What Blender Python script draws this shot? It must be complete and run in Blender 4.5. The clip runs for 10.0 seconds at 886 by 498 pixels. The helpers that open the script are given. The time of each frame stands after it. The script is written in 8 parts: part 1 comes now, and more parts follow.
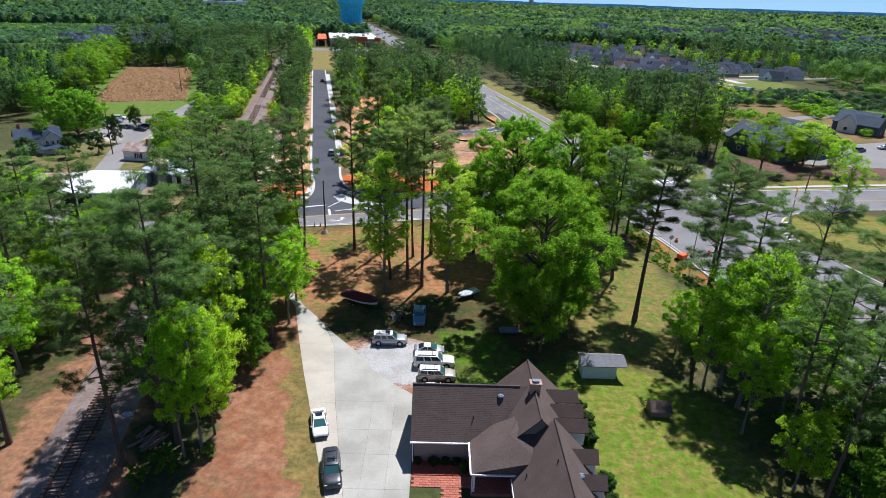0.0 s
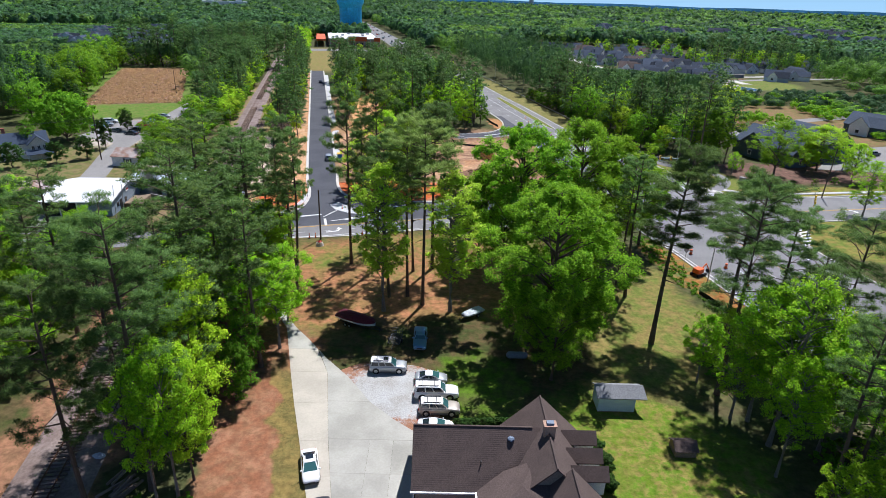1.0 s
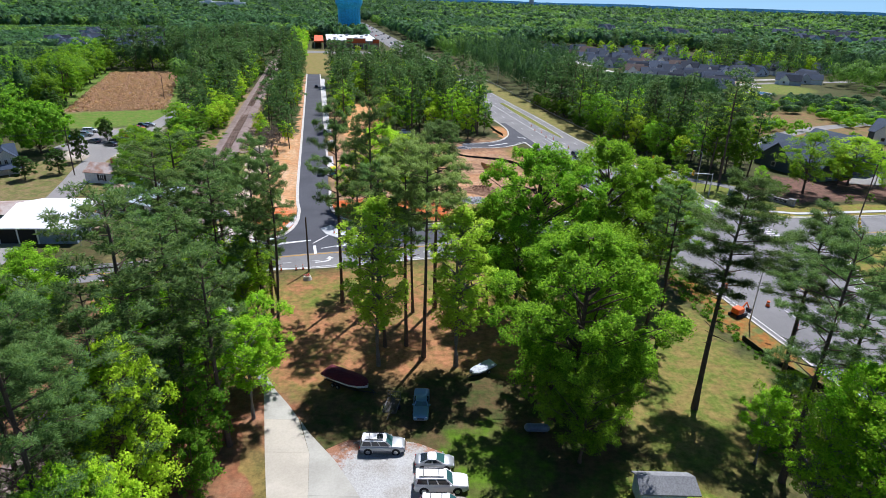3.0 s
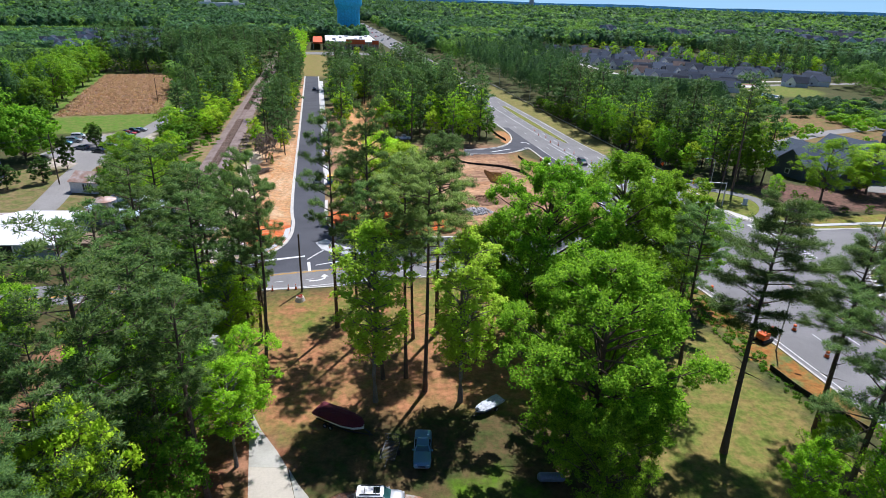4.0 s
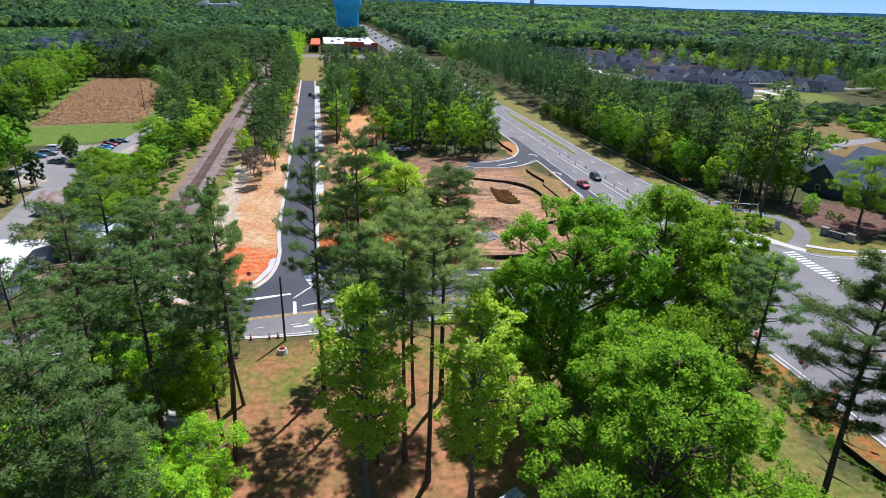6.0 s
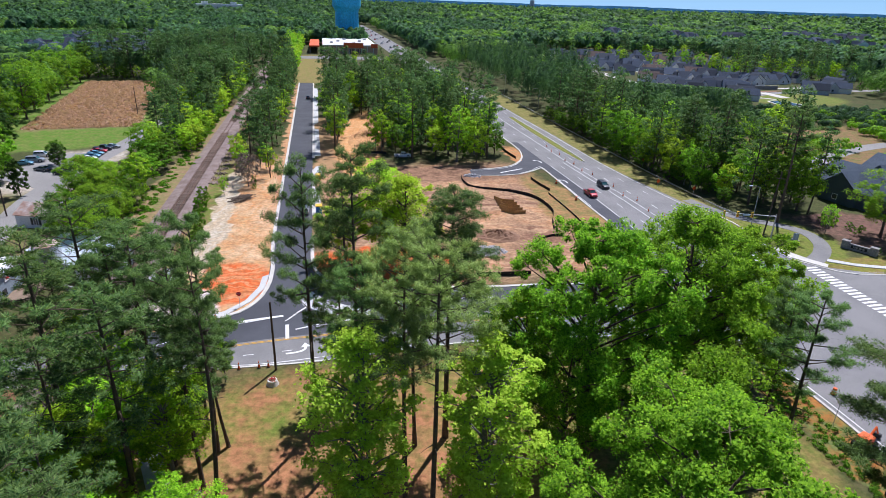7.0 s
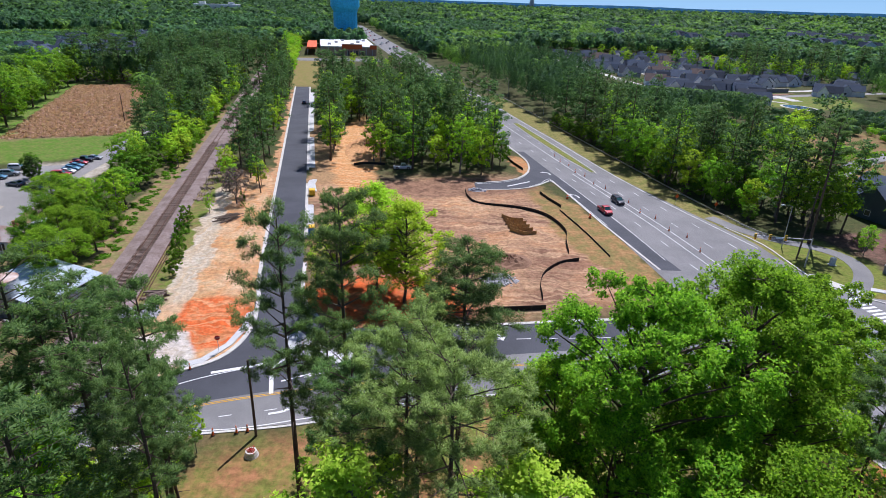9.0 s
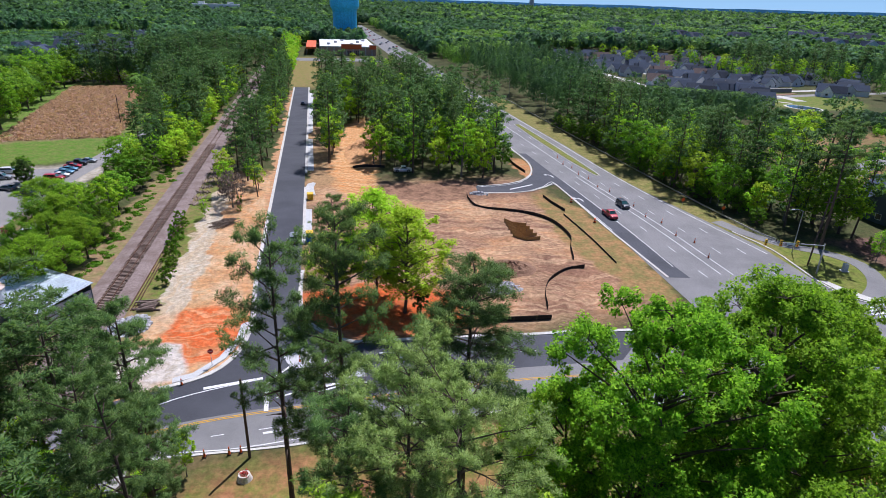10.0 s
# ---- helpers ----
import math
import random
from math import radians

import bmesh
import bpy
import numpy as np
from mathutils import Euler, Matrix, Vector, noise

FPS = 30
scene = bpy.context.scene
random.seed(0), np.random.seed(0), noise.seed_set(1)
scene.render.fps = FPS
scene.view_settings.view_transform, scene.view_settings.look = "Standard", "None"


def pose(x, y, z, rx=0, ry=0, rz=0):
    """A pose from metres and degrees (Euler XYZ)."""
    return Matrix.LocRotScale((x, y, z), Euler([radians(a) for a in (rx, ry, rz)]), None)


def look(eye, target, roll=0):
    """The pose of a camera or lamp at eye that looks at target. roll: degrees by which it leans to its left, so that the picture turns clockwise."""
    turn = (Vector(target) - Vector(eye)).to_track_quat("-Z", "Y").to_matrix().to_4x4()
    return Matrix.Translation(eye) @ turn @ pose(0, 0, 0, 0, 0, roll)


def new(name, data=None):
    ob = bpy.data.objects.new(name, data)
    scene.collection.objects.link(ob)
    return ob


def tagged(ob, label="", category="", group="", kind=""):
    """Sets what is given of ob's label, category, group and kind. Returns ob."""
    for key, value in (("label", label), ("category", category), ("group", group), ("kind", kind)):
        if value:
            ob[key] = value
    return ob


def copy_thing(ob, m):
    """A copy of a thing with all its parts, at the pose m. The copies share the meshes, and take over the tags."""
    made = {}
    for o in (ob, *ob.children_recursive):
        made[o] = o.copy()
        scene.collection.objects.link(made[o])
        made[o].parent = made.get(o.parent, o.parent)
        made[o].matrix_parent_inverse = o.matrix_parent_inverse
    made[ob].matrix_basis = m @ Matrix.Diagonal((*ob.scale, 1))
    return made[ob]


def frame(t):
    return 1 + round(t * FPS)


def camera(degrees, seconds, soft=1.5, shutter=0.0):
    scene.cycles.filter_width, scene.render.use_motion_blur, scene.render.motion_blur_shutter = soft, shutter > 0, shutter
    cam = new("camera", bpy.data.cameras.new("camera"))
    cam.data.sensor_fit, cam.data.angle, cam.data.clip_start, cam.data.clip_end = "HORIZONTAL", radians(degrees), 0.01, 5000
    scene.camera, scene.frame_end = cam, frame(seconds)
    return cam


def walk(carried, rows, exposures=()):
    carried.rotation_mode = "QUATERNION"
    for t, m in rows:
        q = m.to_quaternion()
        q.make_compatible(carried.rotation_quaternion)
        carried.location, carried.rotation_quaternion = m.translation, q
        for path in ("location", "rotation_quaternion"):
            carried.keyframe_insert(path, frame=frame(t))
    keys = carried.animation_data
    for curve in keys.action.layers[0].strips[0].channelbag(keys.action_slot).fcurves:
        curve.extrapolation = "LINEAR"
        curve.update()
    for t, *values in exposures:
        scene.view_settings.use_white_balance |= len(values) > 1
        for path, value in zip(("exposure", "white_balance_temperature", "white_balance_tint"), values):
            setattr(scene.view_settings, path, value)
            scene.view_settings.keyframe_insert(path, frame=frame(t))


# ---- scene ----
cam = camera(73.7, 10.0, 0.6)
ROWS = [
    (0.0, 0.00, 0.00, 46.20, 0.00, -22.86, -1.80),
    (0.5, -0.20, 3.48, 46.14, -0.01, -22.86, -1.79),
    (1.0, -0.37, 7.03, 46.09, -0.01, -22.88, -1.78),
    (1.5, -0.52, 10.70, 46.05, -0.02, -22.88, -1.77),
    (2.0, -0.66, 14.39, 46.12, -0.02, -22.87, -1.74),
    (2.5, -0.82, 18.10, 46.24, -0.03, -22.86, -1.74),
    (4.0, -1.39, 29.41, 46.49, -0.04, -22.81, -1.70),
    (4.5, -1.55, 33.15, 46.58, -0.04, -22.79, -1.71),
    (5.0, -1.71, 36.92, 46.68, -0.04, -22.77, -1.70),
    (5.5, -1.90, 40.64, 46.81, -0.04, -22.76, -1.71),
    (7.0, -2.64, 51.40, 47.13, -0.04, -22.70, -1.75),
    (7.5, -2.84, 54.79, 47.29, -0.05, -22.70, -1.76),
    (8.0, -3.06, 58.22, 47.46, -0.06, -22.69, -1.75),
    (8.5, -3.33, 61.43, 47.61, -0.07, -22.70, -1.74),
    (9.0, -3.57, 64.01, 47.72, -0.10, -22.73, -1.71),
    (9.5, -3.71, 66.04, 47.69, -0.11, -22.75, -1.66),
    (10.0, -3.86, 67.60, 47.71, -0.13, -22.77, -1.63),
]
walk(cam, [(t, pose(x, y, z, 90 + pitch, roll, yaw)) for t, x, y, z, yaw, pitch, roll in ROWS], [(0.0, 0.37, 6180, 14), (6.0, 0.35, 6080, 17), (10.0, 0.22, 6000, 20)])

# ---- world, sun ----
SUN_TO = Vector((0.418, 0.908, 0)).normalized()
SUN_ELEV = radians(60)
world = bpy.data.worlds.new("world")
scene.world = world
world.use_nodes = True
wn = world.node_tree
sky = wn.nodes.new("ShaderNodeTexSky")
sky.sky_type = "NISHITA"
sky.sun_disc = False
sky.sun_elevation = SUN_ELEV
sky.sun_rotation = math.atan2(SUN_TO.x, SUN_TO.y)
sky.altitude, sky.air_density, sky.dust_density, sky.ozone_density = 1500, 0.6, 0.0, 6.0
wn.links.new(sky.outputs[0], wn.nodes["Background"].inputs[0])
wn.nodes["Background"].inputs[1].default_value = 0.094
sun = new("sun", bpy.data.lights.new("sun", "SUN"))
sun.data.energy, sun.data.angle, sun.data.color = 4.95, radians(0.53), (0.955, 0.95, 0.945)
sun.matrix_world = look((0, 0, 0), -(SUN_TO * math.cos(SUN_ELEV) + Vector((0, 0, math.sin(SUN_ELEV)))))

# ---- materials ----


class Nodes:
    """Short hand for building a node material."""

    def __init__(self, name):
        self.m = bpy.data.materials.new(name)
        self.m.use_nodes = True
        self.t = self.m.node_tree
        self.b = self.t.nodes["Principled BSDF"]
        self.out = self.t.nodes["Material Output"]

    def add(self, kind, **sets):
        n = self.t.nodes.new(kind)
        for k, v in sets.items():
            setattr(n, k, v)
        return n

    def link(self, a, b):
        self.t.links.new(a, b)

    def coords(self, scale=1.0, which="Object"):
        c = self.add("ShaderNodeTexCoord")
        m = self.add("ShaderNodeMapping")
        m.inputs["Scale"].default_value = (scale, scale, scale) if isinstance(scale, (int, float)) else scale
        self.link(c.outputs[which], m.inputs[0])
        return m.outputs[0]

    def noise(self, vec, scale, detail=4.0, rough=0.6):
        n = self.add("ShaderNodeTexNoise")
        n.inputs["Scale"].default_value, n.inputs["Detail"].default_value, n.inputs["Roughness"].default_value = scale, detail, rough
        if vec is not None:
            self.link(vec, n.inputs["Vector"])
        return n.outputs[0]

    def ramp(self, fac, lo, hi):
        r = self.add("ShaderNodeMapRange")
        r.interpolation_type = "SMOOTHSTEP"
        r.inputs[1].default_value, r.inputs[2].default_value = lo, hi
        self.link(fac, r.inputs[0])
        return r.outputs[0]

    def mix(self, fac, a, b, blend="MIX"):
        n = self.add("ShaderNodeMix", data_type="RGBA", blend_type=blend)
        for sock, val in ((n.inputs[0], fac), (n.inputs[6], a), (n.inputs[7], b)):
            if isinstance(val, (tuple, list)):
                sock.default_value = (*val[:3], 1)
            elif isinstance(val, (int, float)):
                sock.default_value = val
            else:
                self.link(val, sock)
        return n.outputs[2]

    def math(self, op, a, b=0.0):
        n = self.add("ShaderNodeMath", operation=op)
        for sock, val in ((n.inputs[0], a), (n.inputs[1], b)):
            if isinstance(val, (int, float)):
                sock.default_value = val
            else:
                self.link(val, sock)
        return n.outputs[0]

    def bump(self, height, strength=0.4, dist=0.05):
        n = self.add("ShaderNodeBump")
        n.inputs["Strength"].default_value, n.inputs["Distance"].default_value = strength, dist
        self.link(height, n.inputs["Height"])
        self.link(n.outputs[0], self.b.inputs["Normal"])

    def done(self, col=None, rough=0.8, metal=0.0, spec=0.5):
        if col is not None:
            if isinstance(col, (tuple, list)):
                self.b.inputs["Base Color"].default_value = (*col[:3], 1)
            else:
                self.link(col, self.b.inputs["Base Color"])
        self.b.inputs["Roughness"].default_value = rough
        self.b.inputs["Metallic"].default_value = metal
        self.b.inputs["Specular IOR Level"].default_value = spec
        return self.m


def surface(name, col, col2=None, big=0.15, fine=6.0, rough=0.85, metal=0.0, bump=0.3, amount=0.5, spec=0.3, vary=0.0, which="Object", grainy=0.55):
    """A surface with variation at two scales: broad stains and fine grain."""
    n = Nodes(name)
    v = n.coords(1.0, which)
    col2 = col2 or tuple(c * 0.7 for c in col)
    broad = n.ramp(n.noise(v, big, 5), 0.35, 0.68)
    grain = n.noise(v, fine, 3, 0.7)
    c = n.mix(n.math("MULTIPLY", broad, amount), col, col2)
    c = n.mix(grainy, c, n.mix(n.ramp(grain, 0.3, 0.7), (0.62, 0.62, 0.62), (1.35, 1.35, 1.35)), "MULTIPLY")
    if vary:
        oi = n.add("ShaderNodeObjectInfo")
        r = n.add("ShaderNodeMapRange")
        r.inputs[3].default_value, r.inputs[4].default_value = 1 - vary, 1 + vary
        n.link(oi.outputs["Random"], r.inputs[0])
        c = n.mix(1.0, c, r.outputs[0], "MULTIPLY")
    if bump:
        n.bump(grain, bump, 0.03)
    return n.done(c, rough, metal, spec)


def leaf_material(name, dark, light, glow=0.45, rough=0.62, crowns=0.0, sheen=0.07):
    """Leaves: each one tinted on its own, each tree a little different, with light shining through."""
    n = Nodes(name)
    isl = n.add("ShaderNodeNewGeometry").outputs["Random Per Island"]
    oi = n.add("ShaderNodeObjectInfo").outputs["Random"]
    c = n.mix(isl, dark, light)
    if crowns:
        v = n.coords(1.0)
        tone = n.mix(n.ramp(n.noise(v, 0.11, 2), 0.38, 0.62), (1 - crowns,) * 3, (1 + crowns, 1 + crowns, 1))
        c = n.mix(1.0, c, tone, "MULTIPLY")
    hue = n.add("ShaderNodeHueSaturation")
    r1 = n.add("ShaderNodeMapRange")
    r1.inputs[3].default_value, r1.inputs[4].default_value = 0.49, 0.51
    r2 = n.add("ShaderNodeMapRange")
    r2.inputs[3].default_value, r2.inputs[4].default_value = 0.86, 1.14
    n.link(oi, r1.inputs[0])
    n.link(oi, r2.inputs[0])
    n.link(r1.outputs[0], hue.inputs["Hue"])
    n.link(r2.outputs[0], hue.inputs["Value"])
    n.link(c, hue.inputs["Color"])
    n.done(hue.outputs[0], rough, 0.0, sheen)
    tr = n.add("ShaderNodeBsdfTranslucent")
    bright = n.mix(1.0, hue.outputs[0], (1.25, 1.35, 0.7), "MULTIPLY")
    n.link(bright, tr.inputs[0])
    ms = n.add("ShaderNodeMixShader")
    ms.inputs[0].default_value = glow
    n.link(n.b.outputs[0], ms.inputs[1])
    n.link(tr.outputs[0], ms.inputs[2])
    n.link(ms.outputs[0], n.out.inputs[0])
    return n.m


M = {}
M["pine"] = leaf_material("pine_needles", (0.038, 0.098, 0.030), (0.185, 0.285, 0.090), 0.40)
M["oak"] = leaf_material("oak_leaves", (0.080, 0.200, 0.014), (0.345, 0.575, 0.034), 0.44)
M["oak_far"] = leaf_material("woodland_leaves", (0.085, 0.210, 0.014), (0.270, 0.465, 0.030), 0.44)
M["poplar"] = leaf_material("tulip_leaves", (0.32, 0.52, 0.040), (0.58, 0.80, 0.09), 0.44)
M["maple"] = leaf_material("spring_leaves", (0.150, 0.350, 0.016), (0.430, 0.660, 0.036), 0.42)
M["lime"] = leaf_material("young_leaves", (0.270, 0.450, 0.020), (0.480, 0.660, 0.036), 0.34)
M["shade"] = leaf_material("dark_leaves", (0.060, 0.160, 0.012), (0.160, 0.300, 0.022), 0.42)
M["shrub"] = leaf_material("shrub_leaves", (0.030, 0.075, 0.018), (0.080, 0.160, 0.030), 0.35)
# Both far leaf colours are bluer than near ones: distance haze mixed in.
M["far"] = leaf_material("far_wood_hazed_leaves", (0.125, 0.265, 0.070), (0.155, 0.305, 0.082), 0.42, 0.62, 0.34)
M["far_dark"] = leaf_material("far_pine_hazed_leaves", (0.070, 0.152, 0.084), (0.092, 0.185, 0.100), 0.40, 0.62, 0.30)
M["pine_pale"] = leaf_material("pale_pine_needles", (0.120, 0.200, 0.052), (0.340, 0.450, 0.140), 0.36)
M["pine_dark"] = leaf_material("dark_pine_needles", (0.040, 0.085, 0.026), (0.150, 0.225, 0.070), 0.36)
M["dead_grass"] = leaf_material("dead_grass", (0.40, 0.235, 0.185), (0.53, 0.34, 0.275), 0.45)
M["pine_far"] = leaf_material("woodland_pine_needles", (0.030, 0.084, 0.028), (0.115, 0.200, 0.062), 0.34)
M["bark"] = surface("pine_bark", (0.115, 0.082, 0.060), (0.05, 0.036, 0.028), 0.8, 9, 0.95, bump=0.8)
M["bark_grey"] = surface("grey_bark", (0.20, 0.18, 0.15), (0.10, 0.09, 0.075), 0.8, 9, 0.95, bump=0.7)
M["twigs"] = surface("bare_twigs", (0.16, 0.12, 0.09), (0.09, 0.07, 0.05), 1, 9, 0.95)
M["asphalt"] = surface("worn_asphalt", (0.22, 0.215, 0.21), (0.155, 0.152, 0.15), 0.12, 14, 0.9, amount=0.7)
M["asphalt_new"] = surface("new_asphalt", (0.072, 0.075, 0.086), (0.048, 0.050, 0.058), 0.1, 14, 0.82, amount=0.8)
M["paving"] = surface("side_street_asphalt", (0.26, 0.25, 0.235), (0.19, 0.18, 0.17), 0.1, 12, 0.9)
M["concrete"] = surface("driveway_concrete", (0.42, 0.405, 0.355), (0.29, 0.28, 0.24), 0.16, 4, 0.88, amount=0.8, vary=0.05, grainy=0.14, bump=0.08)
M["concrete_warm"] = surface("cream_concrete", (0.49, 0.445, 0.365), (0.37, 0.335, 0.275), 0.16, 4, 0.88, amount=0.8, vary=0.05, grainy=0.14, bump=0.08)
M["vent"] = surface("blue_grey_vent", (0.16, 0.21, 0.28), (0.10, 0.13, 0.18), 2, 8, 0.5)
M["kerb"] = surface("kerb_concrete", (0.56, 0.54, 0.49), (0.42, 0.40, 0.36), 0.5, 8, 0.9)
M["pale_concrete"] = surface("new_pale_concrete", (0.52, 0.52, 0.51), (0.41, 0.41, 0.40), 0.3, 8, 0.9)
gr_ = Nodes("driveway_gravel_and_leaves")
v = gr_.coords(1.0)
pebble = gr_.noise(v, 4.5, 4, 0.8)
c = gr_.mix(gr_.ramp(gr_.noise(v, 0.3, 5), 0.35, 0.7), (0.43, 0.428, 0.415), (0.34, 0.325, 0.295))
m_ = gr_.add("ShaderNodeMapping", vector_type="TEXTURE")
m_.inputs["Location"].default_value, m_.inputs["Scale"].default_value = (-5.2, 69.2, 0), (7.4, 6.6, 1)
gr_.link(v, m_.inputs[0])
ln_ = gr_.add("ShaderNodeVectorMath", operation="LENGTH")
gr_.link(m_.outputs[0], ln_.inputs[0])
rim_ = gr_.math("ADD", gr_.math("MULTIPLY", ln_.outputs["Value"], 0.55), gr_.math("MULTIPLY", gr_.noise(v, 0.9, 6, 0.75), 0.9))
c = gr_.mix(gr_.ramp(rim_, 0.84, 1.03), c, (0.30, 0.145, 0.085))
c = gr_.mix(0.5, c, gr_.mix(gr_.ramp(pebble, 0.32, 0.68), (0.62, 0.62, 0.62), (1.35, 1.35, 1.35)), "MULTIPLY")
gr_.bump(pebble, 0.8, 0.03)
M["gravel"] = gr_.done(c, 0.95, 0, 0.2)
M["ballast"] = surface("track_ballast", (0.25, 0.195, 0.175), (0.16, 0.112, 0.095), 0.3, 3.0, 0.95, bump=1.0, amount=0.8)
M["rock"] = surface("grey_rock", (0.42, 0.42, 0.43), (0.24, 0.24, 0.25), 0.9, 6, 0.9, bump=0.6, vary=0.25)
M["tie"] = surface("tie_wood", (0.25, 0.185, 0.15), (0.15, 0.105, 0.08), 0.9, 8, 0.95, vary=0.3)
M["rail"] = surface("rusty_rail_steel", (0.15, 0.075, 0.045), (0.09, 0.05, 0.035), 0.5, 9, 0.6, 0.6)
M["white_paint"] = surface("road_white", (0.74, 0.74, 0.72), (0.58, 0.58, 0.56), 1.2, 12, 0.8, bump=0.1)
M["yellow_paint"] = surface("road_yellow", (0.66, 0.36, 0.035), (0.5, 0.28, 0.04), 1.2, 12, 0.8, bump=0.1)
M["shingle"] = surface("brown_shingles", (0.105, 0.076, 0.066), (0.072, 0.052, 0.046), 0.5, 7, 0.92, bump=0.5, vary=0.12)
M["shingle_grey"] = surface("grey_shingles", (0.034, 0.050, 0.078), (0.024, 0.036, 0.058), 0.4, 7, 0.9, vary=0.45)
M["slate_roof"] = surface("slate_blue_shingles", (0.075, 0.100, 0.135), (0.05, 0.068, 0.095), 0.4, 5, 0.9)
M["shed_roof"] = surface("weathered_grey_roof", (0.25, 0.255, 0.265), (0.17, 0.175, 0.18), 0.6, 6, 0.9)
M["siding_tan"] = surface("taupe_siding", (0.27, 0.235, 0.20), (0.22, 0.19, 0.165), 0.4, 9, 0.85)
M["siding_white"] = surface("white_siding", (0.76, 0.76, 0.74), (0.66, 0.66, 0.64), 0.3, 9, 0.7, vary=0.12)
M["siding_mixed"] = surface("pale_siding", (0.50, 0.55, 0.60), (0.40, 0.44, 0.50), 0.3, 9, 0.8, vary=0.4)
M["siding_blue"] = surface("pale_blue_siding", (0.52, 0.63, 0.66), (0.45, 0.56, 0.60), 0.3, 9, 0.75)
M["siding_steel"] = surface("blue_grey_sheet_siding", (0.30, 0.36, 0.41), (0.23, 0.28, 0.33), 0.3, 9, 0.6)
M["siding_dark"] = surface("slate_blue_siding", (0.085, 0.115, 0.14), (0.065, 0.085, 0.11), 0.3, 9, 0.8)
M["trim"] = surface("white_trim", (0.78, 0.79, 0.80), (0.66, 0.67, 0.68), 0.5, 8, 0.5)
M["brick"] = surface("red_brick", (0.44, 0.15, 0.10), (0.33, 0.11, 0.08), 0.6, 6, 0.9, vary=0.15)
M["brick_brown"] = surface("brown_brick", (0.46, 0.30, 0.22), (0.36, 0.22, 0.16), 0.3, 5, 0.9)
M["mulch"] = surface("red_mulch", (0.46, 0.10, 0.055), (0.22, 0.055, 0.035), 0.8, 5, 0.95, bump=0.9)
M["metal_roof"] = surface("galvanised_roof", (0.62, 0.70, 0.76), (0.45, 0.50, 0.54), 0.3, 4, 0.4, 0.35)
M["white_roof"] = surface("white_membrane_roof", (0.80, 0.81, 0.82), (0.70, 0.71, 0.72), 0.08, 5, 0.6)
M["rust_roof"] = surface("rust_stained_roof", (0.52, 0.46, 0.42), (0.32, 0.17, 0.11), 0.5, 4, 0.6, 0.2, amount=0.9)
M["steel"] = surface("galvanised_steel", (0.40, 0.41, 0.42), (0.28, 0.29, 0.30), 0.6, 6, 0.45, 0.7)
M["dark_metal"] = surface("dark_metal", (0.045, 0.045, 0.048), (0.03, 0.03, 0.03), 0.6, 6, 0.5, 0.5)
M["wood_pole"] = surface("weathered_pole_wood", (0.105, 0.078, 0.06), (0.06, 0.045, 0.036), 0.8, 9, 0.95)
M["wood"] = surface("weathered_wood", (0.26, 0.19, 0.13), (0.17, 0.125, 0.09), 0.8, 9, 0.9)
M["orange"] = surface("orange_plastic", (0.80, 0.13, 0.02), (0.68, 0.11, 0.02), 0.8, 6, 0.5)
M["orange_roof"] = surface("orange_roof_panels", (0.72, 0.13, 0.035), (0.62, 0.11, 0.03), 0.1, 4, 0.6)
M["yellow"] = surface("yellow_plastic", (0.80, 0.50, 0.03), (0.68, 0.42, 0.03), 0.8, 6, 0.5)
M["blue"] = surface("blue_plastic", (0.03, 0.16, 0.50), (0.025, 0.13, 0.42), 0.8, 6, 0.5)
M["red"] = surface("red_sign_face", (0.55, 0.02, 0.02), (0.46, 0.02, 0.02), 0.8, 6, 0.5)
M["tower"] = surface("sky_blue_tower_paint", (0.05, 0.50, 0.76), (0.04, 0.44, 0.68), 0.03, 0.6, 0.45, bump=0)
M["silt"] = surface("black_silt_fabric", (0.022, 0.021, 0.02), (0.04, 0.034, 0.028), 0.8, 6, 0.95)
M["net"] = surface("tan_straw_netting", (0.42, 0.26, 0.10), (0.30, 0.18, 0.07), 0.8, 6, 0.95)
M["clay_mound"] = surface("dug_earth", (0.25, 0.14, 0.085), (0.16, 0.09, 0.055), 0.4, 2.0, 0.95, bump=1.0)
M["spoil"] = surface("bulldozed_clay", (0.56, 0.30, 0.135), (0.46, 0.22, 0.09), 0.16, 1.2, 0.95, bump=0.8, amount=0.9)
M["trailer"] = surface("worn_black_steel", (0.12, 0.12, 0.125), (0.075, 0.072, 0.07), 0.8, 7, 0.7, 0.2)
M["rubber"] = surface("tyre_rubber", (0.018, 0.018, 0.019), (0.028, 0.027, 0.026), 2, 12, 0.85)
M["rim"] = surface("alloy_rim", (0.55, 0.55, 0.56), (0.4, 0.4, 0.41), 2, 12, 0.35, 0.8, bump=0)
M["lamp_red"] = surface("tail_lamp_red", (0.45, 0.015, 0.012), None, 2, 12, 0.25, bump=0)
M["lamp_clear"] = surface("headlamp_clear", (0.72, 0.74, 0.76), None, 2, 12, 0.15, bump=0)
M["maroon"] = surface("maroon_canvas", (0.115, 0.016, 0.026), (0.075, 0.012, 0.02), 1.0, 7, 0.8)
M["grey_tarp"] = surface("pale_tarp", (0.50, 0.53, 0.57), (0.36, 0.38, 0.42), 1.2, 6, 0.7)
M["gelcoat"] = surface("white_hull", (0.72, 0.71, 0.68), (0.6, 0.59, 0.56), 1.2, 6, 0.3, bump=0)
M["terracotta"] = surface("planter_concrete", (0.62, 0.58, 0.52), (0.5, 0.46, 0.41), 1.2, 6, 0.9)
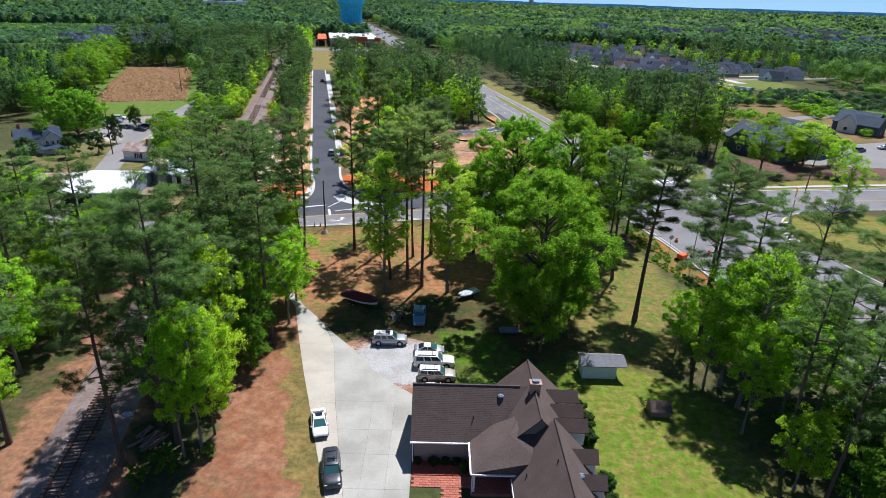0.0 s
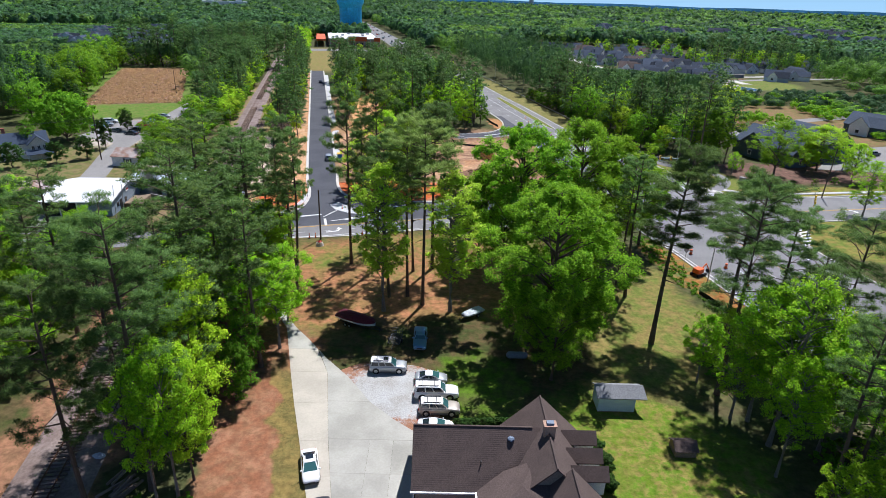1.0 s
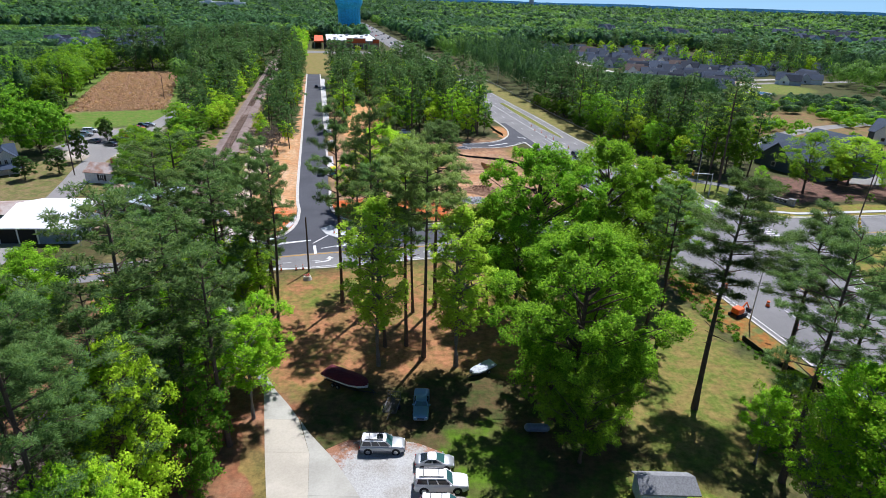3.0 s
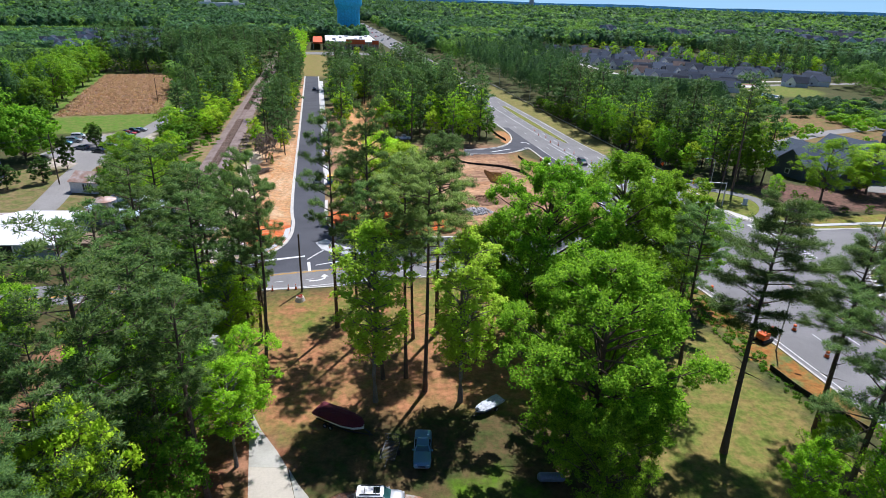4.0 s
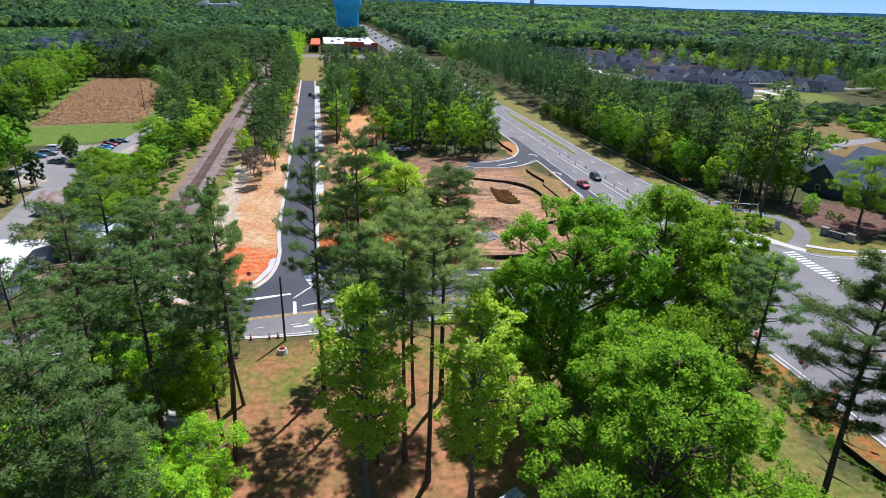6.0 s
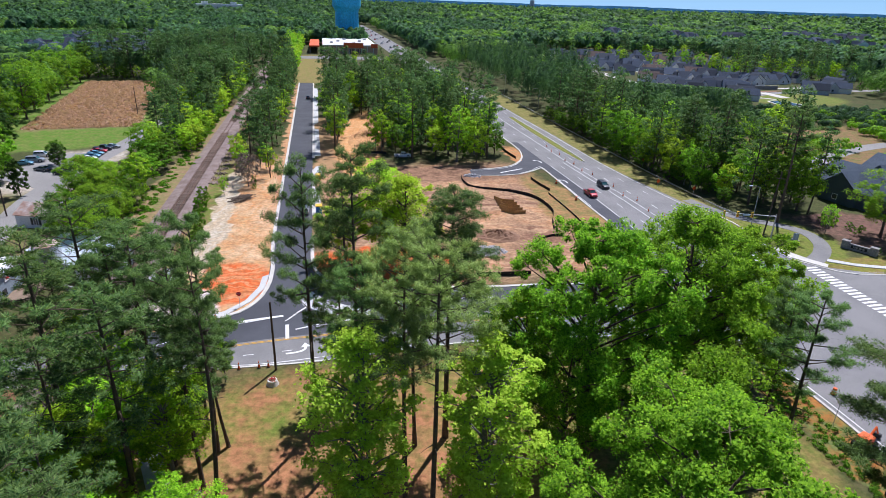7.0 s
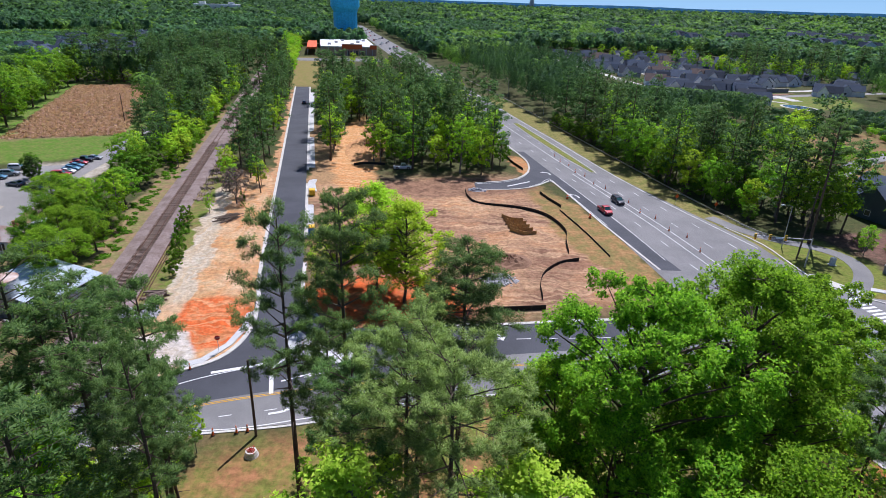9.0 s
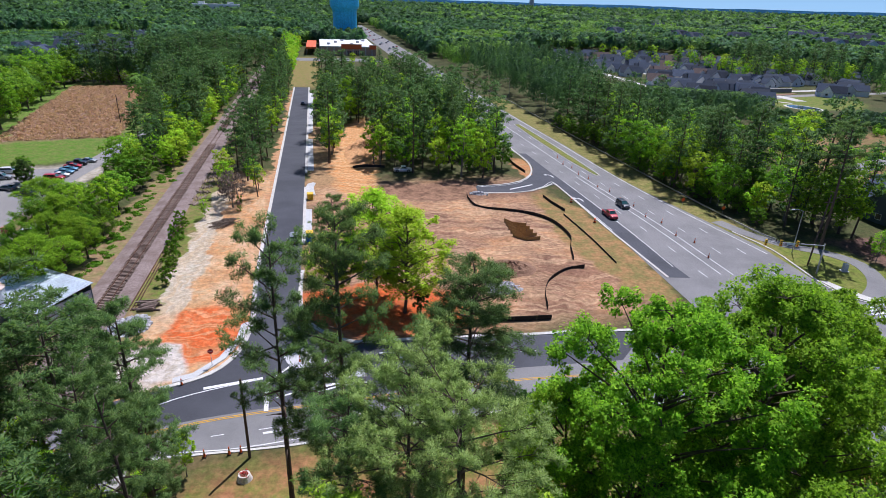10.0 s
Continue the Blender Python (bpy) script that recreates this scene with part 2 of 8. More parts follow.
M["stone"] = surface("stacked_stone", (0.30, 0.29, 0.28), (0.18, 0.175, 0.17), 1.5, 4, 0.9, bump=0.8)


def paint(name, col, metal=0.25):
    n = Nodes(name)
    v = n.coords(1.0)
    dust = n.ramp(n.noise(v, 2.2, 4), 0.3, 0.75)
    c = n.mix(n.math("MULTIPLY", dust, 0.25), col, tuple(0.75 * a + 0.08 for a in col))
    n.b.inputs["Coat Weight"].default_value = 0.6
    n.b.inputs["Coat Roughness"].default_value = 0.06
    return n.done(c, 0.38, metal, 0.5)


PAINT = {
    "white": paint("white_car_paint", (0.78, 0.78, 0.77), 0.0), "silver": paint("silver_car_paint", (0.38, 0.40, 0.42), 0.45),
    "tan": paint("champagne_car_paint", (0.40, 0.355, 0.30), 0.3), "black": paint("black_car_paint", (0.014, 0.017, 0.024), 0.1),
    "blue": paint("steel_blue_car_paint", (0.12, 0.29, 0.42), 0.3), "red": paint("red_car_paint", (0.45, 0.012, 0.02), 0.1),
    "grey": paint("grey_car_paint", (0.12, 0.13, 0.15), 0.4), "green": paint("dark_green_car_paint", (0.02, 0.06, 0.05), 0.2),
}
gn = Nodes("tinted_glass")
M["glass"] = gn.done((0.018, 0.026, 0.034), 0.06, 0.0, 0.8)
gn = Nodes("teal_windscreen_glass")
M["windscreen"] = gn.done((0.035, 0.105, 0.105), 0.06, 0.0, 0.8)
gn = Nodes("window_glass")
M["window"] = gn.done((0.03, 0.04, 0.05), 0.08, 0.0, 0.7)

# Ridge materials: distance haze painted in as a glow, bluer farther off.
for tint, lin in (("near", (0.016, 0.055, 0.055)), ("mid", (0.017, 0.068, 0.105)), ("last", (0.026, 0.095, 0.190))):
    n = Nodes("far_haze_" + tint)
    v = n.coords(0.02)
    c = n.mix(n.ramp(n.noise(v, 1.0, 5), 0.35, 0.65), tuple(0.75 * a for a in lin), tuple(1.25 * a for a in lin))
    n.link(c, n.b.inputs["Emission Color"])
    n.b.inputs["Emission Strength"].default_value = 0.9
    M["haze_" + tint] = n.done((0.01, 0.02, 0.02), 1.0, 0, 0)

n = Nodes("pale_sky_band")
sz = n.add("ShaderNodeSeparateXYZ")
n.link(n.coords(1.0), sz.inputs[0])
c = n.mix(n.ramp(sz.outputs[2], 20, 420), (0.37, 0.64, 0.88), (0.20, 0.46, 0.80))
n.link(c, n.b.inputs["Emission Color"])
n.b.inputs["Emission Strength"].default_value = 0.82
M["sky_band"] = n.done((0, 0, 0), 1.0, 0, 0)

# ---- ground ----
g = Nodes("ground_soil_and_grass")
gv = g.coords(1.0)
warp = g.noise(gv, 0.12, 5, 0.65)
wv = g.add("ShaderNodeVectorMath", operation="MULTIPLY_ADD")
wcol = g.add("ShaderNodeTexNoise")
wcol.inputs["Scale"].default_value, wcol.inputs["Detail"].default_value = 0.18, 5
g.link(gv, wcol.inputs["Vector"])
wsub = g.add("ShaderNodeVectorMath", operation="SUBTRACT")
wsub.inputs[1].default_value = (0.5, 0.5, 0.5)
g.link(wcol.outputs["Color"], wsub.inputs[0])
g.link(wsub.outputs[0], wv.inputs[0])
wv.inputs[1].default_value = (9, 9, 0)
g.link(gv, wv.inputs[2])
mottle = g.ramp(g.noise(gv, 0.35, 6, 0.7), 0.38, 0.62)
patchy = g.ramp(g.noise(gv, 0.09, 5, 0.65), 0.4, 0.62)
speck = g.noise(gv, 1.1, 8, 0.72)
col = g.mix(mottle, g.mix(patchy, (0.060, 0.072, 0.026), (0.105, 0.085, 0.042)), (0.075, 0.085, 0.03))


def area(shape, x, y, a, b, turn, lo=1.15, hi=0.85):
    """A soft-edged mask, 1 inside: an ellipse or a rectangle of half sizes a and b, turned by some degrees."""
    m = g.add("ShaderNodeMapping", vector_type="TEXTURE")
    m.inputs["Location"].default_value = (x, y, 0)
    m.inputs["Rotation"].default_value = (0, 0, radians(turn))
    m.inputs["Scale"].default_value = (a, b, 1)
    g.link(wv.outputs[0], m.inputs[0])
    if shape == "ellipse":
        sc = g.add("ShaderNodeVectorMath", operation="MULTIPLY")
        sc.inputs[1].default_value = (1, 1, 0)
        g.link(m.outputs[0], sc.inputs[0])
        ln = g.add("ShaderNodeVectorMath", operation="LENGTH")
        g.link(sc.outputs[0], ln.inputs[0])
        d = ln.outputs["Value"]
    else:
        s = g.add("ShaderNodeSeparateXYZ")
        g.link(m.outputs[0], s.inputs[0])
        d = g.math("MAXIMUM", g.math("ABSOLUTE", s.outputs[0]), g.math("ABSOLUTE", s.outputs[1]))
    return g.ramp(d, lo, hi)


STRAW, DRY, GREEN, LUSH = (0.34, 0.155, 0.075), (0.24, 0.172, 0.058), (0.125, 0.18, 0.028), (0.105, 0.19, 0.015)
RED, CLAY, TAN, SAND = (0.25, 0.105, 0.055), (0.50, 0.15, 0.055), (0.48, 0.29, 0.155), (0.56, 0.42, 0.27)
lawn = g.mix(patchy, g.mix(mottle, STRAW, DRY), g.mix(mottle, DRY, GREEN))
tuft = g.ramp(g.noise(gv, 0.9, 6, 0.75), 0.40, 0.62)
yard = g.mix(g.math("MULTIPLY", tuft, 0.9), g.mix(mottle, (0.10, 0.195, 0.014), (0.14, 0.19, 0.02)), g.mix(patchy, (0.17, 0.175, 0.035), (0.28, 0.20, 0.07)))


def streaks(turn, along, across, lo, hi):
    """Noise drawn out in one direction, as wheels leave it."""
    m = g.add("ShaderNodeMapping")
    m.inputs["Rotation"].default_value, m.inputs["Scale"].default_value = (0, 0, radians(turn)), (along, across, 1)
    g.link(wv.outputs[0], m.inputs[0])
    return g.ramp(g.noise(m.outputs[0], 1.0, 7, 0.62), lo, hi)


ruts = streaks(35, 0.05, 0.55, 0.30, 0.74)
tread = streaks(28, 0.045, 0.9, 0.40, 0.60)
cross_tread = streaks(-48, 0.06, 1.0, 0.44, 0.62)
lane_tread = streaks(-11.4, 0.75, 0.05, 0.30, 0.72)
broad = g.ramp(g.noise(wv.outputs[0], 0.045, 5, 0.6), 0.44, 0.62)
clod = g.ramp(g.noise(wv.outputs[0], 0.3, 8, 0.66), 0.40, 0.64)
earth = g.mix(broad, g.mix(patchy, (0.19, 0.095, 0.062), (0.34, 0.175, 0.10)), g.mix(patchy, (0.55, 0.33, 0.18), (0.47, 0.225, 0.10)))
earth = g.mix(g.math("MULTIPLY", tread, 0.6), earth, (0.60, 0.40, 0.235))
earth = g.mix(g.math("MULTIPLY", cross_tread, 0.45), earth, (0.25, 0.135, 0.085))
earth = g.mix(g.math("MULTIPLY", clod, 0.35), earth, (0.24, 0.14, 0.09))
strip = g.mix(lane_tread, g.mix(mottle, (0.54, 0.26, 0.10), (0.53, 0.34, 0.18)), g.mix(patchy, (0.60, 0.42, 0.26), (0.49, 0.235, 0.095)))
strip = g.mix(g.math("MULTIPLY", clod, 0.3), strip, (0.36, 0.20, 0.11))
red = g.mix(mottle, RED, g.mix(patchy, (0.34, 0.17, 0.10), (0.21, 0.12, 0.06)))
verge = g.mix(mottle, (0.25, 0.205, 0.075), (0.165, 0.170, 0.045))
field = g.mix(mottle, g.mix(ruts, (0.36, 0.215, 0.145), (0.19, 0.105, 0.07)), (0.25, 0.165, 0.10))
meadow = g.mix(mottle, (0.095, 0.190, 0.022), (0.165, 0.195, 0.050))
lotdirt = g.mix(mottle, (0.45, 0.40, 0.33), (0.36, 0.31, 0.24))
for mask, what in (
    (area("ellipse", 0, 101, 40, 24, 8), lawn),
    (area("ellipse", -9, 97, 21, 12, 8), g.mix(mottle, (0.36, 0.165, 0.080), g.mix(patchy, (0.27, 0.155, 0.065), (0.22, 0.165, 0.055)))),
    # Leaf litter under the oaks, darkened further for the crowns' shade.
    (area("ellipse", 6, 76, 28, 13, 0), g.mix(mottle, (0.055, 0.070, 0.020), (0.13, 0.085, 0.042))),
    (area("ellipse", 5.5, 71, 6, 8, 0), g.mix(mottle, (0.09, 0.17, 0.012), (0.10, 0.11, 0.03))),
    (area("rect", 31, 98, 12, 27, 11), g.mix(mottle, (0.23, 0.175, 0.06), (0.145, 0.175, 0.036))),
    (area("ellipse", 24, 54, 13, 17, 10), yard),
    (area("rect", -20, 60, 6.5, 24, 11), red),
    (area("rect", -14.2, 54, 2.2, 20, 14), g.mix(mottle, DRY, (0.16, 0.13, 0.045))),
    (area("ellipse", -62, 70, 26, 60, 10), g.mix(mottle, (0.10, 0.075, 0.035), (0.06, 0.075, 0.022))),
    (area("rect", -41, 60, 6.5, 60, 10.8), g.mix(mottle, (0.30, 0.15, 0.085), (0.24, 0.13, 0.075))),
    (area("rect", -75, 235, 9, 110, 11.3), g.mix(mottle, (0.20, 0.19, 0.07), (0.30, 0.19, 0.11))),
    (area("rect", -46.0, 178, 8.5, 56, 11.3), strip),
    (area("rect", -53.3, 184, 2.6, 34, 11.2), g.mix(lane_tread, (0.50, 0.44, 0.35), (0.46, 0.33, 0.20))),
    (area("rect", -58.6, 190, 2.0, 38, 11.2), g.mix(mottle, GREEN, (0.22, 0.17, 0.07))),
    (area("ellipse", -38.5, 146, 6.5, 9, 10), g.mix(g.math("MULTIPLY", cross_tread, 0.75), g.mix(clod, (0.60, 0.115, 0.028), (0.50, 0.165, 0.060)), (0.62, 0.30, 0.15))),
    (area("ellipse", -45, 136, 7, 6, 10), g.mix(mottle, (0.55, 0.50, 0.44), (0.46, 0.38, 0.30))),
    (area("rect", -62, 300, 3.2, 110, 11.3), g.mix(mottle, (0.48, 0.24, 0.12), TAN)),
    (area("rect", -2, 190, 30, 42, 11), earth),
    (area("ellipse", 0, 222, 24, 9, 8), g.mix(clod, (0.30, 0.17, 0.105), (0.17, 0.095, 0.06))),
    (area("rect", -42.5, 265, 5, 42, 11.4), (0.36, 0.22, 0.11)),
    (area("ellipse", -12, 155, 15, 9, 0), g.mix(clod, (0.56, 0.110, 0.028), (0.42, 0.15, 0.06))),
    (area("ellipse", -31.5, 268, 8, 56, 6), g.mix(tread, (0.54, 0.24, 0.085), (0.60, 0.36, 0.18))),
    (area("ellipse", 31, 190, 6.5, 34, 11), g.mix(mottle, (0.20, 0.17, 0.06), (0.36, 0.20, 0.09))),
    (area("ellipse", 24, 247, 3.2, 14, 10), g.mix(mottle, (0.46, 0.20, 0.08), (0.40, 0.25, 0.12))),
    (area("rect", 49.4, 270, 5.2, 125, 11.6), verge),
    (area("rect", 37, 281, 3.0, 46, 11.4), g.mix(mottle, (0.22, 0.20, 0.06), (0.17, 0.20, 0.045))),
    (area("ellipse", 72, 173, 12, 12, 0), g.mix(mottle, (0.15, 0.19, 0.03), (0.24, 0.20, 0.06))),
    (area("rect", 122, 186, 36, 11, 8), g.mix(mottle, (0.19, 0.105, 0.08), (0.13, 0.08, 0.06))),
    (area("ellipse", 78, 176, 9, 15, 0), g.mix(mottle, (0.14, 0.18, 0.03), (0.19, 0.19, 0.05))),
    (area("rect", 118, 165, 42, 5, 8), g.mix(mottle, (0.19, 0.21, 0.035), DRY)),
    (area("ellipse", 96, 128, 17, 13, 8), g.mix(mottle, GREEN, (0.27, 0.20, 0.06))),
    (area("ellipse", 48, 106, 4, 18, 12), g.mix(mottle, (0.13, 0.16, 0.05), (0.34, 0.14, 0.04))),
    (area("rect", -160, 334, 27, 80, 20), meadow),
    (area("rect", -158, 334, 18, 70, 20), field),
    (area("rect", -130, 252, 32, 17, 25), meadow),
    (area("ellipse", -106, 164, 26, 32, 0), g.mix(mottle, (0.13, 0.145, 0.042), (0.23, 0.17, 0.085))),
    (area("rect", -108, 215, 12, 22, 15), lotdirt),
    (area("ellipse", 175, 275, 62, 46, 20), g.mix(mottle, (0.16, 0.15, 0.05), (0.27, 0.15, 0.08))),
    (area("ellipse", 205, 416, 36, 30, 20), g.mix(mottle, (0.125, 0.185, 0.030), (0.20, 0.19, 0.055))),
    (area("rect", -100, 505, 11, 95, 11.3), g.mix(mottle, (0.19, 0.19, 0.05), (0.28, 0.19, 0.08))),
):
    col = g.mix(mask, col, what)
litter = g.ramp(g.noise(gv, 0.7, 8, 0.78), 0.46, 0.60)
col = g.mix(g.math("MULTIPLY", litter, 0.38), col, g.mix(1.0, col, (0.62, 0.70, 0.60), "MULTIPLY"))
col = g.mix(0.6, col, g.mix(g.ramp(speck, 0.3, 0.72), (0.5, 0.5, 0.5), (1.5, 1.5, 1.5)), "MULTIPLY")
g.bump(speck, 0.45, 0.12)
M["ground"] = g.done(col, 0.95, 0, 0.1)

# ---- helpers of this scene ----
rng = np.random.default_rng(7)


def mesh_of(name, verts, faces, mats):
    me = bpy.data.meshes.new(name)
    me.from_pydata([tuple(v) for v in verts], [], faces)
    for m in mats if isinstance(mats, (list, tuple)) else [mats]:
        me.materials.append(m)
    me.update()
    return me


def bm_mesh(name, bm, material):
    me = bpy.data.meshes.new(name)
    bm.to_mesh(me)
    bm.free()
    me.materials.append(material)
    return me


def put(name, me, parent=None, m=None, label=""):
    ob = new(name, me)
    if parent is not None:
        ob.parent = parent
    if m is not None:
        ob.matrix_basis = m
    if label:
        ob["label"] = label
    return ob


def part(name, bm, material, parent, label="", m=None):
    return put(name, bm_mesh(name, bm, material), parent, m, label)


def thing(name, label, category, group="", m=None, kind=""):
    ob = new(name)
    ob.empty_display_size = 0.2
    if m is not None:
        ob.matrix_basis = m
    return tagged(ob, label, category, group, kind)


def box(bm, x0, x1, y0, y1, z0, z1, bevel=0.0):
    r = bmesh.ops.create_cube(bm, size=1.0)
    bmesh.ops.scale(bm, vec=(x1 - x0, y1 - y0, z1 - z0), verts=r["verts"])
    bmesh.ops.translate(bm, vec=((x0 + x1) / 2, (y0 + y1) / 2, (z0 + z1) / 2), verts=r["verts"])
    if bevel:
        es = list({e for v in r["verts"] for e in v.link_edges})
        bmesh.ops.bevel(bm, geom=es, offset=bevel, segments=1, affect="EDGES")
    return bm


def cyl(bm, p0, p1, r0, r1=None, n=8):
    p0, p1 = Vector(p0), Vector(p1)
    r1 = r0 if r1 is None else r1
    q = (p1 - p0).to_track_quat("Z", "Y").to_matrix()
    rings = []
    for p, r in ((p0, r0), (p1, r1)):
        rings.append([bm.verts.new(p + q @ Vector((r * math.cos(2 * math.pi * i / n), r * math.sin(2 * math.pi * i / n), 0))) for i in range(n)])
    for i in range(n):
        bm.faces.new((rings[0][i], rings[0][(i + 1) % n], rings[1][(i + 1) % n], rings[1][i]))
    bm.faces.new(rings[0][::-1])
    bm.faces.new(rings[1])
    return bm


def prism(bm, outline, z0, z1):
    """A flat slab over an outline of (x, y)."""
    lo = [bm.verts.new((x, y, z0)) for x, y in outline]
    hi = [bm.verts.new((x, y, z1)) for x, y in outline]
    n = len(outline)
    bm.faces.new(hi)
    for i in range(n):
        bm.faces.new((lo[i], lo[(i + 1) % n], hi[(i + 1) % n], hi[i]))
    bmesh.ops.recalc_face_normals(bm, faces=bm.faces)
    return bm


def solid(bm, verts, faces):
    vs = [bm.verts.new(v) for v in verts]
    for f in faces:
        bm.faces.new([vs[i] for i in f])
    bmesh.ops.recalc_face_normals(bm, faces=bm.faces)
    return bm


def smooth_line(pts, step=3.0):
    """Catmull-Rom curve through a few points."""
    p = [Vector((*q, 0)) if len(q) == 2 else Vector(q) for q in pts]
    p = [p[0] * 2 - p[1]] + p + [p[-1] * 2 - p[-2]]
    out = []
    for i in range(1, len(p) - 2):
        n = max(2, int((p[i + 1] - p[i]).length / step))
        for k in range(n):
            t = k / n
            a, b, c, d = p[i - 1], p[i], p[i + 1], p[i + 2]
            out.append(0.5 * ((2 * b) + (c - a) * t + (2 * a - 5 * b + 4 * c - d) * t * t + (3 * b - a - 3 * c + d) * t ** 3))
    out.append(p[-2])
    return out


def ribbon(bm, line, half, z0, z1, shift=0.0):
    """A strip along a line, half wide to each side, from z0 to z1."""
    n = len(line)
    rows = []
    for i, p in enumerate(line):
        d = (line[min(i + 1, n - 1)] - line[max(i - 1, 0)])
        s = Vector((d.y, -d.x, 0)).normalized()
        l, r = p + s * (shift - half), p + s * (shift + half)
        rows.append([bm.verts.new((q.x, q.y, z)) for q, z in ((l, z0), (l, z1), (r, z1), (r, z0))])
    for a, b in zip(rows, rows[1:]):
        for i in range(3):
            bm.faces.new((a[i], b[i], b[i + 1], a[i + 1]))
    bm.faces.new(rows[0][::-1])
    bm.faces.new(rows[-1])
    bmesh.ops.recalc_face_normals(bm, faces=bm.faces)
    return bm


def line_x(pts, y):
    return float(np.interp(y, [p[1] for p in pts], [p[0] for p in pts]))


def street_x(y):
    return -33.2 - 0.201 * (y - 170)


def rail_x(y):
    return float(np.interp(y, [-60, 0, 44, 158, 225, 283, 420, 700], [-16.9, -28.3, -36.8, -58.7, -72.2, -84.0, -111.5, -168]))


HWY_W = [(66, 30), (60, 60), (52.2, 97.8), (46.3, 125.6), (41.2, 160), (36.4, 195), (31.0, 228), (24.5, 262), (16.0, 300), (-22, 500), (-60, 690), (-181, 1285)]
HWY_E = [(92, 55), (84, 95), (79, 120), (74.5, 150), (69.5, 170), (67.5, 186), (62.0, 203), (51.3, 238), (42.8, 282), (29.5, 345), (-1, 506), (-38, 700), (-157, 1285)]
ROAD_S = [(-150, 92), (-100, 102), (-60, 113), (-35.8, 119.0), (-19.7, 122.0), (-8.2, 125.5), (3.8, 128.6), (12, 130.0), (30, 131.5), (44.8, 132)]

# ---- ground and roads ----
bm = bmesh.new()
xs = [-4900, -1500, -500, -200, 0, 200, 500, 1500, 4900]
ys = [-600, 0, 150, 400, 900, 2000, 4900]
gv_ = [[bm.verts.new((x, y, 0)) for x in xs] for y in ys]
for j in range(len(ys) - 1):
    for i in range(len(xs) - 1):
        bm.faces.new((gv_[j][i], gv_[j][i + 1], gv_[j + 1][i + 1], gv_[j + 1][i]))
ground = put("ground", bm_mesh("ground", bm, M["ground"]))
tagged(ground, "flat ground of grass, red clay and leaf litter", "ground", kind="structure")


def relief(name, label, cx, cy, a, b, turn, amp, seed, flat=()):
    """Uneven churned earth: a sheet of small heights that sinks under the ground at its rim."""
    bm = bmesh.new()
    step = 0.8
    nx, ny = int(2 * a / step), int(2 * b / step)
    ct, st_ = math.cos(radians(turn)), math.sin(radians(turn))
    grid = []
    for j in range(ny + 1):
        line = []
        for i in range(nx + 1):
            u, v = -a + 2 * a * i / nx, -b + 2 * b * j / ny
            x, y = cx + u * ct - v * st_, cy + u * st_ + v * ct
            rim = min(1.0, (a - abs(u)) / 3.0, (b - abs(v)) / 3.0)
            for fx, fy, fr in flat:
                rim = min(rim, max(0.0, math.hypot(x - fx, y - fy) - fr) / 2.0)
            q = Vector((x, y, seed))
            hgt = 0.55 + 0.6 * noise.noise(q * 0.16) + 0.45 * noise.noise(q * 0.5) + 0.4 * noise.noise(Vector(((x * 0.82 + y * 0.57) * 0.9, (y * 0.82 - x * 0.57) * 0.12, seed)))
            line.append(bm.verts.new((x, y, -0.06 + rim * (0.08 + amp * max(0.0, hgt)))))
        grid.append(line)
    for p, q in zip(grid, grid[1:]):
        for i in range(nx):
            bm.faces.new((p[i], p[i + 1], q[i + 1], q[i]))
    me = bm_mesh(name, bm, M["ground"])
    me.polygons.foreach_set("use_smooth", [True] * len(me.polygons))
    return tagged(put(name, me), label, "ground", kind="structure")


relief("ground_site", "churned red and tan building-site earth", -1.5, 186, 24.5, 33, 11, 0.30, 3.0)
relief("ground_strip", "rutted orange clay strip beside the street", -46.5, 182, 6.3, 44, 11.3, 0.20, 8.0)


def slab(name, outline, material, label, z=0.03, category="road"):
    bm = prism(bmesh.new(), outline, -0.3, z)
    return tagged(put(name, bm_mesh(name, bm, material)), label, category, kind="structure")


V2 = lambda line: [(p.x, p.y) for p in line]
west = V2(smooth_line(HWY_W, 12))
east = V2(smooth_line(HWY_E, 12))
highway = slab("road_highway", west + east[::-1], M["asphalt"], "worn grey multi-lane asphalt highway", 0.03)
south = V2(smooth_line(ROAD_S, 6))
cross = slab("road_cross", south + [(46, 140), (41, 149.5), (17, 148.2), (9.6, 147.0), (-1, 146.0), (-10, 139), (-26, 133), (-37, 129.5), (-44, 125.5), (-60, 121), (-100, 110), (-150, 100)],
             M["asphalt"], "worn grey two-lane asphalt crossroad", 0.035)
fresh = slab("road_new_lane", [(-46, 121.2), (-38.8, 123.2), (-32.1, 125.9), (-25.8, 127.9), (-19.2, 129.6), (-12.9, 131.0), (-4, 134), (6, 138), (24, 141), (30, 149.5), (17, 148.2), (9.6, 147.0), (-1, 146.0), (-9.5, 144.6), (-16, 143.6),
                                 (-21.5, 146.5), (-25.5, 152), (street_x(160) + 3.9, 160), (street_x(300) + 3.9, 300), (street_x(414) + 3.9, 414), (street_x(414) - 3.9, 414), (street_x(300) - 3.9, 300), (street_x(160) - 3.9, 160), (-32.0, 144), (-32.6, 138.4), (-34.5, 134.8), (-38.0, 132.2), (-48, 126.5)],
             M["asphalt_new"], "fresh dark asphalt side street and junction", 0.045)
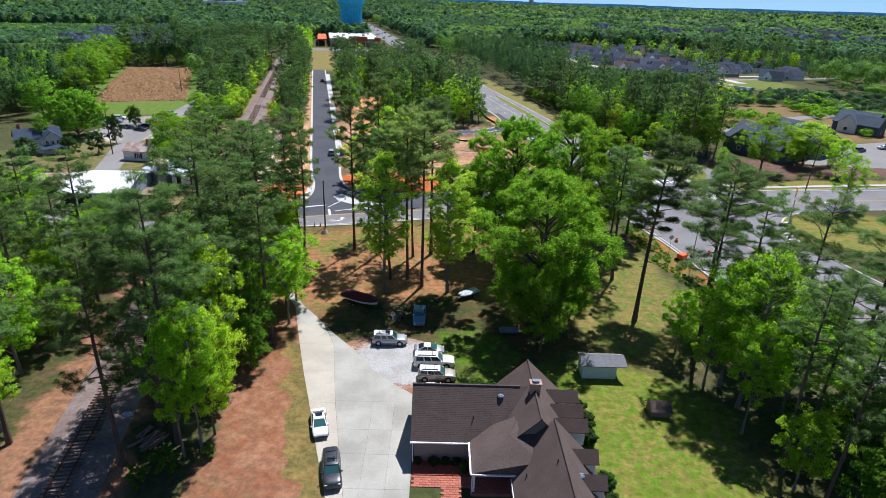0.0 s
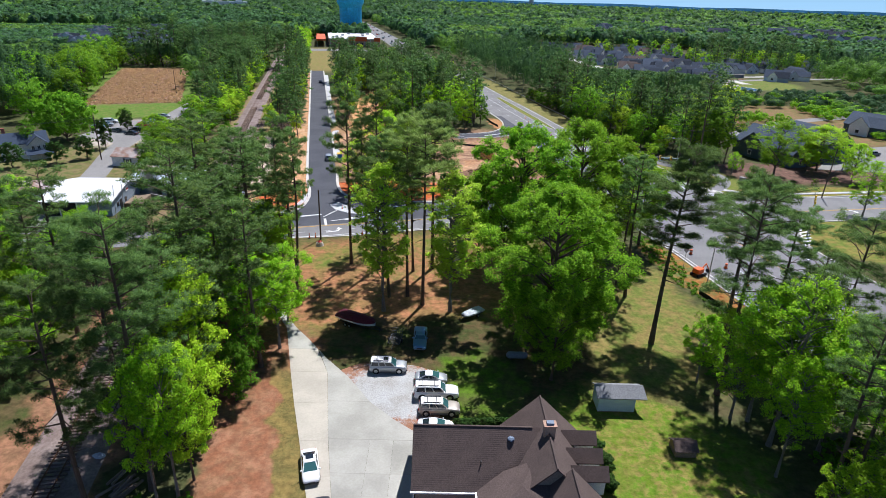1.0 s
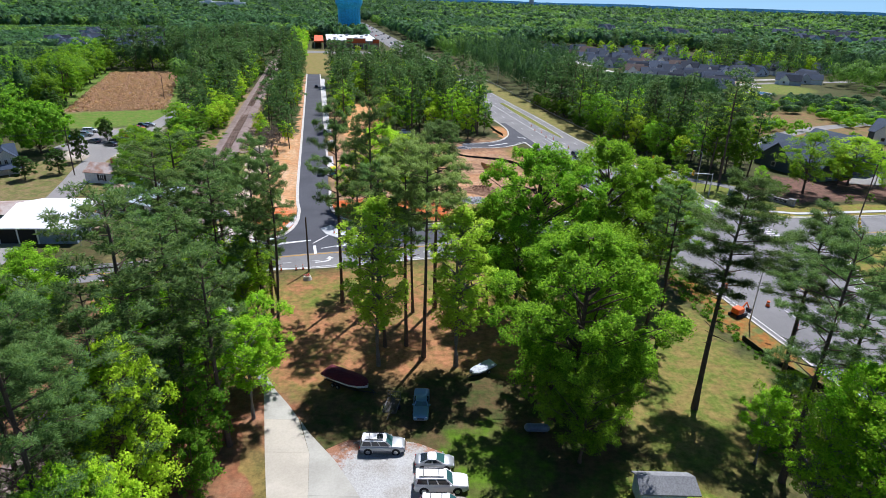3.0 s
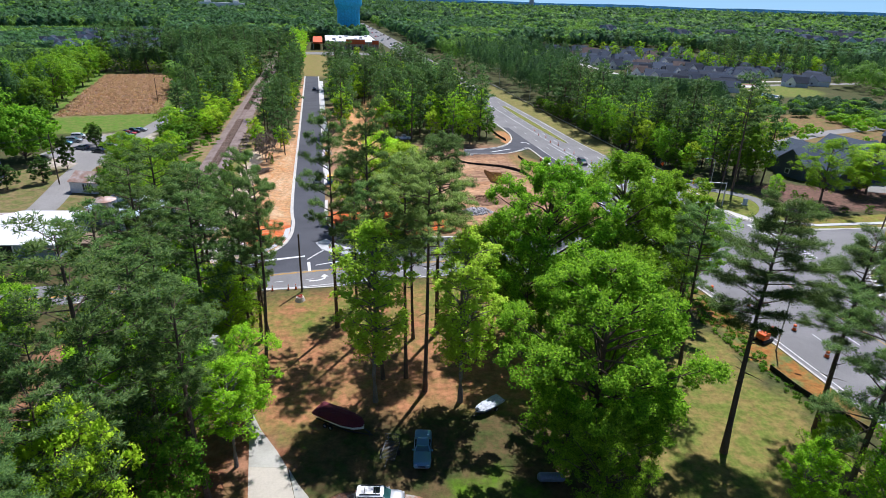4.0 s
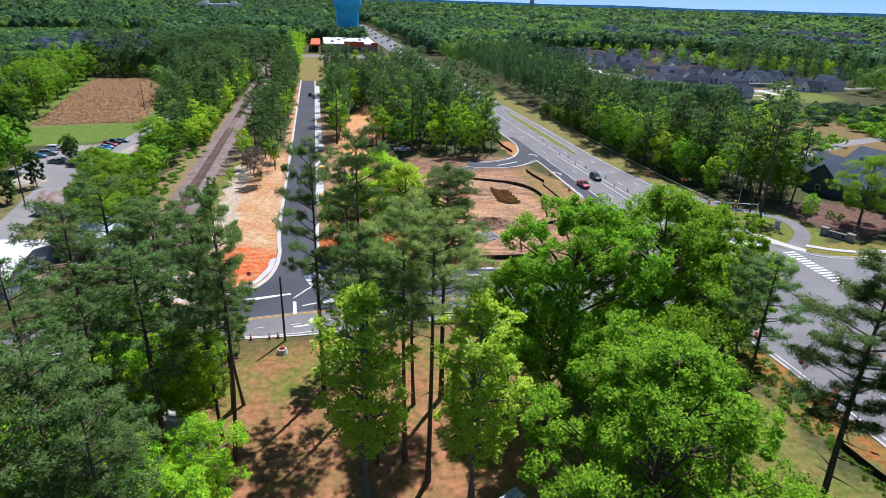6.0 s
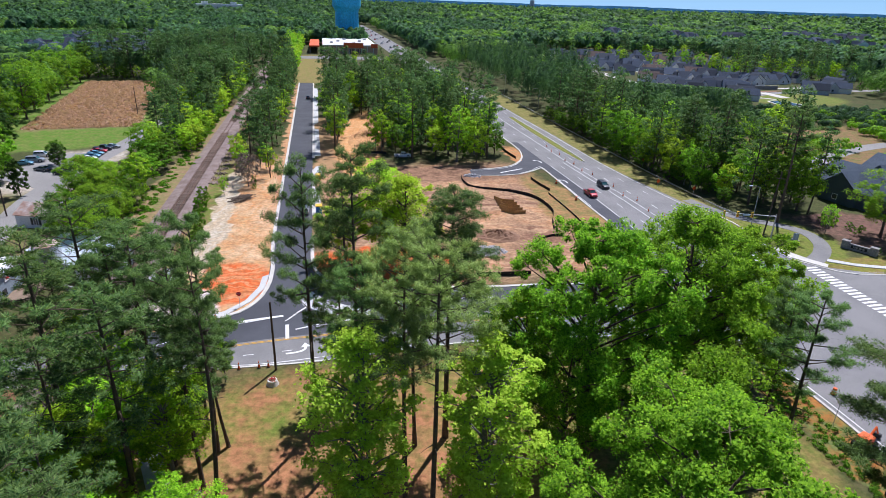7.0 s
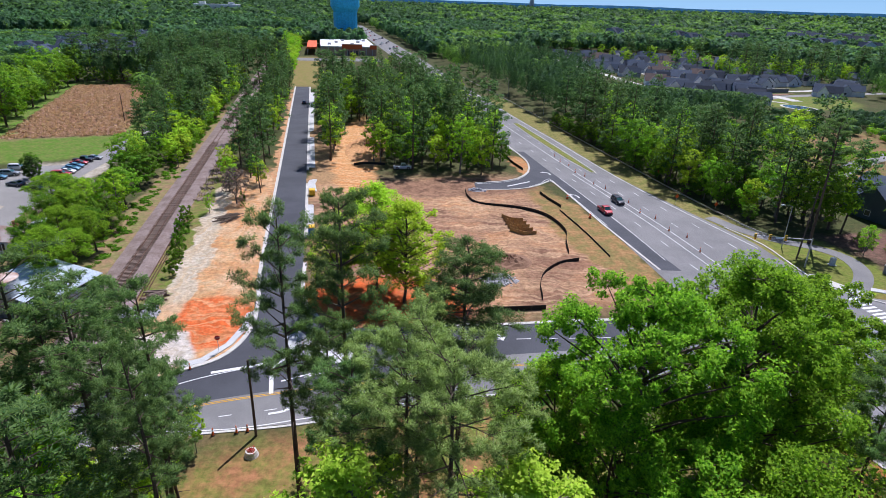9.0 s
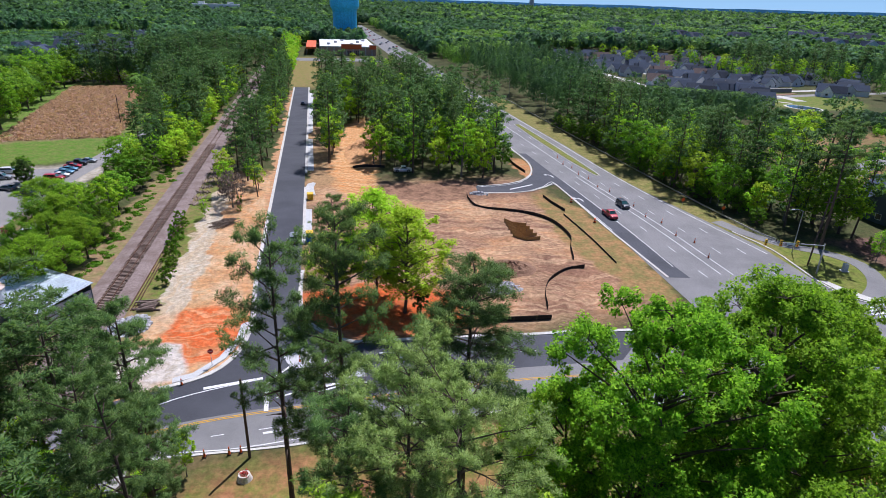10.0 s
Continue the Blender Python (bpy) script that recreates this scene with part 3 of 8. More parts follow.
turn = slab("road_turn_lane", [(41.0, 170), (45.2, 170), (40.4, 195), (34.6, 228), (31.8, 240), (29.5, 252), (26.5, 268), (24.2, 268), (26.0, 258), (26.3, 250), (24.8, 241), (20.5, 233), (14, 229), (7, 227.2), (7.5, 221.5), (16, 222.2), (22, 224.6), (27.5, 229.5), (30.6, 231), (36.0, 197)],
            M["asphalt_new"], "fresh dark asphalt turning lane and drive", 0.04)
eastroad = slab("road_east", [(60, 132), (79, 126), (83.5, 134.5), (90, 139.2), (97, 141), (116, 144), (170, 152), (240, 163), (240, 181), (170, 170), (115, 161.8), (85, 157.5), (75, 160.5), (66, 166), (50, 166)],
                M["asphalt"], "worn grey asphalt side road joining the highway", 0.038)
lane = smooth_line([(-82, 118), (-92, 160), (-101, 190), (-105, 220), (-107.5, 250), (-113, 300), (-122, 350)], 8)
b = ribbon(bmesh.new(), lane, 3.2, -0.3, 0.03)
tagged(put("road_side_lane", bm_mesh("road_side_lane", b, M["paving"])), "pale narrow side lane by the car park", "road", kind="structure")
slab("road_car_park", [(-104, 196), (-107, 236), (-120, 232), (-122, 205)], M["paving"], "pale paved car park", 0.026, "car park")
b = ribbon(bmesh.new(), smooth_line([(112, 236), (140, 262), (171, 282), (230, 305), (290, 318)], 8), 3.2, -0.2, 0.03)
tagged(put("road_estate", bm_mesh("road_estate", b, M["paving"])), "pale estate road curving through scrub", "road", kind="structure")
b = ribbon(bmesh.new(), smooth_line([(170, 404), (200, 430), (235, 446), (300, 468)], 8), 3.5, -0.2, 0.03)
tagged(put("road_crescent", bm_mesh("road_crescent", b, M["paving"])), "pale estate crescent before the houses", "road", kind="structure")
slab("road_close", [(120, 190), (155, 187), (185, 200), (190, 236), (160, 225), (140, 214)], M["paving"], "pale paved residential close", 0.026, "road")

# markings
MARK_MESH = {}


def mark(parent, x, y, length, width, heading, material="white_paint", z=0.05):
    """A painted bar; heading in degrees from +y towards -x."""
    key = (round(length, 2), round(width, 2), material)
    if key not in MARK_MESH:
        MARK_MESH[key] = bm_mesh("marking", box(bmesh.new(), -width / 2, width / 2, -length / 2, length / 2, -0.004, 0.004), M[material])
    return put("marking", MARK_MESH[key], parent, pose(x, y, z, 0, 0, heading))


def stripe(parent, pts, width=0.13, material="white_paint", z=0.052, shift=0.0, name="edge_line"):
    b = ribbon(bmesh.new(), smooth_line(pts, 8), width / 2, z - 0.01, z, shift)
    return put(name, bm_mesh(name, b, M[material]), parent)


def between(y, f):
    return line_x(HWY_W, y) * (1 - f) + line_x(HWY_E, y) * f


HEAD = 11.4
for f in (0.30, 0.62, 0.80):
    y = 172.0
    while y < 420:
        mark(highway, between(y, f), y, 3.0, 0.15, HEAD, z=0.042)
        y += 12.2
stripe(highway, [(between(y, 0.155), y) for y in (175, 195, 215, 235)], 0.16, z=0.055)
stripe(highway, [(between(y, 0.965), y) for y in (183, 230, 290, 360, 500)], 0.16, z=0.045)
stripe(highway, [(between(y, 0.42), y) for y in (172, 200, 240)], 0.16, z=0.045)
stripe(highway, [(between(y, 0.50), y) for y in (172, 200, 240, 300, 360)], 0.16, z=0.045)
stripe(turn, [(36.9, 195), (31.4, 226), (29.6, 234.0), (26.6, 229.3), (22.5, 225.2)], 0.16, z=0.05)
stripe(turn, [(8, 226.9), (14, 228.6), (20.3, 232.6), (24.4, 240.6), (25.8, 250), (25.4, 258)], 0.16, z=0.05)
for k in range(6):
    mark(turn, 17.4 + k * 1.0, 225.2 + k * 0.75 + 0.7, 2.6, 0.55, -52, z=0.05)
stripe(cross, [(-70, 113.6), (-46, 120.1), (-38.8, 122.5), (-32.1, 125.3), (-25.8, 127.3), (-19.2, 129.1), (-12.9, 130.6), (-4, 133), (10, 136), (40, 140)], 0.13, "yellow_paint", 0.056, 0.0, "centre_line")
stripe(cross, [(-70, 113.3), (-46, 119.8), (-38.8, 122.2), (-32.1, 125.0), (-25.8, 127.0), (-19.2, 128.8), (-12.9, 130.3), (-4, 132.7), (10, 135.7), (40, 139.7)], 0.13, "yellow_paint", 0.056, 0.0, "centre_line")
stripe(cross, [(-36, 119.8), (-27, 120.7), (-19.7, 122.7), (-13.4, 124.5), (-4, 127.2)], 0.16, z=0.05)
stripe(fresh, [(-46, 122.5), (-40, 126.8), (-36.5, 129.6), (-32.5, 131.8), (-27.5, 134.0)], 0.16, z=0.06)
mark(fresh, -30.2, 133.2, 7.5, 0.55, -70, z=0.062)
mark(fresh, -24.9, 129.7, 4.2, 0.55, 14, z=0.062)
for x0, y0 in ((-21.5, 131.6), (-18.6, 132.6), (-16.4, 133.0)):
    mark(fresh, x0, y0, 5.2, 0.28, -62, z=0.062)
for x0, y0 in ((-17.0, 133.3), (-15.4, 133.8)):
    mark(fresh, x0, y0, 5.6, 0.28, 96, z=0.066)
for k in range(4):
    mark(fresh, -25.6 + 0.55 * k, 133.5 + 1.2 * k, 0.2 + 0.7 * k + 1.2, 0.22, -30, z=0.062)
for k in range(8):
    mark(cross, -34 + k * 5.2, 121.7 + k * 1.35 + (0.4 if k > 2 else 0), 1.5, 0.13, -74, z=0.05)
for k in range(6):
    mark(fresh, 2 + k * 4.2, 142.2 + k * 0.3, 2.4, 0.14, -84, z=0.062)


def arrow(parent, x, y, heading, scale=1.0, bend=1):
    """A curved turn arrow painted on the road."""
    bm = bmesh.new()
    pts = [Vector((0.0, -1.7, 0)), Vector((0.0, -0.4, 0)), Vector((bend * 0.35, 0.5, 0)), Vector((bend * 1.0, 0.75, 0))]
    ribbon(bm, [p * scale for p in smooth_line([tuple(p) for p in pts], 0.2)], 0.16 * scale, -0.004, 0.004)
    prism(bm, [(bend * 0.95 * scale, 0.15 * scale), (bend * 1.9 * scale, 0.75 * scale), (bend * 0.95 * scale, 1.35 * scale)], -0.004, 0.004)
    return part("turn_arrow", bm, M["white_paint"], parent, "painted turn arrow", pose(x, y, 0.064, 0, 0, heading))


arrow(cross, -21.7, 124.2, -72, 1.2, -1)
arrow(fresh, -9.6, 141.6, -82, 1.2, 1)
arrow(fresh, 6.0, 144.2, -82, 1.2, 1)
arrow(turn, 30.5, 240.5, 10, 1.2, -1)
arrow(turn, 34.5, 218.0, 10, 1.2, -1)
arrow(eastroad, 104.0, 149.0, -80, 1.2, 1)
for k in range(18):
    mark(eastroad, 72.9 + 0.16 * k, 159.6 - 1.13 * k, 3.0, 0.6, -76, z=0.05)
for k in range(8):
    mark(highway, 59.5 + 1.2 * k, 163.4 + 0.14 * k, 3.0, 0.6, HEAD - 3, z=0.05)
for k in range(9):
    mark(eastroad, 83.2 - 0.9 * k, 132.0 - 1.9 * k, 2.8, 0.6, -70, z=0.046)
stripe(eastroad, [(88, 146.3), (116, 151.4), (170, 160)], 0.13, "yellow_paint", 0.046, 0, "centre_line")
stripe(eastroad, [(88, 146.7), (116, 151.8), (170, 160.4)], 0.13, "yellow_paint", 0.046, 0, "centre_line")
stripe(eastroad, [(80, 158), (116, 160.6), (170, 169)], 0.13, z=0.046)
stripe(highway, [(47.2, 125.6), (49.6, 115.5), (53, 98), (58, 74)], 0.16, z=0.045)
for y in (108, 96, 84, 72):
    mark(highway, between(y, 0.42), y, 3.0, 0.15, 11, z=0.045)
    mark(highway, between(y, 0.26), y, 3.0, 0.15, 11, z=0.045)
stripe(highway, [(63.5, 128), (67.5, 108), (74, 75)], 0.16, "yellow_paint", 0.045, 0, "centre_line")

# kerbs and pavements
def kerb(pts, label="pale concrete kerb and gutter", half=0.35, z=0.15, name="kerb", material="kerb"):
    b = ribbon(bmesh.new(), smooth_line(pts, 3), half, -0.2, z)
    return tagged(put(name, bm_mesh(name, b, M[material])), label, "kerb", kind="structure")


kerb([(-39.5, 131.6), (-37.1, 132.9), (-34.1, 135.2), (-32.4, 138.8), (-31.9, 144), (-33.0, 152), (street_x(170) - 4.2, 170), (street_x(250) - 4.2, 250), (street_x(330) - 4.2, 330), (street_x(414) - 4.2, 414)])
kerb([(30, 149.9), (17, 148.5), (9.6, 147.3), (-1, 146.3), (-9.5, 145.0), (-15.6, 144.2), (-20.6, 146.6), (-24.4, 151), (-26.8, 158), (street_x(169) + 4.2, 169)])
kerb([(street_x(182) + 4.2, 182), (street_x(200) + 4.2, 200), (street_x(222) + 4.2, 222)])
kerb([(street_x(236) + 4.2, 236), (street_x(300) + 4.2, 300), (street_x(414) + 4.2, 414)])
kerb([(-60, 113.2), (-35.8, 118.7), (-19.7, 121.7), (-8.2, 125.2), (3.8, 128.3), (12, 129.7), (30, 131.2), (42, 131)], "worn pale kerb beside the lawn", 0.18, 0.1)
kerb([(44.8, 131), (46.0, 125.6), (48.6, 115.5), (51.9, 97.8), (59.7, 60)], "pale highway kerb", 0.2, 0.12)
kerb([(84, 95), (79.3, 119), (80.4, 128), (83.6, 134.2), (90, 138.9), (97, 140.7), (116, 143.7), (170, 151.7)], "pale kerb round the grassy corner", 0.2, 0.14)
kerb([(65.2, 196), (69.0, 185.5), (69.6, 176), (70.0, 169), (71.4, 164), (74, 161.2), (76.2, 159.1), (79.2, 157.4), (86.5, 157.2), (115, 162.0), (170, 170.4)], "pale kerb round the far corner", 0.2, 0.14)
kerb([(36.0, 196), (30.5, 229.8), (29.0, 231.2), (26.9, 228.6), (22.4, 224.3), (16, 221.9), (8.0, 221.2)], "pale kerb beside the turning lane", 0.25, 0.14)
kerb([(40.9, 170), (36.0, 196)], "pale kerb beside the turning lane", 0.25, 0.14)
kerb([(7.5, 227.6), (14, 229.5), (20.2, 233.5), (24.3, 241.2), (25.7, 250), (24.6, 262), (18, 294)], "pale kerb round the wooded corner", 0.25, 0.14)


def walkway(name, outline, label, material="pale_concrete", z=0.13):
    return slab(name, outline, M[material], label, z, "pavement")


walkway("pavement_corner", [(-38.6, 134.0), (-36.4, 135.3), (-34.2, 139.2), (-33.4, 144.5), (-33.9, 148.5), (-33.0, 149.5), (-32.3, 144), (-33.2, 139.0), (-35.6, 134.3), (-38.2, 132.9)], "pale new concrete corner pavement")
walkway("pavement_island", [(-26.0, 141.2), (-24.2, 138.0), (-21.0, 135.9), (-17.0, 134.9), (-12.8, 135.4), (-13.2, 137.4), (-17.5, 138.6), (-21.0, 140.2), (-24.2, 143.4)], "pale concrete traffic island")
walkway("pavement_east", [(street_x(184) + 4.4, 184), (street_x(204) + 4.4, 204), (street_x(204) + 5.9, 204), (street_x(184) + 6.0, 184)], "pale new concrete pavement by the street")
walkway("pavement_apron", [(street_x(239) + 4.6, 239), (street_x(281) + 4.6, 281), (street_x(281) + 6.2, 281), (street_x(239) + 6.5, 239)], "pale concrete apron by the street")
walkway("pavement_end", [(street_x(y) + o, y) for y, o in ((215.4, 6.9), (216.2, 5.2), (218.4, 4.4), (222.0, 4.2), (225.2, 4.8), (226.6, 6.2), (226.2, 7.0), (222.5, 6.4), (218.5, 6.6))], "pale rounded kerb end by the site entrance")
walkway("pavement_parking", [(street_x(290) + 4.5, 290), (street_x(392) + 4.5, 392), (street_x(392) + 6.6, 392), (street_x(294) + 6.2, 294)], "pale concrete parking strip by the street")
walkway("pavement_far_corner", [(70.3, 170.0), (71.6, 164.6), (74.2, 161.8), (76.4, 159.8), (77.6, 161.4), (75.4, 163.6), (72.8, 167.6), (71.6, 170.0)], "pale pavement ramp at the junction", "kerb")
walkway("pavement_verge", [(78.2, 163.0), (83.2, 160.9), (88.8, 159.9), (116, 164.3), (170, 172.4), (170, 173.9), (116, 165.8), (88.8, 161.3), (83.4, 162.3), (79.2, 164.4)], "pale pavement along the side road")
b = ribbon(bmesh.new(), smooth_line([(64.5, 203), (68.2, 195), (73.6, 188.5), (80.2, 184.4), (83.6, 179.1), (82.8, 172.7), (79.6, 167.2), (75.4, 162.9)], 2), 1.7, -0.1, 0.05)
tagged(put("pavement_path", bm_mesh("pavement_path", b, M["asphalt"])), "grey curving asphalt footpath", "pavement", kind="structure")
median = slab("pavement_median", [(45.2, 243), (44.4, 242.6), (39.6, 262), (34.0, 290), (28.8, 320), (30.4, 320.4), (36.4, 291), (41.6, 264)], M["ground"], "grassy highway median", 0.14, "median")
kerb([(45.0, 242.4), (44.0, 243), (39.2, 262), (33.6, 290), (28.4, 320)], "pale median kerb", 0.15, 0.16)
kerb([(45.0, 242.4), (45.5, 243.6), (42.0, 264), (36.8, 291), (30.8, 320.4)], "pale median kerb", 0.15, 0.16)

# ---- driveway ----
drive = tagged(new("driveway"), "cream concrete driveway of large jointed slabs", "driveway", kind="structure")
L = lambda y: float(np.interp(y, [40, 44.9, 53.9, 61.2, 68.6, 88.6], [-9.0, -10.4, -13.3, -15.5, -17.9, -23.6]))
J = lambda y: float(np.interp(y, [40, 44.9, 51.3, 59.1, 73.1, 78.5], [-7.4, -8.6, -10.0, -11.7, -14.3, -16.6]))
E_ = lambda y: float(np.interp(y, [40, 61.5, 63.7, 67, 72, 76.2, 81.1, 84], [-1.95, -1.95, -4.7, -8.0, -11.3, -14.9, -18.4, -20.9]))
g_ = 0.009
for y0, y1 in ((36, 40.6), (40.6, 45.2), (45.2, 49.8), (49.8, 54.4), (54.4, 59.8), (59.8, 66.5), (66.5, 73.0), (73.0, 78.5)):
    part("slab", prism(bmesh.new(), [(L(y0), y0 + g_), (J(y0) - g_, y0 + g_), (J(y1) - g_, y1 - g_), (L(y1), y1 - g_)], -0.2, 0.06), M["concrete_warm"], drive)
part("slab", prism(bmesh.new(), [(L(78.5), 78.5 + g_), (J(78.5), 78.5 + g_), (-18.4, 81.1), (-20.9, 84.2), (-24.6, 90), (-28.6, 96.2), (-32.2, 103), (-34.6, 109), (-36.6, 117.6), (-41.0, 117.0), (-37.8, 109), (-35.2, 103.4), (-31.4, 97.4), (-26.8, 91.6), (L(84), 84)], -0.2, 0.06), M["concrete"], drive)
for y0, y1 in ((36, 41), (41, 46), (46, 51), (51, 55), (55, 60.2)):
    mx = [J(50) + (-1.95 - J(50)) * f for f in (0.33, 0.67)]
    for a, c in ((None, mx[0]), (mx[0], mx[1]), (mx[1], -1.95)):
        l0, l1 = (J(y0) if a is None else a, J(y1) if a is None else a)
        part("slab", prism(bmesh.new(), [(l0 + g_, y0 + g_), (c - g_, y0 + g_), (c - g_, y1 - g_), (l1 + g_, y1 - g_)], -0.2, 0.055), M["concrete"], drive)
part("slab", prism(bmesh.new(), [(J(60.2) + g_, 60.2 + g_), (-1.95, 60.2 + g_), (E_(61.5), 61.5), (E_(63.7), 63.7), (E_(67), 67), (J(67) + g_, 67)], -0.2, 0.055), M["concrete"], drive)
part("slab", prism(bmesh.new(), [(J(67) + g_, 67 + 2 * g_), (E_(67), 67 + 2 * g_), (-11.3, 72), (-14.9, 76.2), (J(78.5) + 0.1, 78.5), (J(73) + g_, 73)], -0.2, 0.055), M["concrete"], drive)
slab("gravel_patch", [(-2.2, 61.2), (-4.7, 63.5), (-8.0, 66.8), (-11.3, 71.8), (-12.6, 73.6), (-10.4, 75.2), (-6, 75.6), (-2.4, 75.0), (0.4, 73.6), (1.6, 70), (1.2, 66), (-0.4, 62)], M["gravel"], "pale gravel parking patch", 0.035, "gravel")

# ---- railway ----
track = tagged(new("railway_track"), "rusty single railway track on grey ballast", "railway", kind="structure")
tl = [Vector((rail_x(y), y, 0)) for y in range(-60, 640, 10)]
bm = bmesh.new()
prof = [(-4.0, 0.0), (-2.2, 0.28), (2.2, 0.28), (4.2, 0.0)]
rows_ = [[bm.verts.new((p.x + dx, p.y, z)) for dx, z in prof] for p in tl]
for a, b_ in zip(rows_, rows_[1:]):
    for i in range(3):
        bm.faces.new((a[i], a[i + 1], b_[i + 1], b_[i]))
bmesh.ops.recalc_face_normals(bm, faces=bm.faces)
part("ballast", bm, M["ballast"], track)
for s in (-0.72, 0.72):
    part("rail", ribbon(bmesh.new(), tl, 0.05, 0.42, 0.58, s), M["rail"], track)
tie_me = bm_mesh("tie", box(bmesh.new(), -1.3, 1.3, -0.12, 0.12, 0.24, 0.44, 0.02), M["tie"])
ty = [y for y in np.arange(40, 78, 0.56)] + [y for y in np.arange(146, 268, 0.56)]
for y in ty[:290]:
    put("tie", tie_me, track, pose(rail_x(y) + rng.uniform(-0.08, 0.08), y, rng.uniform(-0.02, 0.02), 0, 0, 10.8 + rng.uniform(-1.5, 1.5)))
bm = bmesh.new()
for y in np.arange(290, 440, 0.8):
    box(bm, rail_x(y) - 1.3, rail_x(y) + 1.3, y - 0.14, y + 0.14, 0.24, 0.42)
tagged(part("far_ties", bm, M["tie"], track), kind="stuff")
bm = bmesh.new()
for k in range(3):
    pts = [Vector((rail_x(y) + 4.2 + 0.5 * k, y, 0)) for y in (152, 165, 180, 192)]
    ribbon(bm, pts, 0.06, 0.02, 0.2)
siding = thing("spare_rails", "rusty spare rails lying beside the track", "rails")
part("rail", bm, M["rail"], siding)

# ---- trees ----


def cards(centres, sizes, up=0.5, stretch=1.0, width=0.5, out=None, round_=0.7, align=0.3):
    """Small leaf-shaped cards at the centres, turned at random; out gives the way each one faces on the whole."""
    n = len(centres)
    nor = rng.normal(size=(n, 3)) + (0, 0, up)
    nor /= np.linalg.norm(nor, axis=1)[:, None]
    if out is not None:
        out = out / (np.linalg.norm(out, axis=1)[:, None] + 1e-6)
        nor = nor * np.where((nor * out).sum(1) < 0, -1.0, 1.0)[:, None]
        nor = nor * (1 - align) + out * align
        nor /= np.linalg.norm(nor, axis=1)[:, None]
    t = np.cross(nor, rng.normal(size=(n, 3)))
    t /= np.linalg.norm(t, axis=1)[:, None] + 1e-9
    b = np.cross(nor, t)
    s = np.asarray(sizes)[:, None]
    t, b = t * s * stretch, b * s
    bend = nor * s * 0.22
    v = np.stack([centres - t, centres + 0.7 * t - 1.15 * width * b + bend, centres + 0.7 * t + 1.15 * width * b - bend], 1).reshape(-1, 3)
    if out is not None:
        soft = nor * (1 - round_) + out * round_
        soft /= np.linalg.norm(soft, axis=1)[:, None]
        return v, np.repeat(soft, 3, 0)
    return v


def card_mesh(name, v, material):
    v, nor = v if isinstance(v, tuple) else (v, None)
    n = len(v) // 3
    me = bpy.data.meshes.new(name)
    me.vertices.add(3 * n)
    me.vertices.foreach_set("co", v.astype(np.float32).ravel())
    me.loops.add(3 * n)
    me.loops.foreach_set("vertex_index", np.arange(3 * n, dtype=np.int32))
    me.polygons.add(n)
    me.polygons.foreach_set("loop_start", np.arange(0, 3 * n, 3, dtype=np.int32))
    me.materials.append(material)
    me.update(calc_edges=True)
    if nor is not None:
        me.normals_split_custom_set_from_vertices(nor.astype(np.float32))
    return me


def tube(bm, pts, radii, n=6):
    prev = None
    for i, (p, r) in enumerate(zip(pts, radii)):
        d = pts[min(i + 1, len(pts) - 1)] - pts[max(i - 1, 0)]
        q = d.to_track_quat("Z", "Y").to_matrix()
        ring = [bm.verts.new(p + q @ Vector((r * math.cos(2 * math.pi * k / n), r * math.sin(2 * math.pi * k / n), 0))) for k in range(n)]
        if prev:
            for k in range(n):
                bm.faces.new((prev[k], prev[(k + 1) % n], ring[(k + 1) % n], ring[k]))
        prev = ring
    bm.faces.new(prev)


def needle_mesh(name, cs, rs, per, leaf, half, material):
    """Puffs of needles: thin blades that stand out from each tuft's centre."""
    n = len(cs) * per
    d = rng.normal(size=(n, 3)) * (1, 1, 0.6) + (0, 0, 0.3)
    d /= np.linalg.norm(d, axis=1)[:, None]
    p = np.repeat(cs, per, 0) + d * (np.repeat(rs, per) * rng.uniform(0.1, 0.75, n))[:, None]
    ln = (leaf * rng.uniform(0.7, 1.3, n))[:, None]
    side = np.cross(d, rng.normal(size=(n, 3)))
    side /= np.linalg.norm(side, axis=1)[:, None] + 1e-9
    side *= np.where(np.cross(side, d)[:, 2:3] < 0, -1.0, 1.0)
    nor = np.cross(side, d)
    v = np.stack([p - side * half, p + side * half, p + d * ln], 1).reshape(-1, 3)
    soft = nor * (0.35 if per > 30 else 0.1) + d * 0.45 + (0, 0, 0.55)
    soft /= np.linalg.norm(soft, axis=1)[:, None]
    return card_mesh(name, (v, np.repeat(soft, 3, 0)), material)


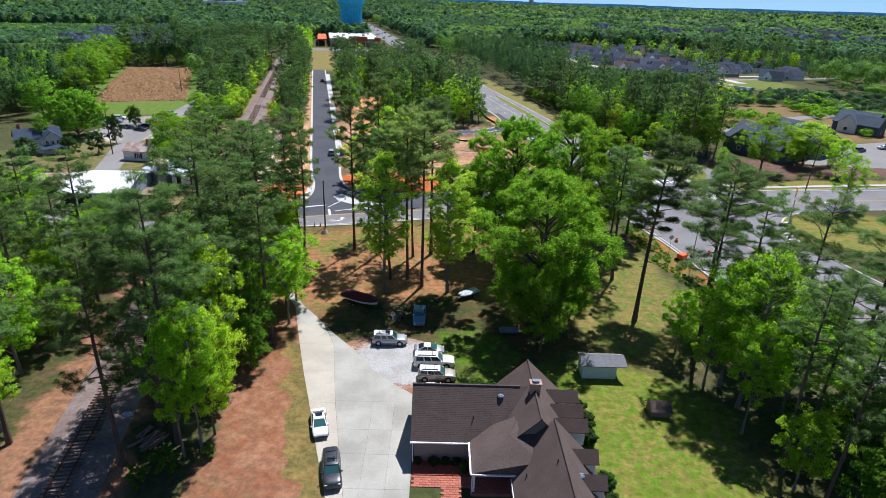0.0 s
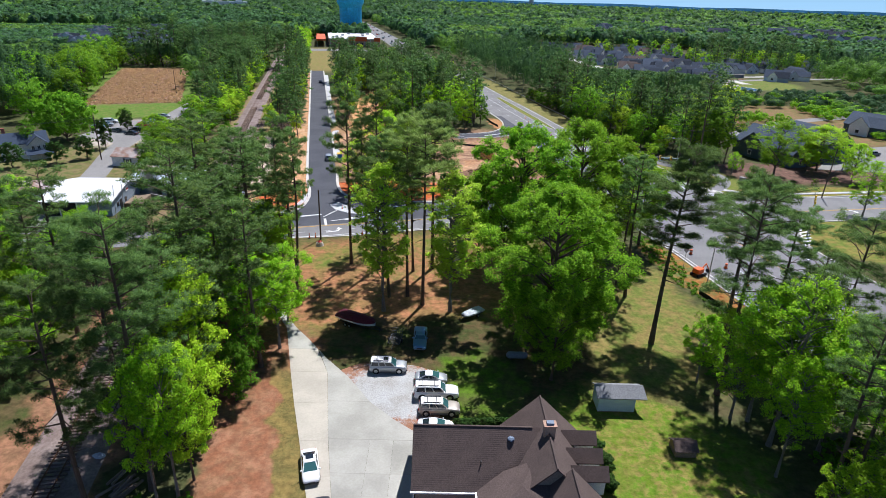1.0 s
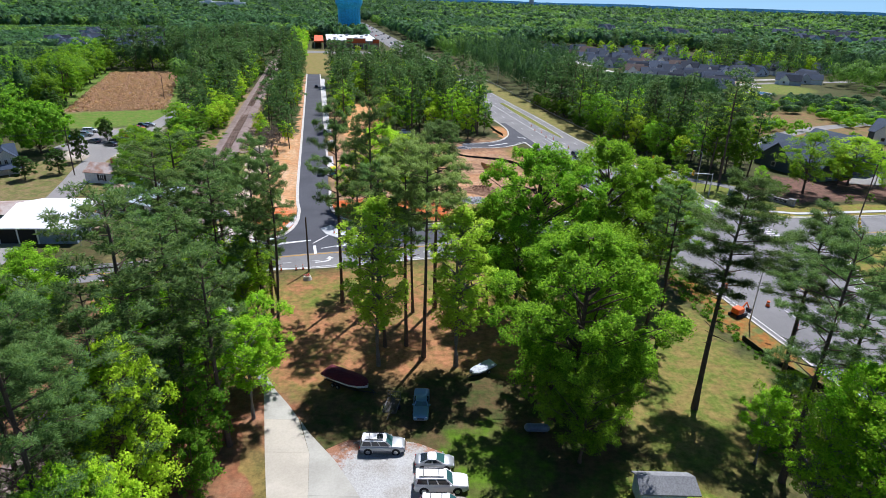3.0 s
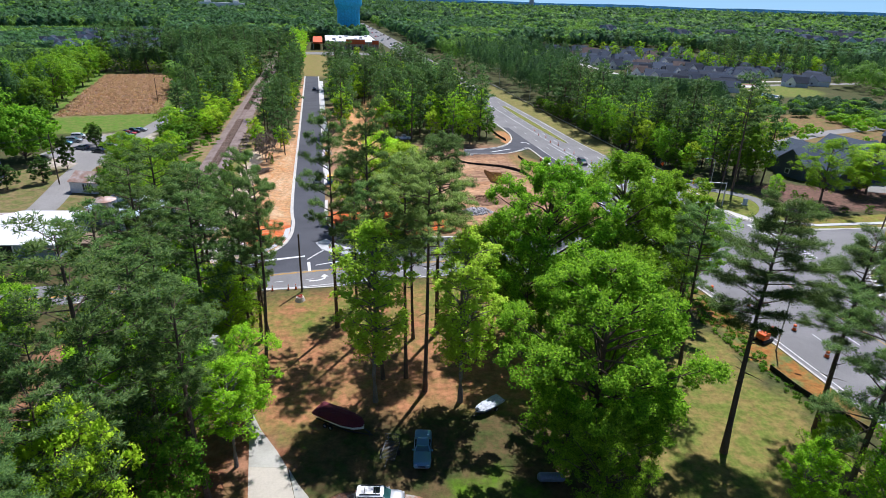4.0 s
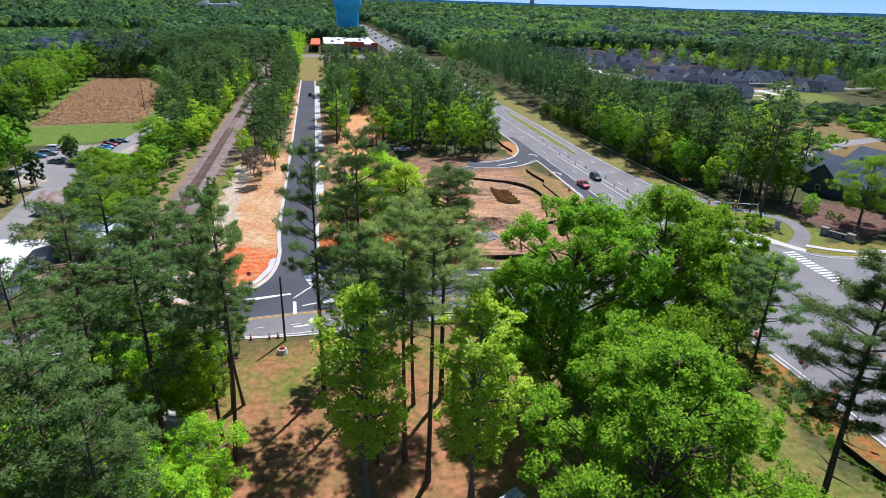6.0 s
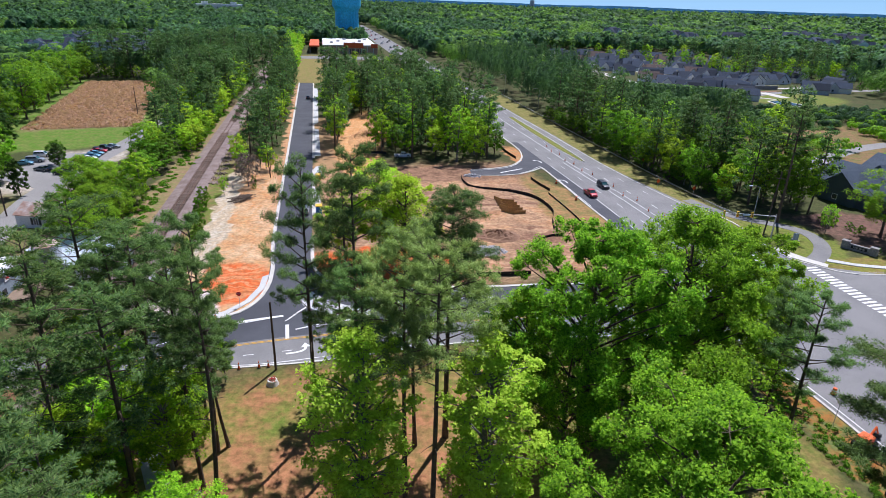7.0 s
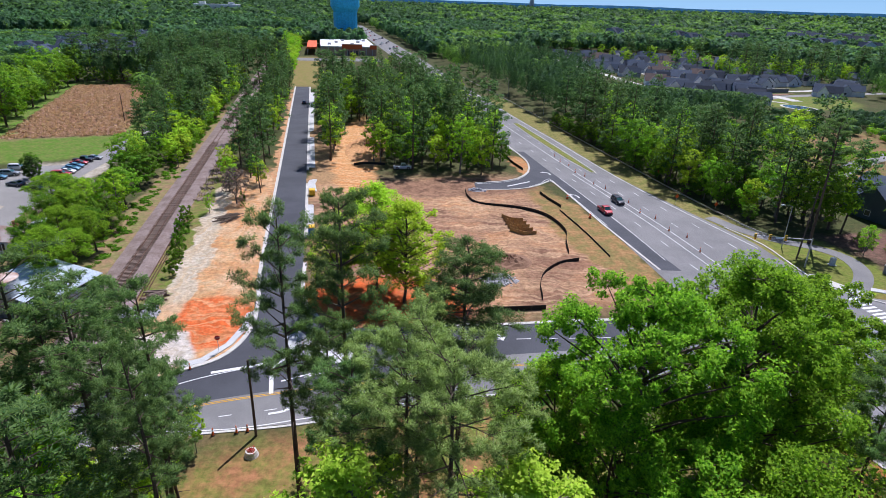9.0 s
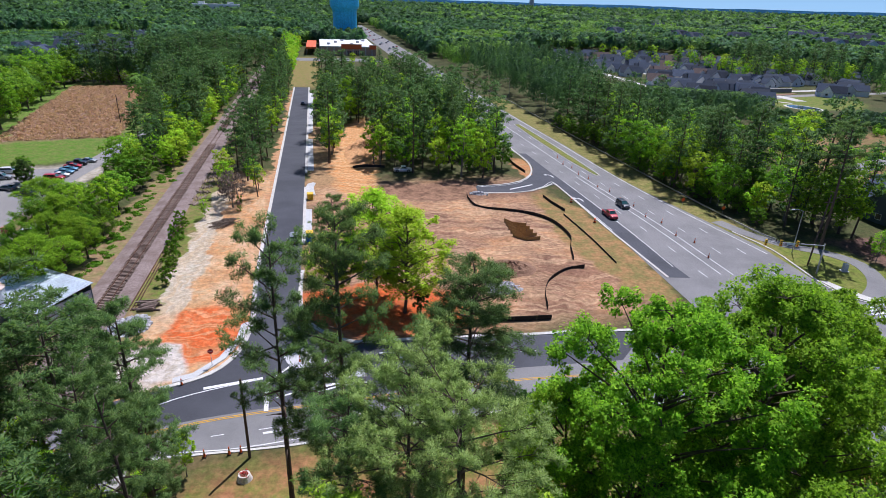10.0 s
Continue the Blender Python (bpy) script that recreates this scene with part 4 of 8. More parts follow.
def pine_meshes(seed, h=24.0, bare=0.5, spread=3.6, limbs=30, per=165, leaf=0.155, half=0.030, dead=6, twigs=5, sides=7, needles="pine", puff=0.6):
    """A tall pine: a straight trunk, uneven limbs with side twigs, and tufts of needles towards their ends."""
    global rng
    rng = np.random.default_rng(seed)
    bm = bmesh.new()
    wob = rng.normal(size=2) * 0.35
    axis = lambda f: Vector((wob[0] * math.sin(f * 3), wob[1] * math.sin(f * 2.3), f * h))
    fs = np.linspace(0, 1, 9 if sides > 5 else 4)
    tube(bm, [axis(f) for f in fs], [0.25 * (1 - f) ** 0.7 * (h / 24) + 0.035 + (0.10 if f == 0 else 0) for f in fs], sides)
    cs, rs = [], []
    for i in range(limbs + dead):
        isdead = i >= limbs
        f = rng.uniform(bare * 0.6, bare) if isdead else bare + (0.985 - bare) * ((i + rng.uniform(0, 1)) / limbs) ** 0.9
        a = i * 2.4 + rng.uniform(-0.7, 0.7)
        u = (f - bare) / (1 - bare)
        ln = rng.uniform(0.8, 2.4) if isdead else spread * (0.4 + 0.75 * math.sin(math.pi * min(1, 0.25 + 0.72 * u))) * rng.uniform(0.4, 1.2)
        p0 = axis(f)
        rise = rng.uniform(-0.15, 0.25) + 0.55 * max(u, 0)
        d = Vector((math.cos(a), math.sin(a), rise))
        at = lambda w: p0 + d * ln * w + Vector((0, 0, 0.25 * w - 0.12 * ln * w * w))
        tube(bm, [at(0), at(0.5), at(1.0)], [0.05 + 0.05 * (1 - max(u, 0)), 0.04, 0.015], 4 if sides > 5 else 3)
        if isdead:
            continue
        r0 = puff * (0.75 + 0.25 * spread / 3.6)
        cs.append(np.array(at(1.0)))
        rs.append(r0 * rng.uniform(0.8, 1.1))
        for k in range(twigs):
            w = 0.34 + 0.6 * (k + rng.uniform(0, 1)) / twigs
            sg = 1 if k % 2 else -1
            b = a + sg * rng.uniform(0.5, 1.1)
            tl = ln * (0.2 + 0.28 * (1.2 - w)) * rng.uniform(0.7, 1.3)
            q0 = at(w)
            q1 = q0 + Vector((math.cos(b), math.sin(b), rng.uniform(0.05, 0.4))) * tl
            if sides > 5:
                tube(bm, [q0, q1], [0.022, 0.008], 3)
            for m in ((0.55, 1.0) if tl > 0.9 else (1.0,)):
                cs.append(np.array(q0.lerp(q1, m)) + rng.normal(size=3) * 0.1)
                rs.append(r0 * rng.uniform(0.6, 1.0))
    return bm_mesh("trunk", bm, M["bark"]), needle_mesh("crown", np.array(cs), np.array(rs), per, leaf, half, M[needles])


def leafy_meshes(seed, h=18.0, r=6.0, low=0.25, lobes=16, clumps=10, per=42, leaf=0.34, mat_="oak", bark="bark", open_=0.0, tall=1.0, lump=1.0, girth=1.0, loose=1.0):
    """A broad-leaved tree: a forking trunk and a crown of leaf clumps on uneven lobes."""
    global rng
    rng = np.random.default_rng(seed)
    bm = bmesh.new()
    mid = h * (low + (1 - low) * 0.5)
    half = h * (1 - low) * 0.5
    fork = h * (low * 0.8 + 0.04)
    top = Vector((rng.normal() * 0.3, rng.normal() * 0.3, h * 0.86))
    tr = 0.0155 * h * girth
    tube(bm, [Vector((0, 0, 0)), Vector((0.05, 0, fork * 0.5)), Vector((0.1, 0.05, fork)), top * 0.75 + Vector((0.3, -0.2, 0)), top], [tr * 1.35, tr, tr * 0.9, tr * 0.4, 0.03], 8)
    cs, rs = [], []
    for i in range(lobes):
        a = i * 2.399 + rng.uniform(-0.3, 0.3)
        zf = -0.85 + 1.75 * (i + 0.5) / lobes
        rad = r * math.sqrt(max(0.06, 1 - abs(zf) ** 2.2)) * rng.uniform(0.42, 0.86 + 0.12 * (lump < 1))
        rad *= 0.3 if i > 0.9 * lobes else 0.55 if i % 6 == 5 else 1.0
        c = np.array([math.cos(a) * rad, math.sin(a) * rad, mid + zf * half * 0.82])
        lr = r * rng.uniform(0.2, 0.4) * lump
        s = Vector((0, 0, max(fork * 0.8, c[2] - rad * rng.uniform(0.5, 1.0)))).lerp(top, 0.0)
        e = Vector(c)
        tube(bm, [s, s.lerp(e, 0.5) + Vector((0, 0, 0.25)), e], [tr * 0.36, tr * 0.22, 0.03], 5 if leaf < 0.3 else 3)
        d = rng.normal(size=(clumps, 3)) + (0.35 * math.cos(a), 0.35 * math.sin(a), 0.35)
        d /= np.linalg.norm(d, axis=1)[:, None]
        q = c + d * lr * rng.uniform(0.55, 1.05, (clumps, 1)) * (1, 1, 0.85 * tall)
        cs.append(q)
        rs.append(lr * loose * rng.uniform(0.22, 0.42, clumps))
        for k in range(0, clumps if leaf < 0.3 else 0, 3):
            tube(bm, [e, Vector(q[k])], [0.03, 0.012], 3)
    cs, rs = np.concatenate(cs), np.concatenate(rs)
    keep = rng.uniform(size=len(cs)) > open_
    cs, rs = cs[keep], rs[keep]
    n = len(cs)
    off = rng.normal(size=(n * per, 3))
    off *= (rng.uniform(0.35, 1.12, n * per) / np.linalg.norm(off, axis=1))[:, None] * (1, 1, 0.72)
    pts = np.repeat(cs, per, 0) + off * np.repeat(rs, per)[:, None]
    pts[:, 2] = np.maximum(pts[:, 2], 0.3)
    out = off * 0.45 + (pts - (0, 0, mid)) / (r, r, half) * 0.2 + (0, 0, 0.9)
    if leaf > 0.3:
        out = off * 0.7 + (pts - (0, 0, mid)) / (r, r, half) * 0.7 + (0, 0, 0.45)
    v = cards(pts, leaf * rng.uniform(0.65, 1.3, len(pts)), 0.6, 0.85, 0.5, out, 0.75 if leaf > 0.3 else 0.35, 0.65 if leaf > 0.3 else 0.3)
    return bm_mesh("trunk", bm, M[bark]), card_mesh("crown", v, M[mat_])


KINDS = {}
for i in range(4):
    bare, spread, limbs = ((0.5, 3.6, 30), (0.42, 4.1, 36), (0.58, 3.2, 24), (0.30, 4.2, 48))[i]
    KINDS["pine", i] = pine_meshes(11 + i, 25 + i, bare, spread, limbs, 185, puff=0.70)
    KINDS["pine_mid", i] = pine_meshes(11 + i, 25 + i, bare, spread, limbs, 46, 0.30, 0.05)
    KINDS["pine_low", i] = pine_meshes(11 + i, 25 + i, (0.14, 0.24, 0.36, 0.10)[i], spread * 1.1, limbs // 2 + 16, 15, 0.55, 0.22, 0, 2, 4, "pine_far", 1.25)
for i in range(3):
    KINDS["oak", i] = leafy_meshes(31 + i, 17 + i, 6.0 + 0.6 * i, (0.16, 0.22, 0.12)[i], 34, 13, 56, 0.155, "oak", tall=0.8, lump=0.85, loose=1.3)
    KINDS["oak_low", i] = leafy_meshes(31 + i, 17 + i, 6.0 + 0.6 * i, (0.1, 0.12, 0.08)[i], 26, 9, 19, 0.34, "oak_far", loose=1.3)
KINDS["oak_big", 0] = leafy_meshes(41, 24, 8.8, 0.05, 84, 14, 92, 0.14, "oak", open_=0.06, tall=0.75, lump=0.66, loose=1.08)
KINDS["oak_big", 1] = leafy_meshes(45, 22, 8.2, 0.08, 76, 13, 92, 0.14, "oak", open_=0.06, tall=0.75, lump=0.66, loose=1.08)
KINDS["pine", 4] = pine_meshes(17, 29, 0.50, 4.4, 48, 160, 0.165, 0.034, 10, 8, needles="pine_dark", puff=0.84)
KINDS["pine", 5] = pine_meshes(19, 29, 0.64, 5.4, 36, 150, 0.16, 0.029, 5, 7, needles="pine_pale")
KINDS["pine", 6] = pine_meshes(23, 30, 0.60, 3.9, 58, 120, 0.16, 0.030, 4, 7, needles="pine_dark", puff=0.66)
for i in range(3):
    KINDS["maple", i] = leafy_meshes(51 + i, 16 + 2 * i, 3.9 + 0.5 * i, (0.2, 0.25, 0.12)[i], 54, 9, 38, 0.14, "maple", "bark_grey", 0.10, lump=0.70, girth=0.75, loose=1.6)
    KINDS["maple_low", i] = leafy_meshes(51 + i, 16 + 2 * i, 3.9 + 0.5 * i, (0.1, 0.12, 0.08)[i], 20, 8, 13, 0.36, "maple", "bark_grey", 0.1, loose=1.4)
for i in range(2):
    KINDS["poplar", i] = leafy_meshes(61 + i, 22, 3.2, 0.14, 110, 8, 26, 0.135, "poplar", "bark_grey", 0.10, lump=0.66, girth=0.6, loose=2.0)
    KINDS["lime", i] = leafy_meshes(71 + i, 15, 4.4, 0.10, 84, 8, 32, 0.135, "lime", "bark", 0.08, lump=0.60, girth=0.7, loose=1.9)
    KINDS["lime_low", i] = leafy_meshes(71 + i, 15, 4.4, 0.1, 20, 8, 13, 0.36, "lime", "bark", 0.1, loose=1.4)
    KINDS["shade", i] = leafy_meshes(81 + i, 13, 4.6, 0.08, 24, 11, 34, 0.19, "shade", loose=1.3)
    KINDS["shade_low", i] = leafy_meshes(81 + i, 13, 4.6, 0.08, 18, 8, 13, 0.40, "shade", loose=1.3)
    KINDS["bush", i] = leafy_meshes(91 + i, 4.0, 2.0, 0.03, 10, 8, 34, 0.16, "shade")
KINDS["round", 0] = leafy_meshes(103, 16, 9.5, 0.06, 60, 12, 24, 0.36, "oak_far", lump=0.8)
KINDS["bare", 0] = leafy_meshes(101, 10, 4.2, 0.15, 26, 9, 9, 0.2, "twigs", "bark_grey", 0.1)
KINDS["evergreen", 0] = leafy_meshes(96, 9.0, 3.2, 0.05, 20, 11, 22, 0.24, "shrub")
KINDS["shrub", 0] = leafy_meshes(98, 1.5, 0.85, 0.03, 30, 14, 26, 0.085, "shrub", lump=1.0)
TREE_TEXT = {
    "pine": ("pine_tree", "tall dark-needled pine with a bare reddish trunk", "pine tree"),
    "oak": ("oak_tree", "broad full-leaved green oak tree", "tree"),
    "oak_big": ("oak_tree", "huge spreading oak with dense bright green crown", "tree"),
    "maple": ("maple_tree", "slender broad-leaved tree in fresh spring green", "tree"),
    "poplar": ("tulip_tree", "tall narrow tulip tree with airy pale green leaves", "tree"),
    "lime": ("young_tree", "yellow-green tree in brand new leaf", "tree"),
    "shade": ("broadleaf_tree", "dark green broad-leaved tree at the wood's edge", "tree"),
    "round": ("oak_tree", "huge round-headed tree with dense even foliage", "tree"),
    "bare": ("bare_tree", "leafless tree with a haze of reddish-brown twigs", "tree"),
    "bush": ("bush", "low dense dark green bush", "bush"),
    "evergreen": ("evergreen_tree", "dense dark evergreen tree with a rounded crown", "tree"),
    "shrub": ("shrub", "clipped dark green garden shrub", "shrub"),
}
PLANTED = []


def plant(kind, i, x, y, scale=1.0, turn=None, group="", label="", wide=1.0, lean=None, detail=""):
    name, text, cat = TREE_TEXT[kind]
    trunk, crown = KINDS.get((kind + "_low", i), KINDS[kind, i]) if y > 188 else KINDS.get((kind + detail, i), KINDS[kind, i])
    turn = random.uniform(0, 360) if turn is None else turn
    t = thing(name, label or text, cat, group, pose(x, y, -0.1) @ (Vector(lean or (0, 0, 1)).to_track_quat("Z", "Y").to_matrix().to_4x4() if lean else Matrix()) @ pose(0, 0, 0, 0, 0, turn) @ Matrix.Diagonal((scale * wide, scale * wide, scale, 1)))
    put("trunk", trunk, t)
    put("crown", crown, t)
    PLANTED.append((x, y))
    return t


rng = np.random.default_rng(5)
# trees standing on the lawn
LAWN = "trees on the lawn"
for kind, i, x, y, s, w in (
    ("pine", 0, -26.4, 103.7, 1.12, 0.75), ("pine", 2, -25.4, 104.5, 0.62, 1.0), ("pine", 1, -25.9, 98.2, 1.0, 0.75), ("pine", 2, -23.3, 94.8, 1.0, 0.8),
    ("pine", 0, -16.1, 108.0, 1.27, 0.72), ("poplar", 0, -8.4, 90.2, 1.22, 1.15), ("pine", 2, -7.9, 95.0, 1.02, 0.75), ("pine", 5, -4.9, 95.4, 1.0, 0.8),
    ("pine", 5, -2.3, 92.6, 1.02, 0.85), ("poplar", 1, 2.2, 90.6, 1.16, 1.25), ("pine", 3, -10.9, 106.8, 1.20, 0.72), ("pine", 6, -0.9, 107.0, 1.0, 0.95), ("pine", 0, -4.4, 105.4, 0.9, 0.9),
    ("pine", 2, 32.4, 97.6, 0.92, 0.9), ("pine", 0, 32.2, 102.3, 0.92, 0.8), ("evergreen", 0, 5.5, 115.5, 1.5, 0.75), ("pine", 3, -14.0, 114.5, 0.66, 1.0),
    ("oak_big", 0, 16.2, 81.6, 1.12, 1.06), ("oak", 2, 15.4, 72.6, 0.74, 0.85), ("oak", 0, 12.6, 77.6, 0.7, 0.75), ("oak", 1, 20.3, 77.6, 0.70, 0.72), ("oak_big", 1, 14.5, 106.5, 1.37, 0.90), ("oak_big", 0, 25.5, 110.5, 1.27, 0.93), ("oak", 2, 22.5, 96.0, 1.1, 0.9), ("oak_big", 1, 34.5, 117.0, 1.18, 0.93), ("oak", 0, 7.5, 108.0, 1.2, 0.8), ("oak", 2, 11.5, 101.5, 1.05, 0.85), ("oak", 1, 42.0, 121.5, 1.0, 0.9),
):
    plant(kind, i, x, y, s, group=LAWN, wide=w)
plant("pine", 4, 32.0, 82.5, 1.0, 20, LAWN, "tall pine leaning over the grass slope", 1.05, (3.7, 5.8, 28.1))
for kind, i, x, y, s, w in (
    ("lime", 0, -8.6, 153.5, 1.35, 1.25), ("lime", 1, -13.8, 158.0, 1.45, 1.15), ("lime", 0, -21.0, 156.0, 0.95, 1.0), ("pine", 3, -19.5, 152.5, 0.72, 0.9), ("evergreen", 0, 1.5, 152.0, 0.7, 0.9),
    ("pine", 0, -33.2, 113.8, 0.86, 0.85), ("maple", 0, -30.6, 109.5, 0.5, 0.9), ("pine", 2, -37.0, 108.0, 0.86, 0.9), ("pine", 0, -42.0, 105.5, 0.88, 0.95), ("pine", 3, -28.8, 107.5, 0.6, 0.9),
    ("maple", 0, -29.8, 116.6, 0.42, 0.8), ("evergreen", 0, -6.0, 153.5, 0.62, 0.8),
):
    plant(kind, i, x, y, s, group="trees by the crossroad", wide=w)
# grove on the east side of the yard
for kind, i, x, y, s, w in (
    ("maple", 2, 38.5, 60.9, 1.18, 0.95), ("maple", 1, 38.1, 65.2, 1.1, 0.95), ("pine", 1, 36.6, 70.4, 1.1, 0.95), ("maple", 0, 43.7, 60.0, 1.0, 1.1), ("maple", 2, 46.4, 53.5, 0.85, 1.1), ("pine", 3, 51.5, 61.0, 0.9, 1.1),
    ("pine", 1, 50.0, 70.0, 0.95, 1.1), ("maple", 1, 44.0, 70.0, 0.9, 1.1), ("pine", 4, 44.8, 86.5, 0.86, 1.15), ("pine", 3, 46.5, 79.0, 0.8, 1.1), ("pine", 1, 41.5, 52.0, 0.85, 0.9), ("maple", 0, 38.0, 47.0, 0.7, 1.1),
    ("shade", 0, 48.0, 47.0, 0.9, 1.0), ("pine", 1, 54.0, 54.0, 0.9, 1.0), ("maple", 0, 35.0, 73.0, 0.7, 1.0), ("shade", 1, 44.0, 44.0, 0.8, 1.0), ("lime", 0, 41.0, 79.0, 0.6, 1.0),
    ("maple", 1, 36.8, 56.0, 0.9, 0.8), ("pine", 2, 38.4, 50.0, 0.85, 0.9), ("maple", 2, 36.2, 65.6, 0.85, 0.85), ("pine", 0, 39.0, 44.0, 0.85, 0.9), ("pine", 1, 41.5, 65.0, 0.85, 1.0),
    ("bush", 0, 43.0, 57.0, 1.0, 1.0), ("bush", 1, 47.0, 59.0, 1.0, 1.1), ("bush", 0, 40.0, 50.5, 0.9, 1.2), ("bush", 1, 52.0, 50.0, 1.2, 1.2), ("bush", 0, 38.0, 75.0, 0.8, 1.2), ("bush", 1, 44.5, 66.0, 0.9, 1.2),
):
    plant(kind, i, x, y, s, group="grove beside the yard", wide=w)


def scatter(x0, x1, y0, y1, gap, inside, kinds, group, lo=0.8, hi=1.1, seed=1, wide=1.0):
    r = random.Random(seed)
    y = y0
    while y < y1:
        x = x0 + r.uniform(0, gap)
        while x < x1:
            px, py = x + r.uniform(-0.35, 0.35) * gap, y + r.uniform(-0.35, 0.35) * gap
            if inside(px, py) and all((px - a) ** 2 + (py - b) ** 2 > (gap * 0.45) ** 2 for a, b in PLANTED[-260:]):
                kind, i = kinds[r.randrange(len(kinds))]
                plant(kind, i, px, py, r.uniform(lo, hi), r.uniform(0, 360), group, wide=wide, detail="_mid")
            x += gap
        y += gap * 0.87


PINE = [("pine", 0), ("pine", 1), ("pine", 2), ("pine", 3)]
scatter(35, 64, 38, 92, 6.4, lambda x, y: x < line_x(HWY_W, y) - 4.5 and x > 41 + max(0, (y - 56) * 0.5), [("shade", 0), ("maple", 1), ("pine", 3), ("shade", 1), ("pine", 1), ("maple", 2), ("bush", 0)], "grove beside the yard", 0.75, 1.0, 14)
# strip between the track and the driveway
scatter(-60, -18, 48, 112, 5.2, lambda x, y: rail_x(y) + 5.5 + (5 if y < 70 else 0) < x < min(L(min(y, 88)) - (9.0 if y < 70 else 3.5), -26 - 0.1 * max(0, y - 92) + (0 if y > 88 else 4)) and not (y < 62 and x > -27), [("pine", 1), ("pine", 3), ("pine", 0), ("pine", 3), ("pine", 1)] + [("maple", 1), ("maple", 0), ("shade", 0), ("lime", 1)], "trees between track and drive", 0.82, 1.08, 3, 1.12)
for kind, i, x, y, s, w in (("lime", 1, -27.2, 62.0, 1.5, 0.72), ("pine", 3, -28.0, 52.2, 1.05, 0.9), ("pine", 1, -32.2, 48.5, 0.95, 0.9), ("maple", 1, -24.8, 50.8, 1.1, 0.66), ("maple", 0, -26.4, 50.0, 1.15, 0.62), ("lime", 0, -24.4, 53.6, 1.2, 0.66), ("pine", 3, -31.0, 55.0, 0.95, 1.0), ("pine", 1, -33.0, 60.5, 0.95, 1.0), ("maple", 1, -22.0, 78.6, 0.82, 1.15), ("lime", 1, -24.0, 84.5, 0.75, 1.0), ("maple", 2, -22.6, 86.0, 0.72, 1.1), ("shade", 0, -25.0, 72.0, 0.9, 0.9), ("shade", 1, -24.2, 66.5, 0.7, 0.9), ("bush", 0, -27.5, 48.0, 0.8, 1.0), ("bush", 1, -23.8, 50.0, 0.5, 1.0), ("bush", 0, -29.5, 46.0, 0.6, 1.2), ("bush", 1, -26, 58.5, 0.9, 1.2)):
    plant(kind, i, x, y, s, group="trees between track and drive", wide=w)
# west of the track
scatter(-88, -44, 44, 118, 6.2, lambda x, y: -0.9 * y - 9 < x < rail_x(y) - 7.2 and not (y > 98), [("maple", 0), ("pine", 1), ("shade", 0), ("maple", 1), ("pine", 3), ("maple", 2), ("pine", 3), ("oak", 0), ("pine", 0)], "wood west of the track", 0.65, 0.95, 4)
# strip along the track's west side, north of the crossroad
scatter(-125, -62, 158, 236, 7.0, lambda x, y: rail_x(y) - 19 < x < rail_x(y) - 8.5 and not (y < 166 and x < -76), [("oak", 0), ("shade", 0), ("maple", 1), ("shade", 1), ("oak", 1)], "trees along the track", 0.5, 0.72, 6, 1.2)
for k in range(34):
    y = 238 + 5.2 * k
    grow = float(np.interp(y, [236, 270, 330], [0.55, 0.72, 1.0]))
    for dx in (8, 14, 20) if y < 310 else (9, 15, 22):
        kd = ("lime", k % 2) if (k // 3 + dx) % 4 == 0 or (dx < 10 and k % 9 in (3, 4, 5)) else ("maple", k % 3) if (k + dx) % 5 == 0 else ("pine", (k + dx) % 4)
        plant(kd[0], kd[1], rail_x(y) - dx + random.uniform(-2, 2), y + random.uniform(-2, 2), grow * random.uniform(0.68, 0.92) * (1.0 if kd[0] == "pine" else 1.1), group="trees along the track", wide=1.2)
for k in range(46):
    y = 236 + 3.7 * k
    plant(("maple", "shade", "lime", "oak")[k % 4], k % 2, rail_x(y) - 6.2 - random.uniform(0, 2.5), y, random.uniform(0.3, 0.46) * (1.3 if k % 4 == 2 else 1.0), group="undergrowth along the track", wide=1.35)
    if k % 2:
        plant(("shade", "maple")[k // 2 % 2], k % 2, rail_x(y) + 8.0 + random.uniform(0, 2), y, random.uniform(0.22, 0.34), group="undergrowth along the track", wide=1.3)
for k in range(15):
    plant("oak", k % 3, -178 - 0.364 * (10.5 * k - 66) - random.uniform(0, 4) - 9 * (k % 2), 262 + 10.5 * k, random.uniform(0.9, 1.2), group="trees round the field", wide=1.15)
for k in range(26):
    plant("pine", k % 4, -207 + 4.4 * k + random.uniform(-2, 2), 410 + 9 * (k % 3) + 0.1 * k, random.uniform(0.9, 1.15), group="trees round the field", wide=1.3)
for k in range(22):
    plant(("shade", "oak", "shade", "maple")[k % 4], k % 2, -210 + 4.6 * k + random.uniform(-1, 1), 405 + random.uniform(-2, 2), random.uniform(0.4, 0.55), group="undergrowth round the field", wide=1.35)
for x, y, s, i in ((-168, 268, 1.0, 0), (-182, 280, 1.1, 2), (-176, 262, 0.9, 1), (-192, 268, 1.05, 0), (-150, 226, 0.8, 2), (-165, 246, 0.95, 1)):
    plant("oak", i, x, y, s, group="trees round the field", wide=1.2)
# strip between track and side street
scatter(-120, -48, 212, 400, 6.2, lambda x, y: rail_x(y) + 8 < x < street_x(y) - 6.5, PINE + [("maple", 0), ("pine", 1), ("lime", 1), ("bare", 0)], "trees between track and street", 0.5, 0.82, 7)
